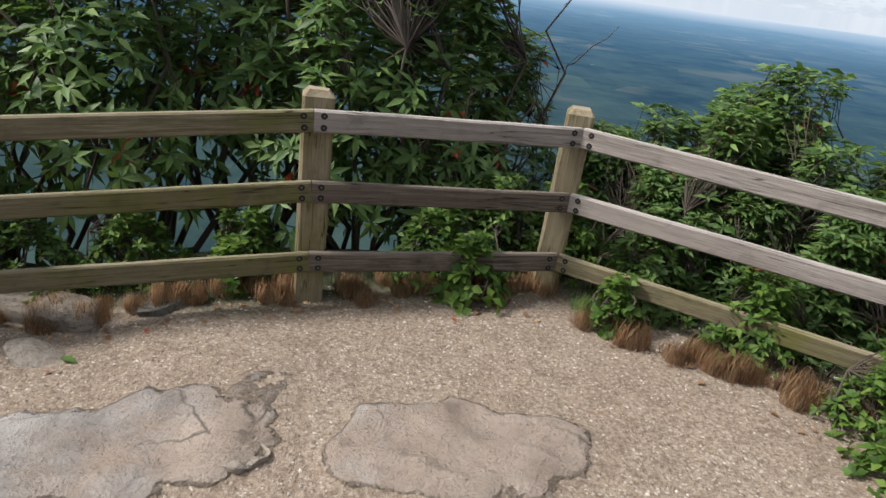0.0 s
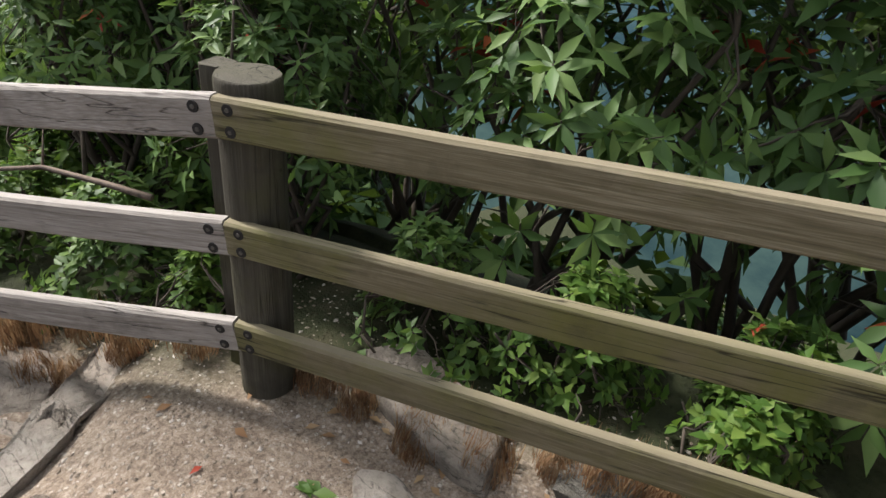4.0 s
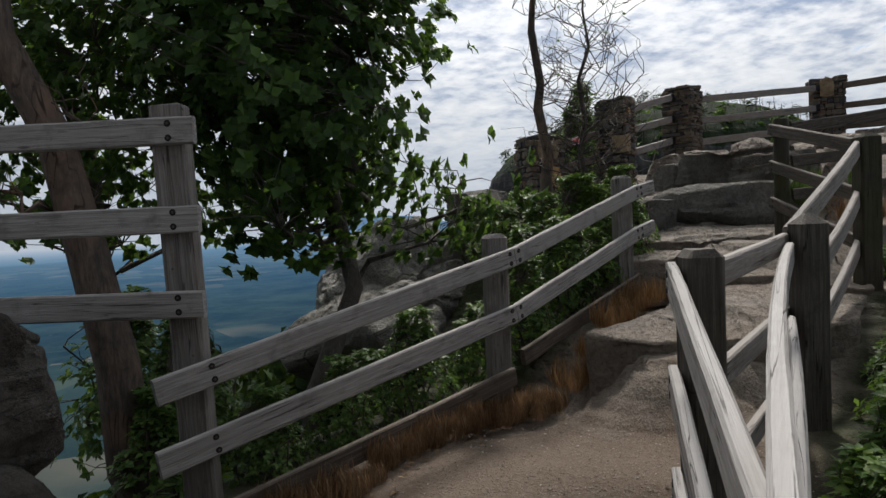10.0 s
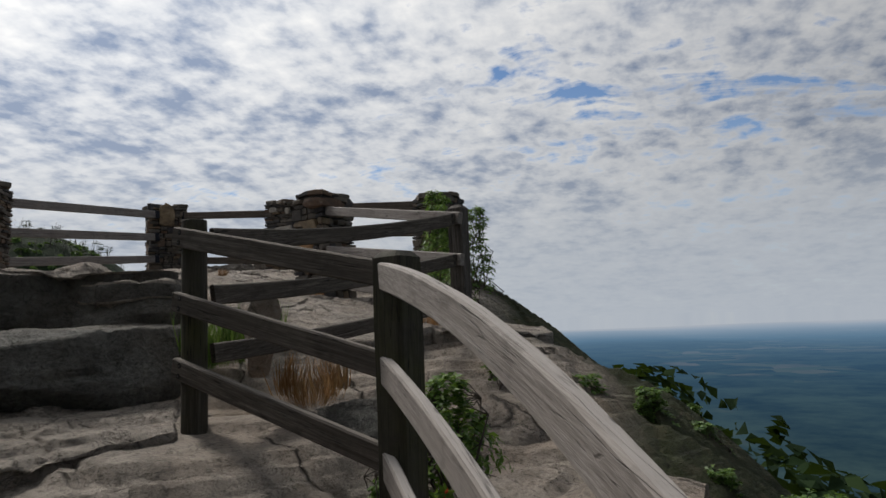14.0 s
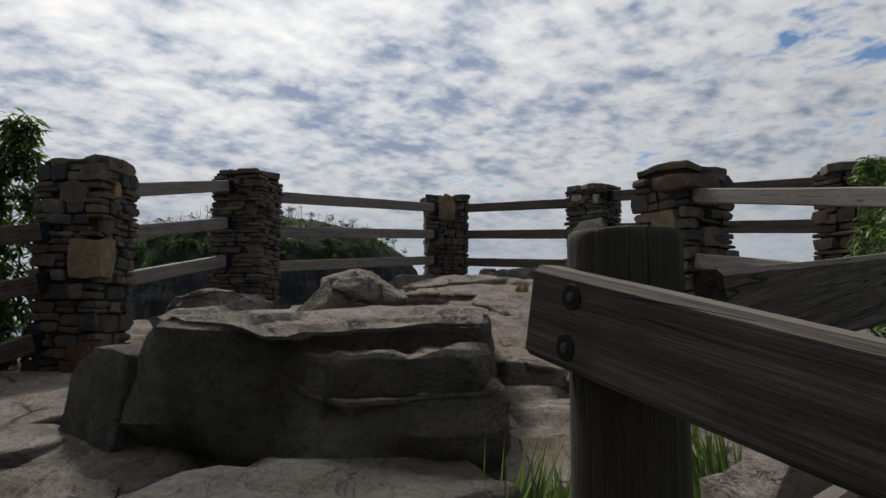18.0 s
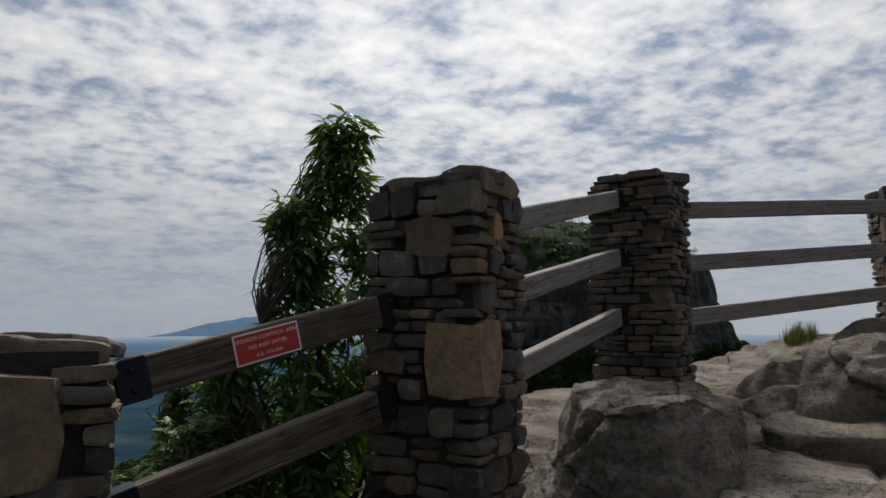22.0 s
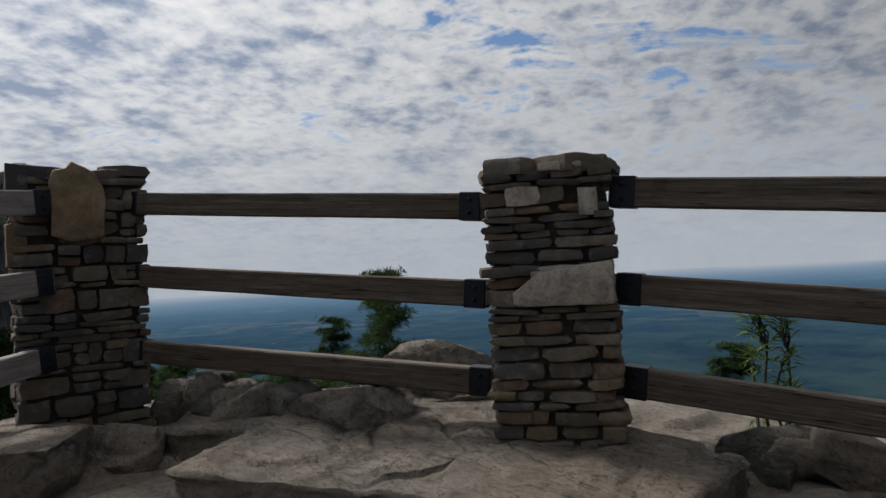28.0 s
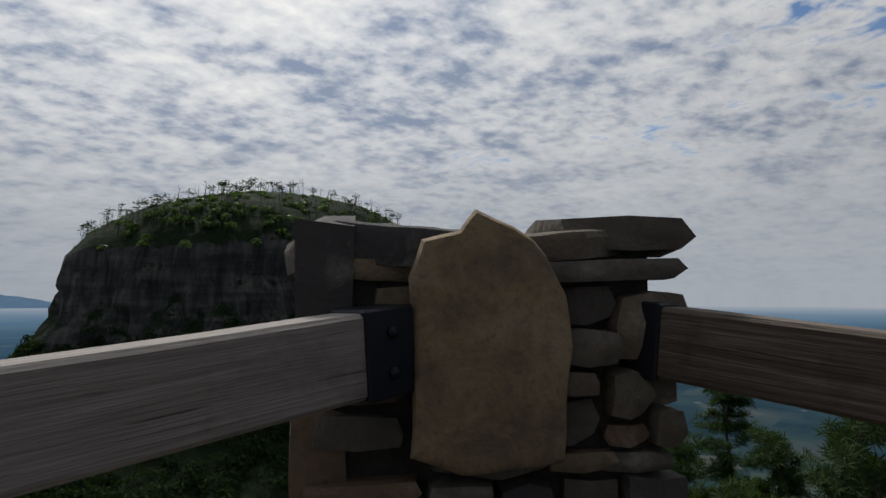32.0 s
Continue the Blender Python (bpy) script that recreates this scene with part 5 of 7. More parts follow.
# steps
ledge([(-9.05, .85), (-8.85, 1.3), (-8.95, 1.95), (-9.35, 2.5), (-10.0, 2.78), (-10.5, 2.2), (-10.35, 1.62), (-9.6, 1.3)], .68, 121, thick=.5, slope=(-.11, .02))
ledge([(-10.42, 1.64), (-10.62, 2.24), (-10.1, 2.86), (-10.9, 2.95), (-11.55, 2.62), (-11.45, 2.1), (-10.95, 1.75)], .855, 122, thick=.4, slope=(-.10, .0))
ledge([(-10.72, 1.12), (-10.80, 1.72), (-11.2, 2.05), (-11.8, 2.15), (-11.95, 1.35), (-11.4, 1.02)], 1.0, 123, thick=.42, slope=(-.05, 0))
ledge([(-11.55, 1.15), (-11.66, 1.85), (-11.85, 2.42), (-12.7, 2.6), (-13.0, 1.6), (-12.4, 1.1)], 1.17, 124, thick=.35, slope=(-.09, 0))
rock(-10.05, 3.52, .90, (1.2, 1.15, 1.3), 20, 131, "grey cracked boulder below the zigzag fence", M_ROCK, cuts=22)
rock(-9.65, 4.2, .26, (1.2, 1.1, 1.4), 50, 135, "grey boulder low on the slope below the fence", M_ROCK)
rock(-11.3, 4.3, 1.02, (1.2, 1.1, 1.2), 70, 136, "grey boulder below the zigzag fence", M_ROCK)
ledge([(-12.05, 5.0), (-12.15, 5.7), (-12.8, 6.3), (-13.6, 6.0), (-13.3, 4.9), (-12.5, 4.7)], 1.62, 130, thick=.5, slope=(-.12, -.05))
rock(-13.15, 2.02, 1.66, (1.1, 1.6, .75), 26, 125, "rounded dark boulder under the shelf rock")
rock(-12.65, .95, 1.45, (.9, .8, .9), 40, 126, "dark boulder beside the steps")
rock(-12.42, 3.12, 1.83, (.3, .26, .6), 12, 128, "upright block of tan stone", M_PALE)
slab(-13.2, 4.3, 1.76, 1.5, 1.3, 20, 129, None, .6)
rock(-11.6, 3.6, 1.05, (1.3, .8, .9), 15, 133, "dark ledge under the zigzag fence")
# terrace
# M_BOULDER on the sides colours in their shadow along with the lichen
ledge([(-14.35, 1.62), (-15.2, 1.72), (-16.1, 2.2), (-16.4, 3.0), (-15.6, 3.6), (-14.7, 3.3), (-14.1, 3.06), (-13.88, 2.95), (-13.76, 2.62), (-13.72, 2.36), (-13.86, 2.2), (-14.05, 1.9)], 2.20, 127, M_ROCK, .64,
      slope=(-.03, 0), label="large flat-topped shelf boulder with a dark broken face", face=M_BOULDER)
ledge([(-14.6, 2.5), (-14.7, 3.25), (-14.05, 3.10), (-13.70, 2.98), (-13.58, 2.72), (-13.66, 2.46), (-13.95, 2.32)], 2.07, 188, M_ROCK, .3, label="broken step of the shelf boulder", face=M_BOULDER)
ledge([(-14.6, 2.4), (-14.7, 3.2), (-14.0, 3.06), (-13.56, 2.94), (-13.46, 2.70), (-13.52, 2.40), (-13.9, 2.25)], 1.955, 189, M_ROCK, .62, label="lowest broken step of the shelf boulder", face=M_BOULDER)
rock(-14.62, 1.55, 1.95, (.55, .5, .8), 30, 134, "dark block broken off the shelf boulder", rough=1.3)
ledge([(-15.0, 1.55), (-15.9, 1.45), (-16.8, 1.95), (-17.6, 2.55), (-18.0, 3.5), (-17.0, 4.0), (-16.2, 3.7), (-15.6, 2.8)], None, 150, thick=.3)
ledge([(-19.43, 4.06), (-18.89, 5.10), (-18.73, 5.52), (-17.87, 6.40), (-17.74, 5.56), (-17.79, 5.12), (-17.88, 4.35), (-18.49, 3.71), (-19.09, 4.02)], None, 154, thick=.2)
ledge([(-19.82, 3.96), (-20.18, 4.57), (-20.1, 4.75), (-19.72, 4.86), (-19.00, 5.13), (-19.47, 4.12)], None, 153, thick=.2)
ledge([(-20.58, 5.12), (-21.08, 6.27), (-20.2, 7.0), (-18.92, 6.97), (-18.9, 6.17), (-19.29, 5.80), (-19.87, 5.61)], None, 155, thick=.25)
ledge([(-19.45, 5.34), (-19.24, 5.72), (-18.53, 5.96), (-18.77, 5.60), (-18.94, 5.19)], None, 156, thick=.2)
ledge([(-17.77, 5.80), (-17.80, 6.38), (-17.4, 6.8), (-16.9, 6.4), (-17.0, 5.4), (-17.62, 5.33)], None, 186, thick=.2)
ledge([(-19.71, 3.49), (-19.59, 3.78), (-19.27, 3.94), (-19.06, 3.95), (-18.63, 3.70), (-18.92, 3.40)], None, 187, thick=.2)
slab(-13.4, 1.2, 1.50, 1.3, 1.2, 10, 140)
slab(-14.9, .75, 1.70, 1.5, 1.1, 30, 141)
rock(-18.55, 1.68, 2.36, (2.5, 1.35, .95), -13, 143, "long worn grey rock sloping up between two stone pillars", M_ROCK, boxy=.90, rough=1.5, planes=26, cuts=38, strata=.05, tilt=(-6, 9))
rock(-18.95, 3.32, 2.66, (.95, 1.15, .9), 25, 145, "large grey boulder standing on the terrace", M_ROCK, boxy=.92, planes=18, cuts=24)
rock(-20.1, 3.25, 2.48, (1.1, 1.2, .7), 30, 146, "flat-topped grey rock near the fence", M_ROCK)
rock(-19.5, 2.75, 2.33, (.7, .5, .5), 10, 147, "small grey rock on the terrace", M_ROCK)
rock(-21.75, 4.55, 2.83, (1.15, .8, .7), 55, 148, "grey rock below a fence rail", M_ROCK)
rock(-21.55, 5.25, 2.80, (.6, .5, .4), 20, 149, "grey rock at the foot of a pillar", M_ROCK)
slab(-16.3, 4.3, 2.20, 2.1, 1.7, 35, 151)
slab(-14.5, 4.6, 1.95, 1.7, 1.5, 15, 152)
slab(-21.2, 6.1, 2.80, 1.3, .9, 40, 157)
slab(-18.0, 6.7, 2.56, 1.3, .9, 20, 158)
slab(-15.6, 1.0, 1.8, 1.6, 1.2, 25, 161)
slab(-13.9, 1.6, 1.7, 1.2, 1.0, 25, 162)
slab(-17.0, 4.9, 2.3, 1.9, 1.2, 35, 163)
slab(-15.2, 4.2, 2.0, 1.3, 1.1, 30, 165)
slab(-18.6, 2.9, 2.2, 1.1, .8, 35, 166)
slab(-20.8, 7.0, 2.90, 1.1, .8, 40, 159)
rw = random.Random(23)
for i in range(13):
    u = i / 12
    w = rw.uniform(.24, .62)
    rock(-19.0 + 2.6 * u + rw.uniform(-.08, .08), 7.20 + .45 * u + rw.uniform(-.12, .12), 2.80 - .24 * u + rw.uniform(-.10, .06), (w, w * rw.uniform(.55, .8), w * rw.uniform(.5, .8)), rw.uniform(0, 180), 160 + i,
         "rough stone of the low wall under the rails", M_ROCK if i % 4 else M_BOULDER, "wall_stone", group="low wall stones", cuts=10, boxy=.75, rough=1.6)
rock(-20.85, 6.95, 3.02, (1.1, .6, .7), 38, 175, "pale rounded boulder just outside the rails", M_ROCK, boxy=.45, rough=1.2, cuts=20)
rock(-20.78, 6.22, 2.94, (.75, .45, .35), 25, 176, "low pale rock at the foot of the rails", M_ROCK, boxy=.5, rough=1.4, cuts=18)
re = random.Random(19)
for i in range(9):
    u = i / 8
    w = re.uniform(.20, .38)
    rock(-21.15 - .95 * u + re.uniform(-.08, .08), 6.02 - .30 * u + re.uniform(-.16, .16), 2.96 + re.uniform(-.05, .05), (w, w * .7, w * .8), re.uniform(0, 180), 177 + i,
         "rough broken stone at the edge of the terrace", M_ROCK if i % 3 else M_BOULDER, "edge_stone", group="edge stones", cuts=9, boxy=.6, rough=1.6)
# beyond the fence
rock(-12.75, -2.35, .98, (3.0, 2.6, 1.5), 12, 180, "pale grey rock outcrop sloping down beyond the fence", M_LICHEN, rough=1.3, planes=22, cuts=36, boxy=.9, tilt=(17, -5))
rock(-11.3, -2.0, .50, (1.9, 2.0, 1.2), 30, 181, "cracked grey rock outcrop beyond the fence", M_LICHEN, rough=1.3, planes=18, cuts=26, boxy=.9, tilt=(17, -6))
rock(-13.7, -1.95, 1.28, (.8, .6, 1.0), 80, 184, "grey rock knob on an outcrop beyond the fence", M_ROCK, rough=2.0, planes=20)
rock(-15.0, -1.5, 1.7, (1.8, 1.2, 1.9), 30, 183, "dark cliff rock under the fence")

# ---- plants ----
class Leaves:
    """Gathers many small leaves into one mesh: each a folded blade of four triangles."""

    def __init__(self, seed):
        self.r = np.random.RandomState(seed)
        self.p, self.d, self.n, self.l, self.w = [], [], [], [], []

    def add(self, p, d, n, length, width):
        self.p.append(p), self.d.append(d), self.n.append(n), self.l.append(length), self.w.append(width)

    def whorl(self, tip, axis, count, length, width, spread=1.0, droop=0.25):
        r = self.r
        axis = np.array(axis) / (np.linalg.norm(axis) + 1e-9)
        a = np.cross(axis, (.31, .17, .93))
        a /= np.linalg.norm(a) + 1e-9
        b = np.cross(axis, a)
        ph = r.uniform(0, 6.28)
        for i in range(count):
            t = ph + i * 2.4
            out = a * math.cos(t) + b * math.sin(t)
            d = out * spread + axis * r.uniform(.1, .8) - np.array((0, 0, droop)) * r.uniform(.4, 1.6)
            d /= np.linalg.norm(d)
            s = r.uniform(.65, 1.15)
            n = axis + r.normal(0, .35, 3)
            self.add(np.array(tip) - axis * length * .35 * i / max(1, count), d, n, length * s, width * s)

    def mesh(self, name, mat, fold=.18, curl=.12):
        p, d, n = (np.array(a, float) for a in (self.p, self.d, self.n))
        l, w = np.array(self.l)[:, None], np.array(self.w)[:, None]
        side = np.cross(d, n)
        side /= np.linalg.norm(side, axis=1, keepdims=True) + 1e-9
        up = np.cross(side, d)
        q = [p, p + d * l * .45 + side * w * .5 + up * w * fold, p + d * l - up * l * curl, p + d * l * .45 - side * w * .5 + up * w * fold, p + d * l * .5]
        k = len(p)
        verts = np.stack(q, 1).reshape(-1, 3)
        base = np.arange(k)[:, None] * 5
        tri = np.array([(0, 1, 4), (1, 2, 4), (2, 3, 4), (3, 0, 4)])
        faces = (base[:, :, None] + tri[None]).reshape(-1, 3)
        me = bpy.data.meshes.new(name)
        me.vertices.add(len(verts))
        me.vertices.foreach_set("co", verts.ravel())
        me.loops.add(len(faces) * 3)
        me.loops.foreach_set("vertex_index", faces.ravel())
        me.polygons.add(len(faces))
        me.polygons.foreach_set("loop_start", np.arange(len(faces)) * 3)
        me.update(calc_edges=True)
        me.validate()
        me.polygons.foreach_set("use_smooth", [True] * len(me.polygons))
        me.materials.append(mat)
        return me


class Wood:
    """Gathers tapered limbs into one mesh."""

    def __init__(self):
        self.v, self.f = [], []

    def limb(self, pts, r0, r1, sides=6):
        pts = [Vector(p) for p in pts]
        n = len(pts)
        base = len(self.v)
        for i, p in enumerate(pts):
            d = (pts[min(i + 1, n - 1)] - pts[max(i - 1, 0)]).normalized()
            a = d.orthogonal().normalized() if abs(d.z) < .95 else Vector((1, 0, 0))
            a = (a - d * a.dot(d)).normalized()
            b = d.cross(a)
            r = r0 + (r1 - r0) * i / (n - 1)
            for k in range(sides):
                t = k * math.tau / sides
                self.v.append(p + (a * math.cos(t) + b * math.sin(t)) * r)
        for i in range(n - 1):
            for k in range(sides):
                q = (k + 1) % sides
                self.f.append((base + i * sides + k, base + i * sides + q, base + (i + 1) * sides + q, base + (i + 1) * sides + k))
        self.f.append(tuple(base + (n - 1) * sides + k for k in range(sides)))

    def mesh(self, name, mat):
        me = bpy.data.meshes.new(name)
        me.from_pydata([tuple(v) for v in self.v], [], self.f)
        me.polygons.foreach_set("use_smooth", [True] * len(me.polygons))
        me.materials.append(mat)
        return me


def crooked(a, b, rnd, bend=.12, n=5):
    a, b = Vector(a), Vector(b)
    L = (b - a).length
    pts = [a.lerp(b, i / n) for i in range(n + 1)]
    for p in pts[1:-1]:
        p += Vector((rnd.gauss(0, 1), rnd.gauss(0, 1), rnd.gauss(0, .5))) * L * bend * .5
    return pts


def shrub_meshes(seed, width, height, stems, tips, leaf, count, mat, low=.25, droop=.25, spread=1.0, red=0):
    """Meshes of a shrub: stems from the ground, twigs to tips spread through an uneven crown, leaves in whorls at the tips."""
    rnd = random.Random(seed)
    wood_, lv, rl = Wood(), Leaves(seed), Leaves(seed + 1)
    forks = []
    for i in range(stems):
        a = i * math.tau / stems + rnd.uniform(-.5, .5)
        r = width * .33 * rnd.uniform(.3, 1.0)
        top = Vector((r * math.cos(a), r * math.sin(a), height * rnd.uniform(.5, .8)))
        pts = crooked((rnd.uniform(-.08, .08), rnd.uniform(-.08, .08), -.3), top, rnd)
        wood_.limb(pts, .011 + .006 * height, .006, 5)
        forks += pts[2:]
    for i in range(tips):
        z = height * (low + (1 - low) * rnd.random() ** .8)
        u = z / height
        rad = width * .5 * (math.sin(min(1, .25 + u * .9) * math.pi) * .55 + .45) * (1 - .35 * u)
        a = rnd.uniform(0, math.tau)
        bulge = .75 + .45 * noise.noise((math.cos(a) * 1.3 + seed, math.sin(a) * 1.3, z * 1.4 + seed))
        r = rad * bulge * math.sqrt(rnd.uniform(.25, 1.0))
        tip = Vector((r * math.cos(a), r * math.sin(a), z))
        near = min(forks, key=lambda f: (f - tip).length)
        if i % 2 == 0:
            wood_.limb(crooked(near, tip, rnd, .15, 3), .0055, .0022, 4)
        ax = (tip - Vector((0, 0, height * .35))).normalized() + Vector((0, 0, .55))
        n = max(3, int(count * rnd.uniform(.6, 1.3)))
        if red and rnd.random() < red:
            rl.whorl(tip, ax, 3, leaf[0] * .9, leaf[1], spread, droop + .3)
        lv.whorl(tip, ax, n, leaf[0], leaf[1], spread, droop)
    return wood_.mesh("woody_frame", M_TWIG), lv.mesh("foliage", mat), (rl.mesh("autumn_foliage", M_LEAF_R) if rl.p else None)


def plant(name, meshes, at, rz, s, label, category="shrub", group="", names=("woody_frame", "foliage", "autumn_foliage")):
    ob = new(name)
    ob.matrix_world = Matrix.Translation(at) @ Matrix.Rotation(radians(rz), 4, "Z") @ Matrix.Diagonal((s, s, s, 1))
    tagged(ob, label, category, group)
    for nm, me in zip(names, meshes):
        if me is not None:
            link_mesh(nm, me, ob)
    return ob


LAUREL = [shrub_meshes(200 + i, 2.0, 2.4, 9, 420, (.125, .038), 8, M_LEAF, .22, .35, 1.0, .02) for i in range(3)]
BRIGHT = [shrub_meshes(210 + i, 1.3, .95, 8, 300, (.078, .037), 6, (M_LEAF_L, M_LEAF_M, M_LEAF_L)[i], .10, .2, 1.0, .004) for i in range(3)]
BROAD = [shrub_meshes(220 + i, 1.5, 1.4, 8, 420, (.075, .042), 7, M_LEAF_M, .12, .25, 1.0) for i in range(3)]
PEACH = [shrub_meshes(230 + i, 1.3, 2.6, 8, 250, (.135, .034), 7, M_LEAF_M, .12, .75, .9) for i in range(2)]
TALL = [shrub_meshes(235, 1.25, 2.9, 7, 430, (.15, .036), 7, M_LEAF_M, .06, .8, .9)]
WEED = [shrub_meshes(238, .24, 1.3, 3, 60, (.13, .02), 5, M_LEAF_L, .1, .3, .6)]
SPROUT = [shrub_meshes(240 + i, .8, .55, 5, 90, (.075, .055), 5, M_LEAF_L, .2, .1) for i in range(2)]


def row(kind, spots, label, name="shrub", category="shrub", group=""):
    for i, (x, y, top, s) in enumerate(spots):
        meshes = kind[i % len(kind)]
        h = max(v.co.z for v in list(meshes[1].vertices)[::7]) * s
        plant(name, meshes, (x, y, top - h), 67 * i + 31 * x, s, label, category, group)


# laurel thicket behind the lookout fence
row(LAUREL, [(-3.4, 3.55, 2.05, .95), (-2.7, 4.1, 2.9, 1.15), (-1.9, 3.75, 2.75, 1.05), (-1.2, 4.2, 3.15, 1.2), (-.5, 3.95, 2.75, 1.1), (.10, 4.3, 2.5, 1.1),
             (.50, 4.8, 1.9, .9), (-2.2, 5.2, 3.3, 1.3), (-.9, 5.3, 3.3, 1.3), (-.1, 5.6, 2.7, 1.2), (-3.6, 4.9, 2.9, 1.25), (-4.6, 5.6, 2.6, 1.2)],
    "tall laurel shrub with glossy dark leaves behind the fence", group="laurel thicket")
row(LAUREL, [(2.05, 4.4, 1.75, .9), (2.75, 3.6, 1.62, .85), (3.2, 2.7, 1.72, .85), (2.5, 2.3, 1.3, .7), (1.6, 4.0, 1.35, .8), (3.4, 4.2, 1.55, 1.0), (3.7, 1.5, 1.6, .9), (1.75, 3.75, 1.72, .72), (2.15, 3.95, 1.95, .85), (2.6, 3.15, 1.82, .75), (3.0, 3.3, 1.9, .85), (2.85, 2.35, 1.62, .7), (3.3, 2.0, 1.66, .75), (2.3, 3.2, 1.45, .7), (2.7, 1.75, 1.25, .6), (1.5, 3.55, 1.15, .6), (1.2, 4.3, 1.42, .75), (1.6, 4.4, 1.55, .85), (1.45, 3.8, 1.3, .65), (1.9, 3.5, 1.35, .65), (2.25, 3.6, 1.6, .75), (2.15, 3.05, 1.3, .6), (1.3, 4.9, 1.3, .9), (2.4, 4.4, 1.6, .9)],
    "laurel shrub below the corner of the fence", group="laurel thicket")
row(BRIGHT, [(.1, 3.45, 1.05, .75), (.45, 3.65, 1.2, .8), (-.95, 3.35, .95, .7), (-1.5, 3.2, .95, .7), (1.25, 3.35, 1.1, .8), (1.75, 2.9, 1.05, .75), (2.1, 2.35, 1.0, .7), (-2.0, 3.05, .95, .7),
             (2.45, 1.9, .95, .7), (.85, 3.75, 1.15, .8)],
    "low bright green shrub growing through the fence", group="low shrubs by the lookout")
row(SPROUT, [(.3, 3.2, .98, .9), (1.05, 3.0, .92, .7), (1.95, 2.0, .88, .8), (-.95, 3.08, .85, .7)], "leafy sprout poking through the lowest rail", "sapling_sprout", "plant")
# beside the path fence
row(LAUREL, [(-2.75, 3.05, 2.0, .62), (-3.15, 3.35, 2.25, .7), (-3.75, 3.5, 2.0, .75), (-4.6, 3.9, 1.55, .75), (-4.25, 3.12, 2.2, .82), (-3.72, 2.86, 2.12, .62), (-4.9, 3.35, 1.75, .85), (-4.5, 3.8, 2.3, 1.0), (-5.6, 3.4, 1.4, .85), (-5.3, 4.0, 1.9, 1.0), (-3.5, 3.3, 2.45, .9), (-6.4, 3.6, 1.25, .85)], "laurel shrub overhanging the path fence", group="laurel thicket")
row(BRIGHT, [(-2.75, 2.72, .72, .75), (-3.25, 2.6, .78, .8), (-3.8, 2.45, .72, .8), (-4.35, 2.3, .62, .8), (-4.9, 2.2, .55, .8), (-3.3, 3.05, .95, .95), (-4.1, 2.9, .9, .95),
             (-4.9, 2.75, .8, .95), (-5.6, 2.55, .72, .95), (-5.5, 1.95, .45, .7), (-6.2, 2.1, .42, .8), (-6.9, 2.35, .5, .85), (-6.4, 2.8, .7, .95), (-7.3, 3.0, .75, .95),
             (-8.1, 2.9, .72, .85), (-8.8, 3.2, .55, .75), (-5.0, 3.5, .9, 1.1), (-6.0, 3.5, .85, 1.1), (-7.0, 3.8, .85, 1.1), (-5.9, 1.95, .5, .8), (-6.5, 1.95, .5, .8), (-7.1, 2.05, .55, .8), (-7.7, 2.35, .62, .85), (-6.0, 2.45, .62, .9), (-6.7, 2.55, .68, .9), (-7.5, 2.7, .75, .9), (-8.4, 2.6, .7, .75), (-9.1, 2.75, .7, .6), (-5.4, 2.4, .6, .9), (-5.2, 3.1, .85, 1.0), (-8.0, 3.4, .85, 1.0), (-9.3, 3.3, .5, .7), (-11.6, 4.6, 1.45, .8), (-10.2, 4.4, .75, .7), (-11.2, 5.0, 1.25, .7)],
    "bright green shrub crowding the path fence", group="green shrubs along the path")
rs = random.Random(31)
row(BROAD, [(x, y, ground_z(x, y) + rs.uniform(.35, .65), rs.uniform(.7, 1.0)) for x, y in ((-8.6, 4.1), (-9.0, 5.2), (-9.9, 5.5), (-8.2, 4.7), (-7.6, 4.2))],
    "dense bush on the slope below the fence", group="green shrubs along the path")
row(BROAD, [(x, y, ground_z(x, y) + .10, .5) for x, y in ((-10.3, 5.1), (-10.7, 5.6), (-11.1, 6.1), (-10.2, 5.7), (-11.5, 6.3), (-10.9, 5.3))], "low bush on the edge of the slope", group="green shrubs along the path")
row(BRIGHT, [(-10.8, 3.45, 1.38, .7), (-11.3, 3.75, 1.2, .7), (-9.5, 3.0, .62, .6), (-10.9, 3.2, 1.05, .55)], "bright bush under the zigzag fence", group="green shrubs along the path")
row(PEACH, [(-7.9, 3.3, .95, .5)], "narrow-leaved shrub below the steps", group="green shrubs along the path")
# beyond the fence
row(BROAD, [(-7.6, -.75, .55, .5), (-8.1, -.55, .62, .5), (-8.6, -.25, .85, .62), (-9.2, .05, .80, .55), (-9.8, .3, 1.10, .6), (-10.3, .55, 1.42, .72), (-8.3, -1.2, .35, .6), (-9.1, -.8, .45, .7),
            (-10.0, -.3, .55, .6), (-10.9, .1, 1.35, .8), (-11.5, .55, 1.85, .95), (-7.7, -1.6, .5, .8), (-8.3, -1.9, .75, .8), (-8.8, -2.3, .75, .95), (-8.6, -2.7, 1.0, 1.1), (-11.3, 1.05, 1.62, .6), (-12.1, .95, 1.95, .75), (-12.0, .1, 1.7, 1.0), (-12.9, -.3, 1.75, 1.0),
            (-13.6, .2, 1.95, .9), (-13.2, -1.0, 1.75, 1.1), (-14.4, -.6, 1.75, .95)],
    "dense broad-leaved bush beyond the fence", group="bushes beyond the fence")
row(BRIGHT, [(-11.35, .75, 1.72, .8), (-12.4, .5, 1.85, .9), (-11.9, -.35, 1.6, .9), (-10.6, .75, 1.3, .6), (-12.9, .85, 1.9, .8)], "yellow-green bush beside the steps", group="bushes beyond the fence")
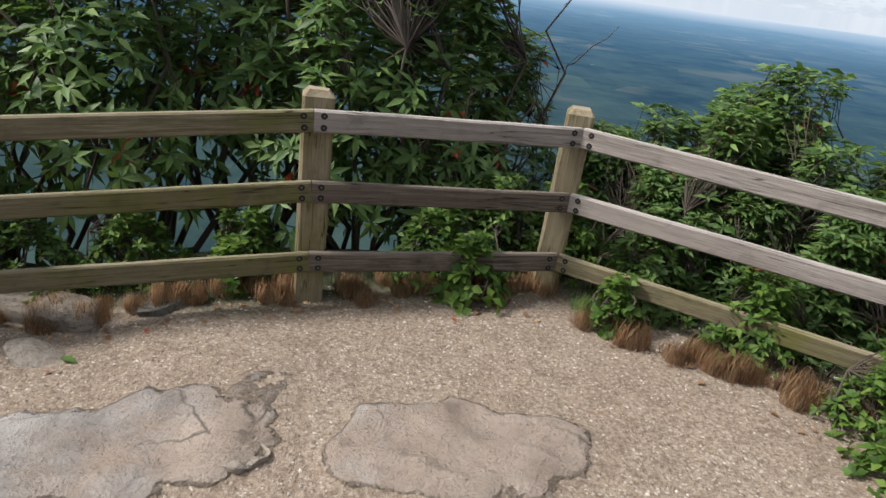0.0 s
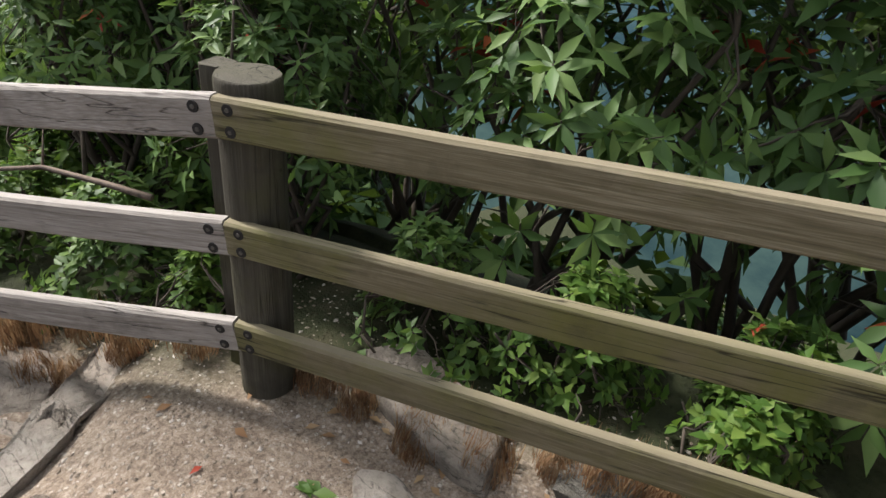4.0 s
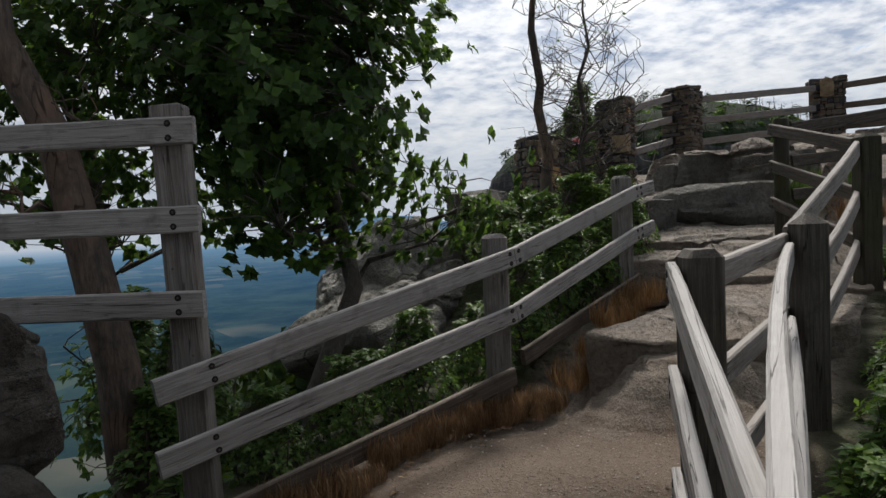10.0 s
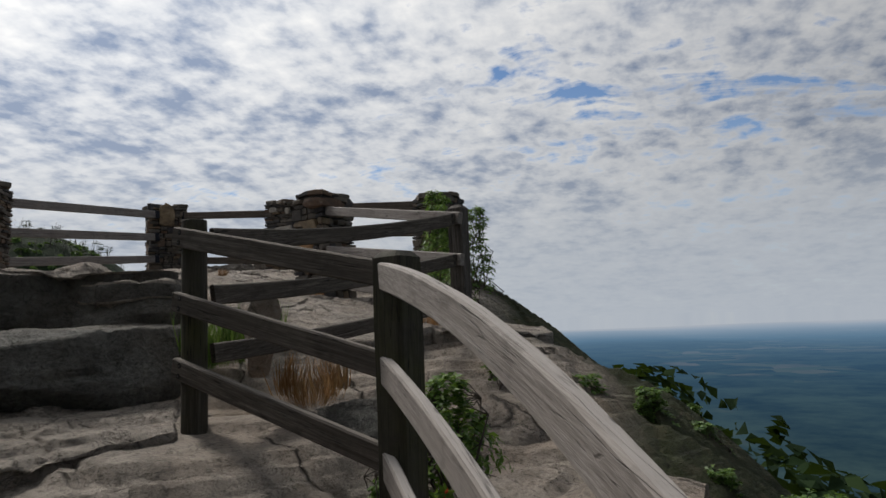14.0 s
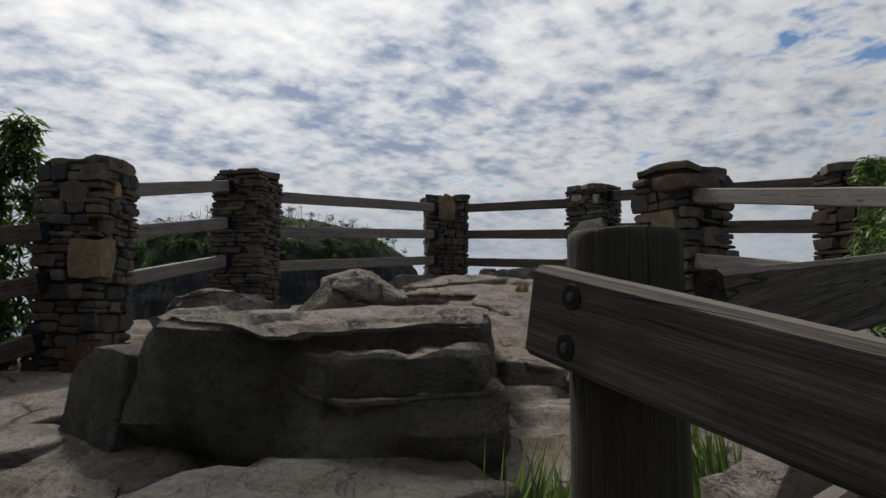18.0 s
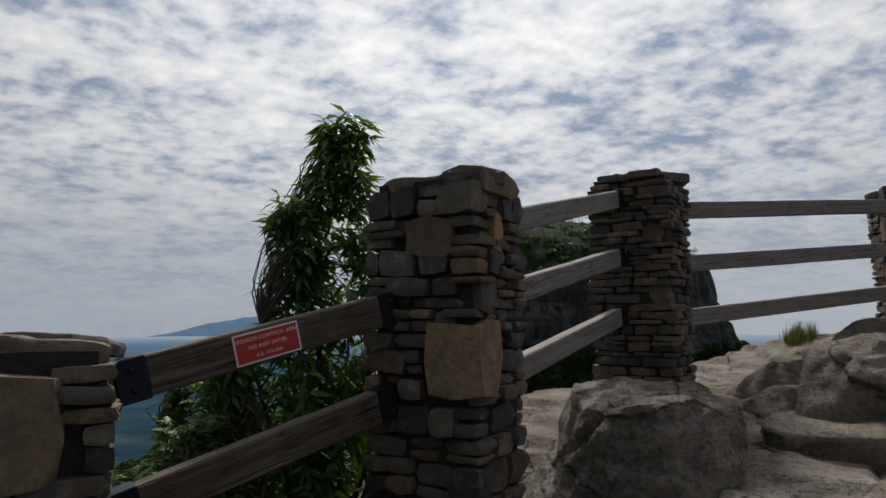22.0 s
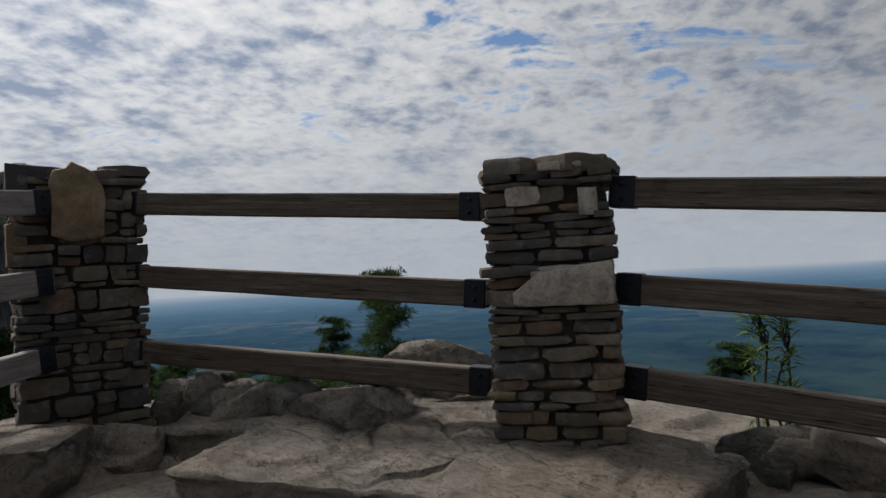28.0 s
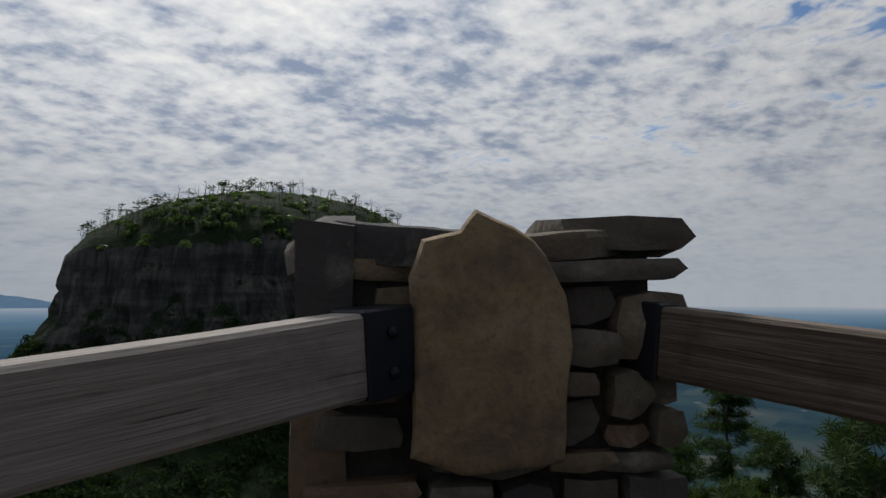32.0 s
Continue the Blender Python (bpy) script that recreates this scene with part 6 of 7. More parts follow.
# by the pillars
row(TALL, [(-17.97, -.02, 4.06, .95), (-17.80, -.24, 3.55, .85), (-17.45, -.42, 2.75, .7)], "long-leaved sapling behind the fence rail", "sapling", "shrub", "saplings by the pillar")
row(PEACH, [(-15.0, 6.75, 3.25, .75), (-15.6, 7.2, 3.6, .85), (-14.4, 6.6, 2.7, .65), (-15.1, 7.5, 3.3, .8)], "leafy bush growing beside a stone pillar", group="bushes by the pillar")
row(BROAD, [(-17.25, -.45, 2.45, .8), (-17.75, -.75, 2.6, .9), (-18.1, -.2, 2.5, .8)], "leafy bush behind the fence rail", group="saplings by the pillar")
row(WEED, [(-19.03, 7.43, 3.37, .9), (-18.90, 7.46, 3.33, .8)], "tall feathery green weed beyond the rails", "weed", "plant")
row(BRIGHT, [(-16.8, -1.0, 2.15, .9), (-17.2, -1.0, 2.25, .9), (-16.95, -.6, 2.1, .7)], "bright bush below the fence rail", group="saplings by the pillar")


def tuft_mesh(seed, n, height, spread, mat, lean=.5):
    r = np.random.RandomState(seed)
    lv = Leaves(seed)
    for i in range(n):
        a = r.uniform(0, 6.28)
        rad = spread * math.sqrt(r.uniform(0, 1))
        d = np.array((math.cos(a) * lean * r.uniform(.2, 1.2), math.sin(a) * lean * r.uniform(.2, 1.2), 1.0)) + r.normal(0, .12, 3)
        d /= np.linalg.norm(d)
        h = height * r.uniform(.45, 1.1)
        lv.add((rad * math.cos(a) * .5, rad * math.sin(a) * .5, -.03), d, np.array((math.cos(a), math.sin(a), .2)), h, .0035 + .0025 * r.rand())
    return lv.mesh("blades", mat, .1, .35)


DRY = [tuft_mesh(300 + i, 260, .24, .2, M_DRY, .6) for i in range(3)]
GREEN = [tuft_mesh(310 + i, 220, .22, .16, M_GRASS, .5) for i in range(2)]
YELLOW = [tuft_mesh(318, 300, .24, .2, M_GRASS_Y, .6)]
ORANGE = [tuft_mesh(320 + i, 330, .42, .36, M_DRY_O, .85) for i in range(2)]


def tufts(kind, spots, label, name="grass_tuft"):
    for i, (x, y, s) in enumerate(spots):
        ob = new(name, kind[i % len(kind)])
        ob.matrix_world = Matrix.Translation((x, y, ground_z(x, y) + .0)) @ Matrix.Rotation(2.1 * i, 4, "Z") @ Matrix.Diagonal((s, s, s, 1))
        tagged(ob, label, "grass", kind="stuff")


rt = random.Random(9)


def band(a, b, n, wide, lo, hi):
    """Spots strewn along a line of the plan."""
    out = []
    for i in range(n):
        u = (i + rt.random()) / n
        out.append((a[0] + (b[0] - a[0]) * u + rt.gauss(0, wide), a[1] + (b[1] - a[1]) * u + rt.gauss(0, wide), rt.uniform(lo, hi)))
    return out


tufts(DRY, band((-2.1, 2.60), (-.55, 3.05), 22, .07, .3, .62), "dry reddish grass under the fence")
tufts(DRY, band((-.45, 3.12), (.75, 3.35), 20, .07, .3, .62), "dry reddish grass under the fence")
tufts(DRY, band((.95, 3.05), (2.35, 2.15), 24, .08, .3, .7), "dry reddish grass under the fence")
tufts(DRY, band((-2.5, 2.42), (-4.9, 1.55), 24, .09, .35, .85), "dry grass at the edge of the path")
tufts(DRY, band((-7.0, -.42), (-9.0, .62), 34, .06, .4, .85), "dry reddish grass along the kick board")
tufts(DRY, band((-5.3, -.15), (-6.6, -.5), 9, .12, .4, .8), "dry reddish grass at the foot of the boulders")
tufts(ORANGE, [(-9.2, .72, .6), (-9.45, .85, .5), (-9.7, 1.0, .65), (-10.2, 1.2, .6), (-9.95, 1.12, .5), (-10.7, 1.35, .55)], "tall orange dry grass beside the steps")
tufts(GREEN, [(-2.55, 1.5, .4), (-3.5, 1.3, .5), (-4.9, .25, 1.4), (-6.4, -.35, 1.5), (.95, 3.12, .7)], "small green tuft of grass")
tufts(GREEN, [(-13.05, 3.0, 2.0), (-12.95, 3.25, 1.7), (-13.25, 3.5, 1.6)], "tall green weed between the rocks")
tufts(ORANGE, [(-11.9, 3.25, .8), (-12.9, 4.9, .5), (-15.2, 5.0, .5), (-15.5, 4.7, .45)], "dry bent grass between the rocks")
tufts(YELLOW, [(-21.95, 3.85, 1.0), (-21.85, 3.72, .8)], "yellow-green tuft of grass on the ledge")
tufts(DRY, [(-18.0, 4.9, .6), (-17.6, 4.75, .5), (-18.1, 7.1, .7), (-17.2, .75, .8), (-16.8, .9, .7), (-17.0, 3.7, .4)], "dry grass in a crack of the ledge")


# ---- loose stones and fallen leaves on the path ----
def pebbles():
    r = np.random.RandomState(17)
    verts, faces = [], []
    octa = np.array([(1, 0, 0), (0, 1, 0), (-1, 0, 0), (0, -1, 0), (0, 0, .8), (0, 0, -.6)])
    tri = [(0, 1, 4), (1, 2, 4), (2, 3, 4), (3, 0, 4), (1, 0, 5), (2, 1, 5), (3, 2, 5), (0, 3, 5)]
    xs = np.concatenate([r.uniform(-3.2, 2.2, 9000), r.uniform(-8.4, -3.2, 5000)])
    ys = np.concatenate([r.uniform(1.1, 3.2, 9000), r.uniform(-.6, 2.0, 5000)])
    zs, out = land(xs, ys)
    for x, y, z, o in zip(xs, ys, zs, out):
        if o > .1 or outcrop(x, y)[0] > .3:
            continue
        size = .0035 + .006 * r.rand() ** 3
        f = (0.05 * nz(x * .9, y * .9) + 0.010 * nz(x * 4, y * 4, 3)) * .6 + outcrop(x, y)[1]
        t = r.uniform(0, 6.28)
        c, s = math.cos(t), math.sin(t)
        k = octa * r.uniform(.7, 1.3, (6, 3)) * size * np.array((1.3, .9, .8))
        base = len(verts)
        for q in k:
            verts.append((x + c * q[0] - s * q[1], y + s * q[0] + c * q[1], z + f + q[2] + size * .2))
        faces += [tuple(base + i for i in t3) for t3 in tri]

    def build(k, bsdf):
        k.L(k.ramp(k.geo.outputs["Random Per Island"], [(0, (.12, .095, .075)), (.5, (.22, .18, .145)), (.85, (.33, .29, .25)), (1, (.46, .42, .38))]), bsdf.inputs["Base Color"])
    tagged(link("pebbles", verts, faces, node_mat("pebble", build, .9, .2)), "loose pale gravel strewn over the path", "gravel", kind="stuff")


pebbles()


def litter(name, spots, mat, size, label, seed):
    r = np.random.RandomState(seed)
    lv = Leaves(seed)
    for x, y in spots:
        a = r.uniform(0, 6.28)
        z = ground_z(x, y) + (0.05 * nz(x * .9, y * .9) + 0.010 * nz(x * 4, y * 4, 3)) * .6 + outcrop(x, y)[1] + .006
        s = size * r.uniform(.6, 1.2)
        lv.add(np.array((x, y, z)), np.array((math.cos(a), math.sin(a), r.uniform(0, .25))), np.array((r.normal(0, .2), r.normal(0, .2), 1)), s, s * .5)
    tagged(link_mesh(name, lv.mesh(name, mat)), label, "fallen leaves", kind="stuff")


rl = random.Random(44)
litter("fallen_leaves", [(x, y) for x, y, s in band((-2.1, 2.45), (-.5, 2.95), 40, .10, 1, 1) + band((-.5, 3.0), (.8, 3.2), 34, .08, 1, 1) + band((.9, 2.95), (2.3, 2.1), 40, .10, 1, 1)
                         + band((-2.5, 2.3), (-4.9, 1.45), 40, .12, 1, 1) + band((-7.0, -.3), (-9.0, .75), 60, .10, 1, 1)], M_DRY, .05, "dry brown leaves along the edge of the path", 61)
litter("red_leaves", [(-2.45, 1.72), (-2.48, 1.68), (-2.72, 2.34), (-1.75, 1.9), (-1.7, 1.86), (-1.5, 2.3), (-2.1, 2.2), (-3.2, 1.35), (-3.4, 1.3), (.2, 2.95), (-1.2, 2.6), (-2.62, 1.6), (-8.2, .2)], M_LEAF_R, .055, "small red leaves fallen on the path", 62)
litter("leaf_sprig", [(-1.80, 2.35), (-1.79, 2.36), (-1.81, 2.34), (-1.80, 2.33), (-1.5, 2.42)], M_LEAF_M, .085, "fallen sprig of green leaves on the gravel", 63)


def fallen_branch():
    ob = thing("fallen_branch", (-3.2, 2.5, .2), "pale bare branch caught in the shrubs behind the fence", "branch")
    inv = ob.matrix_world.inverted()
    tw = Wood()
    tw.limb([inv @ Vector(p) for p in BRANCH], .006, .013, 6)
    link_mesh("branch", tw.mesh("branch", M_SNAG), ob)
    tw = Wood()
    tw.limb([inv @ Vector(p) for p in (BRANCH[2], (BRANCH[2][0] - .02, BRANCH[2][1] + .05, BRANCH[2][2] + .16))], .005, .002, 5)
    link_mesh("twig", tw.mesh("twig", M_SNAG), ob)


BRANCH = [(-4.33, 1.94, 0.7), (-3.76, 2.19, 0.74), (-3.31, 2.42, 0.86), (-3.04, 2.51, 0.87), (-2.84, 2.56, 0.88)]
fallen_branch()

# ---- trees ----
def tree_meshes(seed, height, trunk, crown_r, crown_low, tips, leaf, count, mat, lean=(0, 0), bark=None):
    rnd = random.Random(seed)
    tw, lv = Wood(), Leaves(seed)
    top = Vector((lean[0], lean[1], height))
    spine = crooked((0, 0, -.5), top, rnd, .07, 8)
    tw.limb(spine, trunk, trunk * .18, 9)
    forks = []
    for i in range(22):
        u = rnd.uniform(.25, .97)
        k = u * 8
        base = spine[int(k)].lerp(spine[min(8, int(k) + 1)], k % 1)
        a = rnd.uniform(0, math.tau)
        r = crown_r * rnd.uniform(.45, .75) * (1.05 - .5 * abs(u - .5))
        end = base + Vector((r * math.cos(a), r * math.sin(a), crown_r * rnd.uniform(.05, .5)))
        pts = crooked(base, end, rnd, .18, 6)
        tw.limb(pts, trunk * .38 * (1.1 - u), .012, 6)
        forks += pts[2:]
    mid = Vector((lean[0] * .6, lean[1] * .6, (height + crown_low) / 2))
    for i in range(tips):
        if i % 5 < 2:
            f = rnd.choice(forks)
            tip = f + Vector((rnd.gauss(0, 1), rnd.gauss(0, 1), rnd.gauss(0, .8))) * crown_r * .15
        else:
            d = Vector((rnd.gauss(0, 1), rnd.gauss(0, 1), rnd.gauss(0, 1))).normalized()
            lump = .82 + .5 * noise.noise(d * 2.1 + Vector((seed, 0, 0))) + .25 * noise.noise(d * 5 + Vector((seed, 3, 0)))
            d *= lump * rnd.uniform(.2, 1.0) ** .5
            tip = mid + Vector((d.x * crown_r, d.y * crown_r, d.z * (height - crown_low) * .55))
            f = min(forks, key=lambda q: (q - tip).length_squared)
        if tip.z < crown_low:
            tip.z = crown_low + rnd.random() ** 2 * 1.3
        if i % 3 == 0:
            tw.limb(crooked(f, tip, rnd, .2, 3), .008, .003, 4)
        lv.whorl(tip, (tip - spine[4]).normalized() + Vector((0, 0, .4)), max(4, int(count * rnd.uniform(.6, 1.4))), leaf[0], leaf[1], 1.0, .45)
    return tw.mesh("trunk", bark or M_BARK), lv.mesh("crown", mat)


MAPLE = tree_meshes(401, 6.6, .13, 2.1, 2.1, 1800, (.105, .075), 10, M_LEAF_D, (-.35, -.75))
MAPLE3 = tree_meshes(403, 6.9, .105, 1.95, 1.55, 5200, (.10, .078), 9, M_LEAF_D, (-.1, -.35))
for m, at, rz, s, lab in ((MAPLE3, (-9.38, -1.66, -.5), 0, 1.0, "broad-leaved tree with dark foliage and a grey trunk"), (MAPLE, (-10.0, -3.9, -.8), 70, .95, "leafy broad-leaved tree with a grey branching trunk"), 
                         (MAPLE, (-5.4, -6.4, -1.2), 120, .9, "leafy tree behind the boulders")):
    plant("tree", m, at, rz, s, lab, "tree", "trees beyond the fence", ("trunk", "crown"))


def bare_tree(name, at, height, r0, seed, label, mat, limbs, lean=(0, 0), spread=.8, top_r=.2, leaves=0, bend=.05):
    rnd = random.Random(seed)
    ob = thing(name, at, label, "dead tree" if not leaves else "tree")
    tw = Wood()
    spine = crooked((0, 0, -.5), (lean[0], lean[1], height), rnd, bend, 9)
    tw.limb(spine, r0, r0 * top_r, 9)
    lv = Leaves(seed)
    for i in range(limbs):
        u = rnd.uniform(.25, .97)
        k = u * 9
        base = spine[int(k)].lerp(spine[min(9, int(k) + 1)], k % 1)
        a = rnd.uniform(0, math.tau)
        L = spread * rnd.uniform(.5, 1.1)
        end = base + Vector((math.cos(a) * L * .65, math.sin(a) * L * .65, L * rnd.uniform(.2, .95)))
        pts = crooked(base, end, rnd, .2, 5)
        br = Wood()
        br.limb(pts, r0 * .3 * (1.15 - u), .004, 5)
        for j in range(5):
            b = pts[rnd.randint(2, 5)]
            e = b + Vector((rnd.gauss(0, .2), rnd.gauss(0, .2), rnd.uniform(.02, .35))) * spread
            br.limb(crooked(b, e, rnd, .2, 3), .006, .002, 4)
            if leaves and rnd.random() < leaves:
                lv.whorl(e, (0, 0, 1), 3, .06, .035, 1, .8)
        link_mesh("branch", br.mesh("branch", mat), ob)
    link_mesh("trunk", tw.mesh("trunk", mat), ob)
    if lv.p:
        link_mesh("foliage", lv.mesh("foliage", M_LEAF_L), ob)
    return ob


bare_tree("snag", (-12.55, .02, .9), 3.6, .10, 411, "dead tree trunk with peeling bark and broken limbs", M_SNAG, 5, (-.15, .05), .6, .3)
bare_tree("bare_sapling", (-12.75, .48, .9), 3.4, .055, 412, "nearly leafless sapling with many fine twigs", M_BARK, 60, (.05, .1), 1.25, .15, .10, .02)
bare_tree("leaning_snag", (-7.86, -1.62, -.2), 5.6, .15, 413, "leaning dead trunk with bark peeling from pale wood", M_SNAG, 9, (.95, -.80), 1.1, .35, 0, .03)
bare_tree("dead_branch", (.6, 4.5, .4), 2.5, .016, 414, "dead bare branches above the laurels", M_TWIG, 9, (.4, .1), .8, .2)


def pine_meshes(seed, height):
    rnd = random.Random(seed)
    tw, lv = Wood(), Leaves(seed)
    spine = crooked((0, 0, -.5), (.15, .1, height), rnd, .03, 8)
    tw.limb(spine, .02 * height, .012, 7)
    z = height * .2
    while z < height * .99:
        u = z / height
        for i in range(rnd.randint(3, 5)):
            a = rnd.uniform(0, math.tau)
            L = (1 - u) ** .7 * height * .36 * rnd.uniform(.35, 1.25) + .12
            end = Vector((math.cos(a) * L, math.sin(a) * L, z + L * rnd.uniform(.05, .45)))
            pts = crooked((0, 0, z), end, rnd, .12, 5)
            tw.limb(pts, .012, .004, 4)
            for p in pts[2:]:
                for _ in range(6):
                    q = p + Vector((rnd.gauss(0, .10), rnd.gauss(0, .10), rnd.uniform(-.02, .13)))
                    ax = (q - Vector((0, 0, z))).normalized() + Vector((0, 0, .7))
                    lv.whorl(q, ax, 14, .17, .020, .9, 0)
        z += height * rnd.uniform(.045, .075)
    return tw.mesh("trunk", M_BARK), lv.mesh("needles", M_NEEDLE)


PINES = [pine_meshes(421, 5.0), pine_meshes(422, 5.0)]
for i, (x, y, top, s) in enumerate(((-27.32, 11.63, 3.71, 0.95), (-33.66, 14.85, 2.46, 0.85), (-37.49, 11.95, 1.34, 1.20), (-35.08, 12.44, 1.09, 1.10), (-32.70, 12.65, 1.38, 1.10),
                                (-31.62, 14.25, 1.63, 1.10), (-29.12, 14.11, 1.69, 1.00), (-29.03, 18.19, 1.46, 1.20), (-27.41, 14.37, 1.35, 1.00), (-26.71, 16.16, 1.24, 1.00),
                                (-28.93, 11.14, 1.59, 0.90), (-30.82, 9.74, 1.46, 1.00), (-29.31, 17.88, 1.12, 1.10), (-37.72, 14.34, 0.76, 1.10), (-26.21, 11.37, 1.82, 0.80), (-20.9, 11.6, 2.6, .45))):
    plant("pine", PINES[i % 2], (x, y, top - 5 * s), 77 * i, s, "green pine on the slope below the terrace", "tree", "pines below the terrace", ("trunk", "needles"))


def forest(name, spots, label, mat, seed, n=260, leaf=(.5, .38)):
    """Tree crowns on the slopes, too many and too far down to tell apart."""
    r = np.random.RandomState(seed)
    lv = Leaves(seed)
    for x, y, z, rad in spots:
        for i in range(n):
            d = r.normal(0, 1, 3)
            d /= np.linalg.norm(d)
            d[2] = abs(d[2]) * .9
            bump = .8 + .35 * noise.noise((d[0] * 2 + x, d[1] * 2 + y, d[2] * 2))
            p = np.array((x, y, z)) + d * rad * bump * np.array((1, 1, .85))
            t = np.cross(d, r.normal(0, 1, 3))
            t /= np.linalg.norm(t)
            lv.add(p, t, d + r.normal(0, .4, 3), leaf[0] * r.uniform(.6, 1.2), leaf[1] * r.uniform(.6, 1.2))
    ob = new(name, lv.mesh(name, mat))
    return tagged(ob, label, "forest", kind="stuff")


def slope_spots(seed, n, lo, hi, skip):
    r = random.Random(seed)
    out = []
    while len(out) < n:
        a = r.uniform(0, math.tau)
        cx, cy = r.choice(SPINE[1:])
        d = lo + (hi - lo) * r.random() ** 1.6
        x, y = cx + d * math.cos(a), cy + d * math.sin(a)
        z, o = land(np.array([x]), np.array([y]))
        if o[0] < lo or skip(x, y):
            continue
        rad = 1.0 + d * .035
        out.append((x, y, float(z[0]) - .2 * rad, rad * r.uniform(.8, 1.3)))
    return out


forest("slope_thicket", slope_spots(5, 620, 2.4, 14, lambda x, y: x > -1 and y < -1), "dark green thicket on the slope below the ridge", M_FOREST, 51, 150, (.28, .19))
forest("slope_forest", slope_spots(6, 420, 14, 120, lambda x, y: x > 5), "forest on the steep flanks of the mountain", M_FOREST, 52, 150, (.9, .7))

# ---- the knob across the saddle, and far hills ----
def knob_mat():
    def build(k, bsdf):
        v = k.mapped((1, 1, 1), world=True)
        streak = k.noise(k.mapped((.22, .22, .05), world=True), 1.0, 7, .68, .6)
        beds = k.noise(k.mapped((.03, .03, .35), world=True), 1.0, 5, .6)
        m = k.math("ADD", k.math("MULTIPLY", streak, .65), k.math("MULTIPLY", beds, .35))
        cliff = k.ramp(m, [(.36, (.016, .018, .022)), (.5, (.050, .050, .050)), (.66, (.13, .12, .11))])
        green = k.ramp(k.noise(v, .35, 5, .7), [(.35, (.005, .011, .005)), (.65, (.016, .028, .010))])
        sep = k.N("ShaderNodeSeparateXYZ")
        k.L(k.geo.outputs["Normal"], sep.inputs[0])
        soft = k.math("ADD", sep.outputs[2], k.math("MULTIPLY", k.math("SUBTRACT", k.noise(v, .12, 5, .65), .5), 1.3))
        k.L(k.mix(k.ramp(soft, [(.40, 0.0), (.55, 1.0)]), cliff, green), bsdf.inputs["Base Color"])
        k.bump(m, .8, 3.0, bsdf)
    return node_mat("knob", build, .95, .1)


KNOB_PROF = [(0.0, 54.5), (20.3, 53), (40.7, 49), (58.8, 43), (68, 38.5), (78, 31), (84, 24), (87.0, 11), (90.4, -2), (94.9, -14), (104.0, -24), (120, -34), (147, -46), (187, -60), (242, -76), (292, -90)]


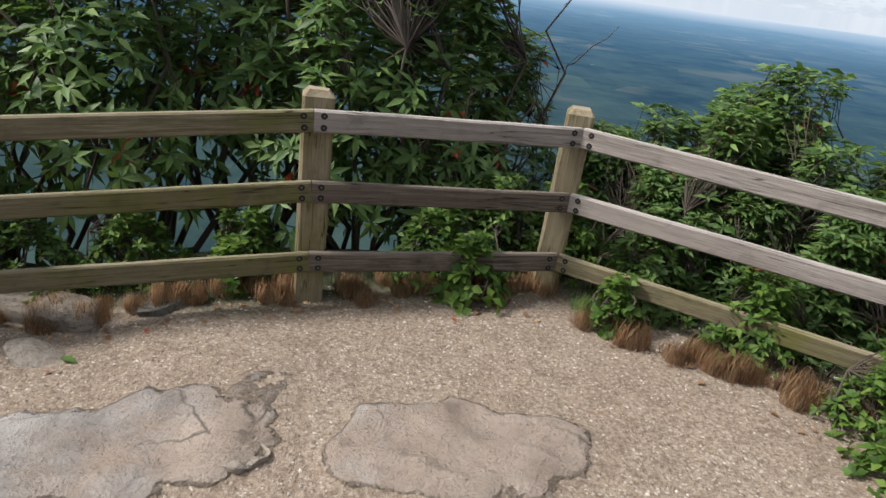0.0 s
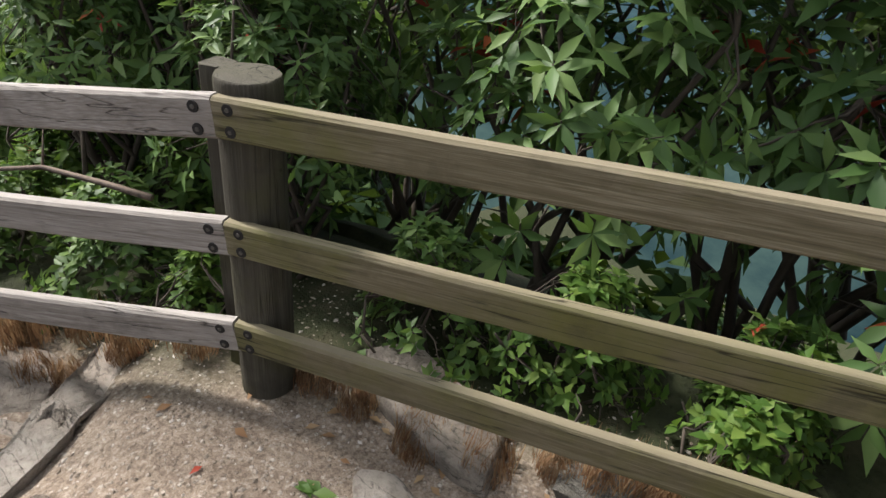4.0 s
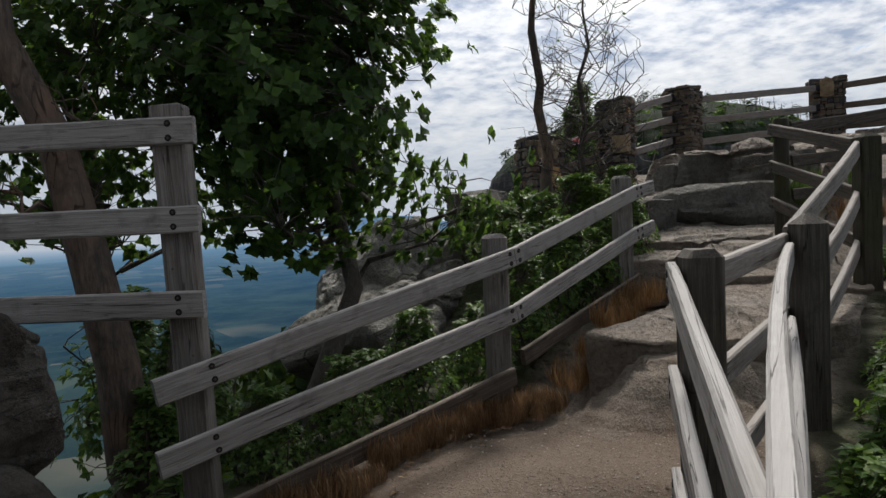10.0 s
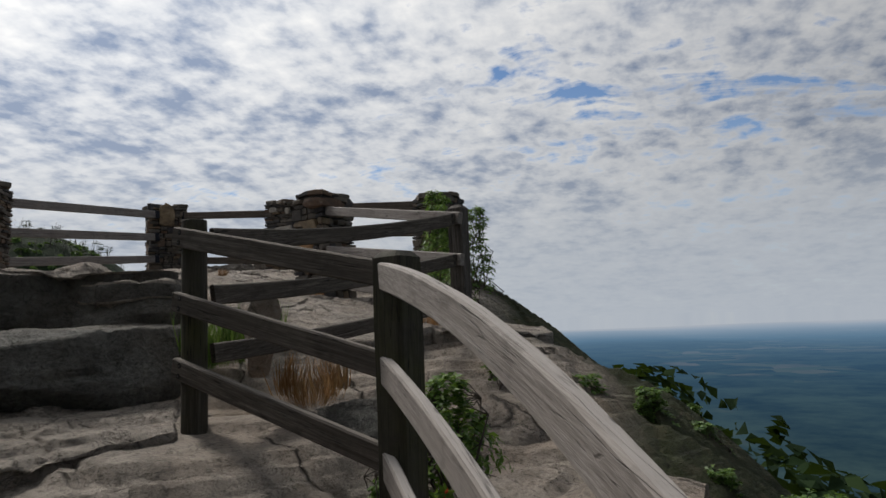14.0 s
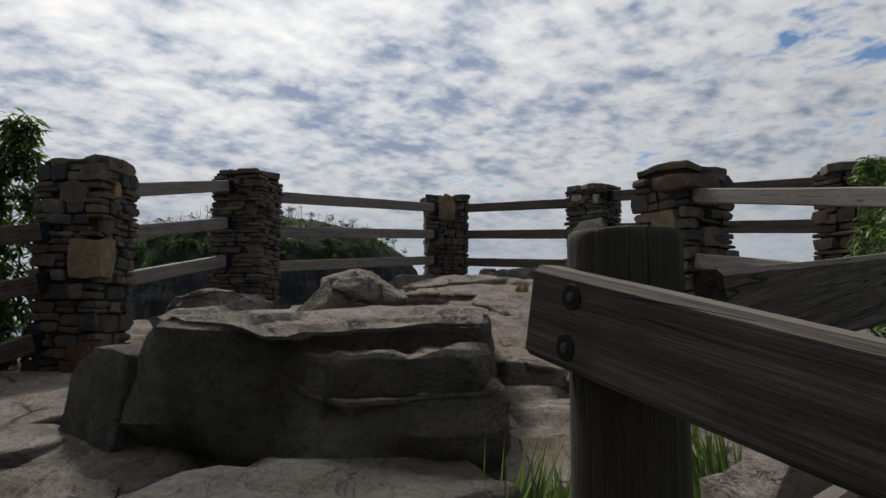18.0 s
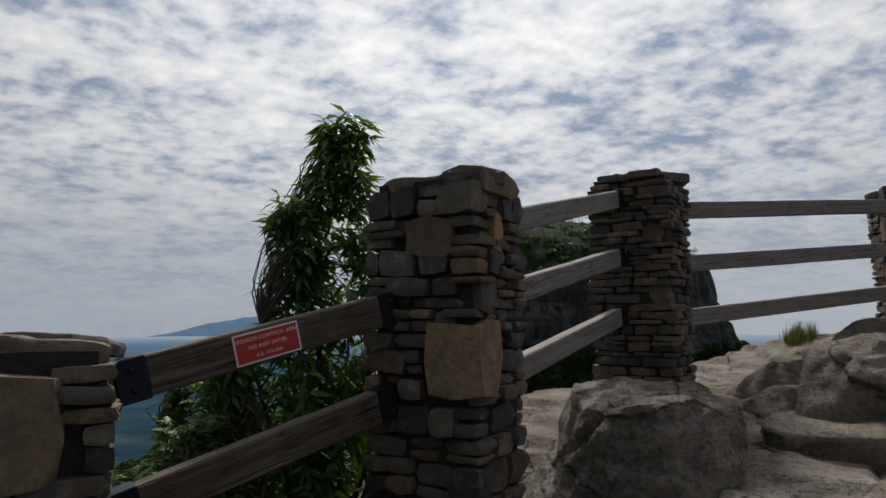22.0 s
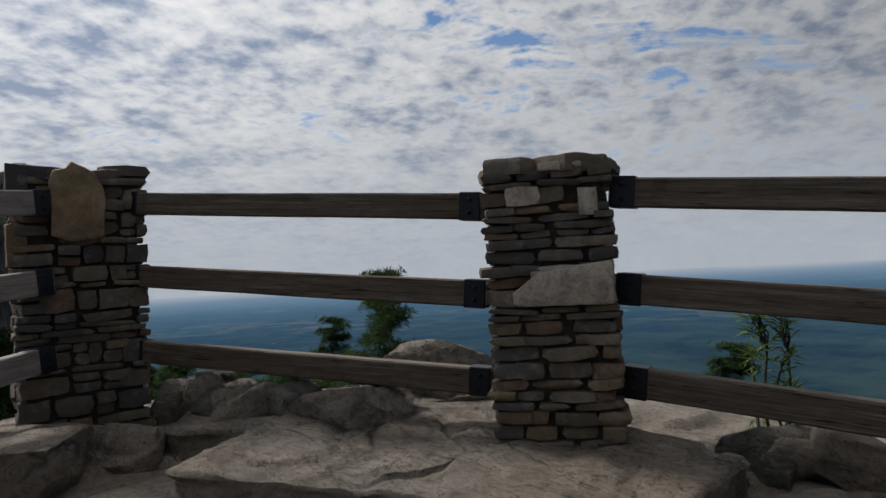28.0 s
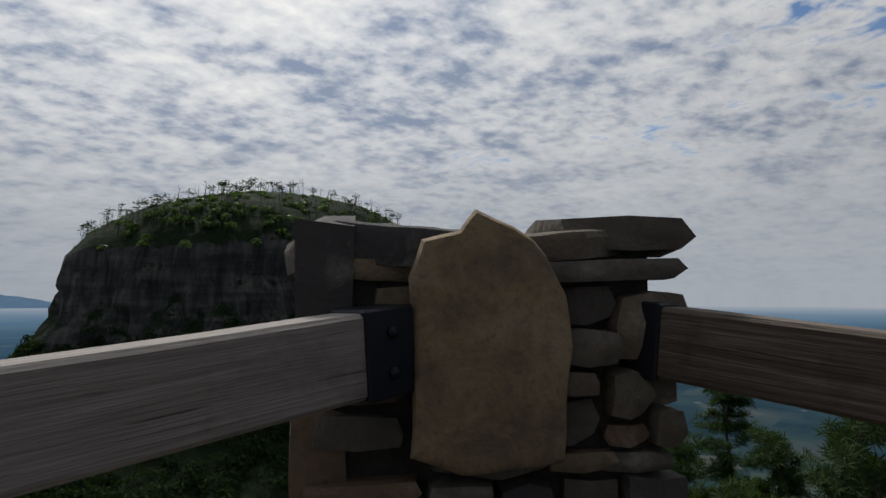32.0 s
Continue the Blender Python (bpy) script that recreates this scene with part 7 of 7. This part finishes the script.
def build_knob():
    cx, cy, n = -369.0, -1.0, 150
    prof = KNOB_PROF
    verts, faces = [], []
    dense = []
    for (r0, z0), (r1, z1) in zip(prof, prof[1:]):
        for i in range(4):
            u = i / 4
            dense.append((r0 + (r1 - r0) * u, z0 + (z1 - z0) * u))
    for r, z in dense:
        for a in range(n):
            t = a * math.tau / n
            c, s = math.cos(t), math.sin(t)
            cliff = max(0, 1 - abs(z - 0) / 28)
            k = 1 + .07 * nz(c * 1.7, s * 1.7, z * .01) + .06 * cliff * nz(c * 7, s * 7, z * .03) + .04 * cliff * nz(c * 20, s * 20, z * .06) + .03 * cliff * (noise.cell((c * 14, s * 14, z * .12)) - .5)
            zz = z + 1.6 * nz(c * r * .06, s * r * .06, 3) + .05 * min(r, 85) * s - .36 * max(0, s) * max(0, r - 96)
            verts.append((cx + r * k * c, cy + r * k * s, zz))
    for i in range(len(dense) - 1):
        for a in range(n):
            b = (a + 1) % n
            faces.append((i * n + a, (i + 1) * n + a, (i + 1) * n + b, i * n + b))
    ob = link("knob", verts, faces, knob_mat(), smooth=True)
    tagged(ob, "great rounded rock knob with sheer dark cliffs and a green top", "mountain", kind="structure")
    # trees along its crest and foot
    rnd = random.Random(77)
    tw, lv, low = Wood(), Leaves(71), []
    for i in range(230):
        a = rnd.uniform(-1.75, 1.75)
        r = rnd.uniform(8, 80) if i % 3 else rnd.uniform(60, 81)
        c, s = math.cos(a), math.sin(a)
        z = np.interp(r, [p[0] for p in prof[:8]], [p[1] for p in prof[:8]]) + .05 * r * s
        x, y = cx + r * c, cy + r * s
        h = rnd.uniform(3.5, 8.5)
        tw.limb(crooked((x, y, z - 1), (x + rnd.uniform(-.6, .6), y + rnd.uniform(-.6, .6), z + h), rnd, .06, 4), .16, .05, 4)
        for j in range(2):
            q = Vector((x, y, z + h * rnd.uniform(.5, .9)))
            tw.limb(crooked(q, q + Vector((rnd.gauss(0, 1), rnd.gauss(0, 1), rnd.uniform(.4, 1.4))), rnd, .1, 3), .07, .03, 4)
        if rnd.random() < .6:
            for j in range(14):
                lv.add(np.array((x, y, z + h * .8)) + np.array([rnd.gauss(0, .8), rnd.gauss(0, .8), rnd.gauss(0, .6)]), np.array((rnd.gauss(0, 1), rnd.gauss(0, 1), .2)), np.array((rnd.gauss(0, .5), rnd.gauss(0, .5), 1)), 1.1, .8)
    tagged(link_mesh("crest_trunks", tw.mesh("crest_trunks", M_BARK)), "bare and burnt trunks along the crest of the knob", "trees", kind="stuff")
    tagged(link_mesh("crest_foliage", lv.mesh("crest_foliage", M_FOREST)), "sparse crowns along the crest of the knob", "trees", kind="stuff")
    spots, scrub = [], []
    foot = [i for i, (r, z) in enumerate(dense) if 93 < r < 250]
    while len(spots) < 2300:
        i, a = rnd.choice(foot), rnd.uniform(-1.9, 1.9)
        p, q = (Vector(verts[i * n + int(a * n / math.tau) % n]), Vector(verts[(i + 1) * n + int(a * n / math.tau + 1) % n]))
        w = p.lerp(q, rnd.random())
        w += Vector((-math.sin(a), math.cos(a), 0)) * rnd.uniform(-3, 3)
        spots.append((w.x, w.y, w.z - .8, rnd.uniform(2.6, 5.2)))
    for i in range(420):
        a = rnd.uniform(-1.8, 1.8)
        r = rnd.uniform(0, 78) if i % 4 else rnd.uniform(60, 84)
        z = np.interp(r, [p[0] for p in prof[:8]], [p[1] for p in prof[:8]]) + .05 * r * math.sin(a)
        scrub.append((cx + r * math.cos(a), cy + r * math.sin(a), z - 1.0, rnd.uniform(1.4, 2.6)))
    forest("knob_scrub", scrub, "green scrub on the top and ledges of the knob", M_LEAF_D, 73, 46, (1.6, 1.1))
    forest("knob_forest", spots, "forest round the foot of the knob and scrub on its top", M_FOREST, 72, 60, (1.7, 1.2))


build_knob()


def far_ridge(name, az, dist, width, high, col, seed, label):
    """A blue ridge at the edge of sight."""
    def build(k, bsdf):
        # flat blue emission painted for the haze in front of the ridge
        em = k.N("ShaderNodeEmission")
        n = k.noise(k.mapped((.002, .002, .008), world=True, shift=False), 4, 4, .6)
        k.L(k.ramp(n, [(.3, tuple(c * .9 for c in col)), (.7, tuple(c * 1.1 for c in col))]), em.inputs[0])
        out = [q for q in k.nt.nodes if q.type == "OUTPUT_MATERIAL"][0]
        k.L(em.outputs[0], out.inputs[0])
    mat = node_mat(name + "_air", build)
    verts, faces = [], []
    n = 60
    for i in range(n + 1):
        u = i / n
        a = radians(az + (u - .5) * width)
        d = Vector((-math.sin(a), math.cos(a), 0))
        h = math.sin(u * math.pi) ** 1.4 * high * (1 + .25 * nz(u * 6, seed) + .1 * nz(u * 20, seed))
        verts += [d * dist + Vector((0, 0, FLOOR)), d * (dist + 120) + Vector((0, 0, FLOOR + h)), d * (dist + 300) + Vector((0, 0, FLOOR))]
    for i in range(n):
        for j in (0, 1):
            faces.append((3 * i + j, 3 * i + 3 + j, 3 * i + 4 + j, 3 * i + 1 + j))
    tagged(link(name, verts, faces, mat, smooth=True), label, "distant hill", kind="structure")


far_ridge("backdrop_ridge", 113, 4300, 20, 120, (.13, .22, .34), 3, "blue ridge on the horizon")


def saddle_spots(seed, n):
    r = random.Random(seed)
    out = []
    while len(out) < n:
        x, y = -26 - 270 * r.random() ** 1.5, r.uniform(-140, 110)
        if math.hypot(x + 369, y + 1) < 90:
            continue
        z, o = land(np.array([x]), np.array([y]))
        d = math.hypot(x + 20, y - 5)
        rad = 1.3 + d * .014
        kr = math.hypot(x + 369, y + 1)
        kz = np.interp(kr, [p[0] for p in KNOB_PROF], [p[1] for p in KNOB_PROF]) + 4.3 * (y + 1) / kr - .36 * max(0, y + 1) / kr * max(0, kr - 96)
        out.append((x, y, max(float(z[0]), kz) + .05 * rad, rad * r.uniform(.8, 1.35)))
    return out


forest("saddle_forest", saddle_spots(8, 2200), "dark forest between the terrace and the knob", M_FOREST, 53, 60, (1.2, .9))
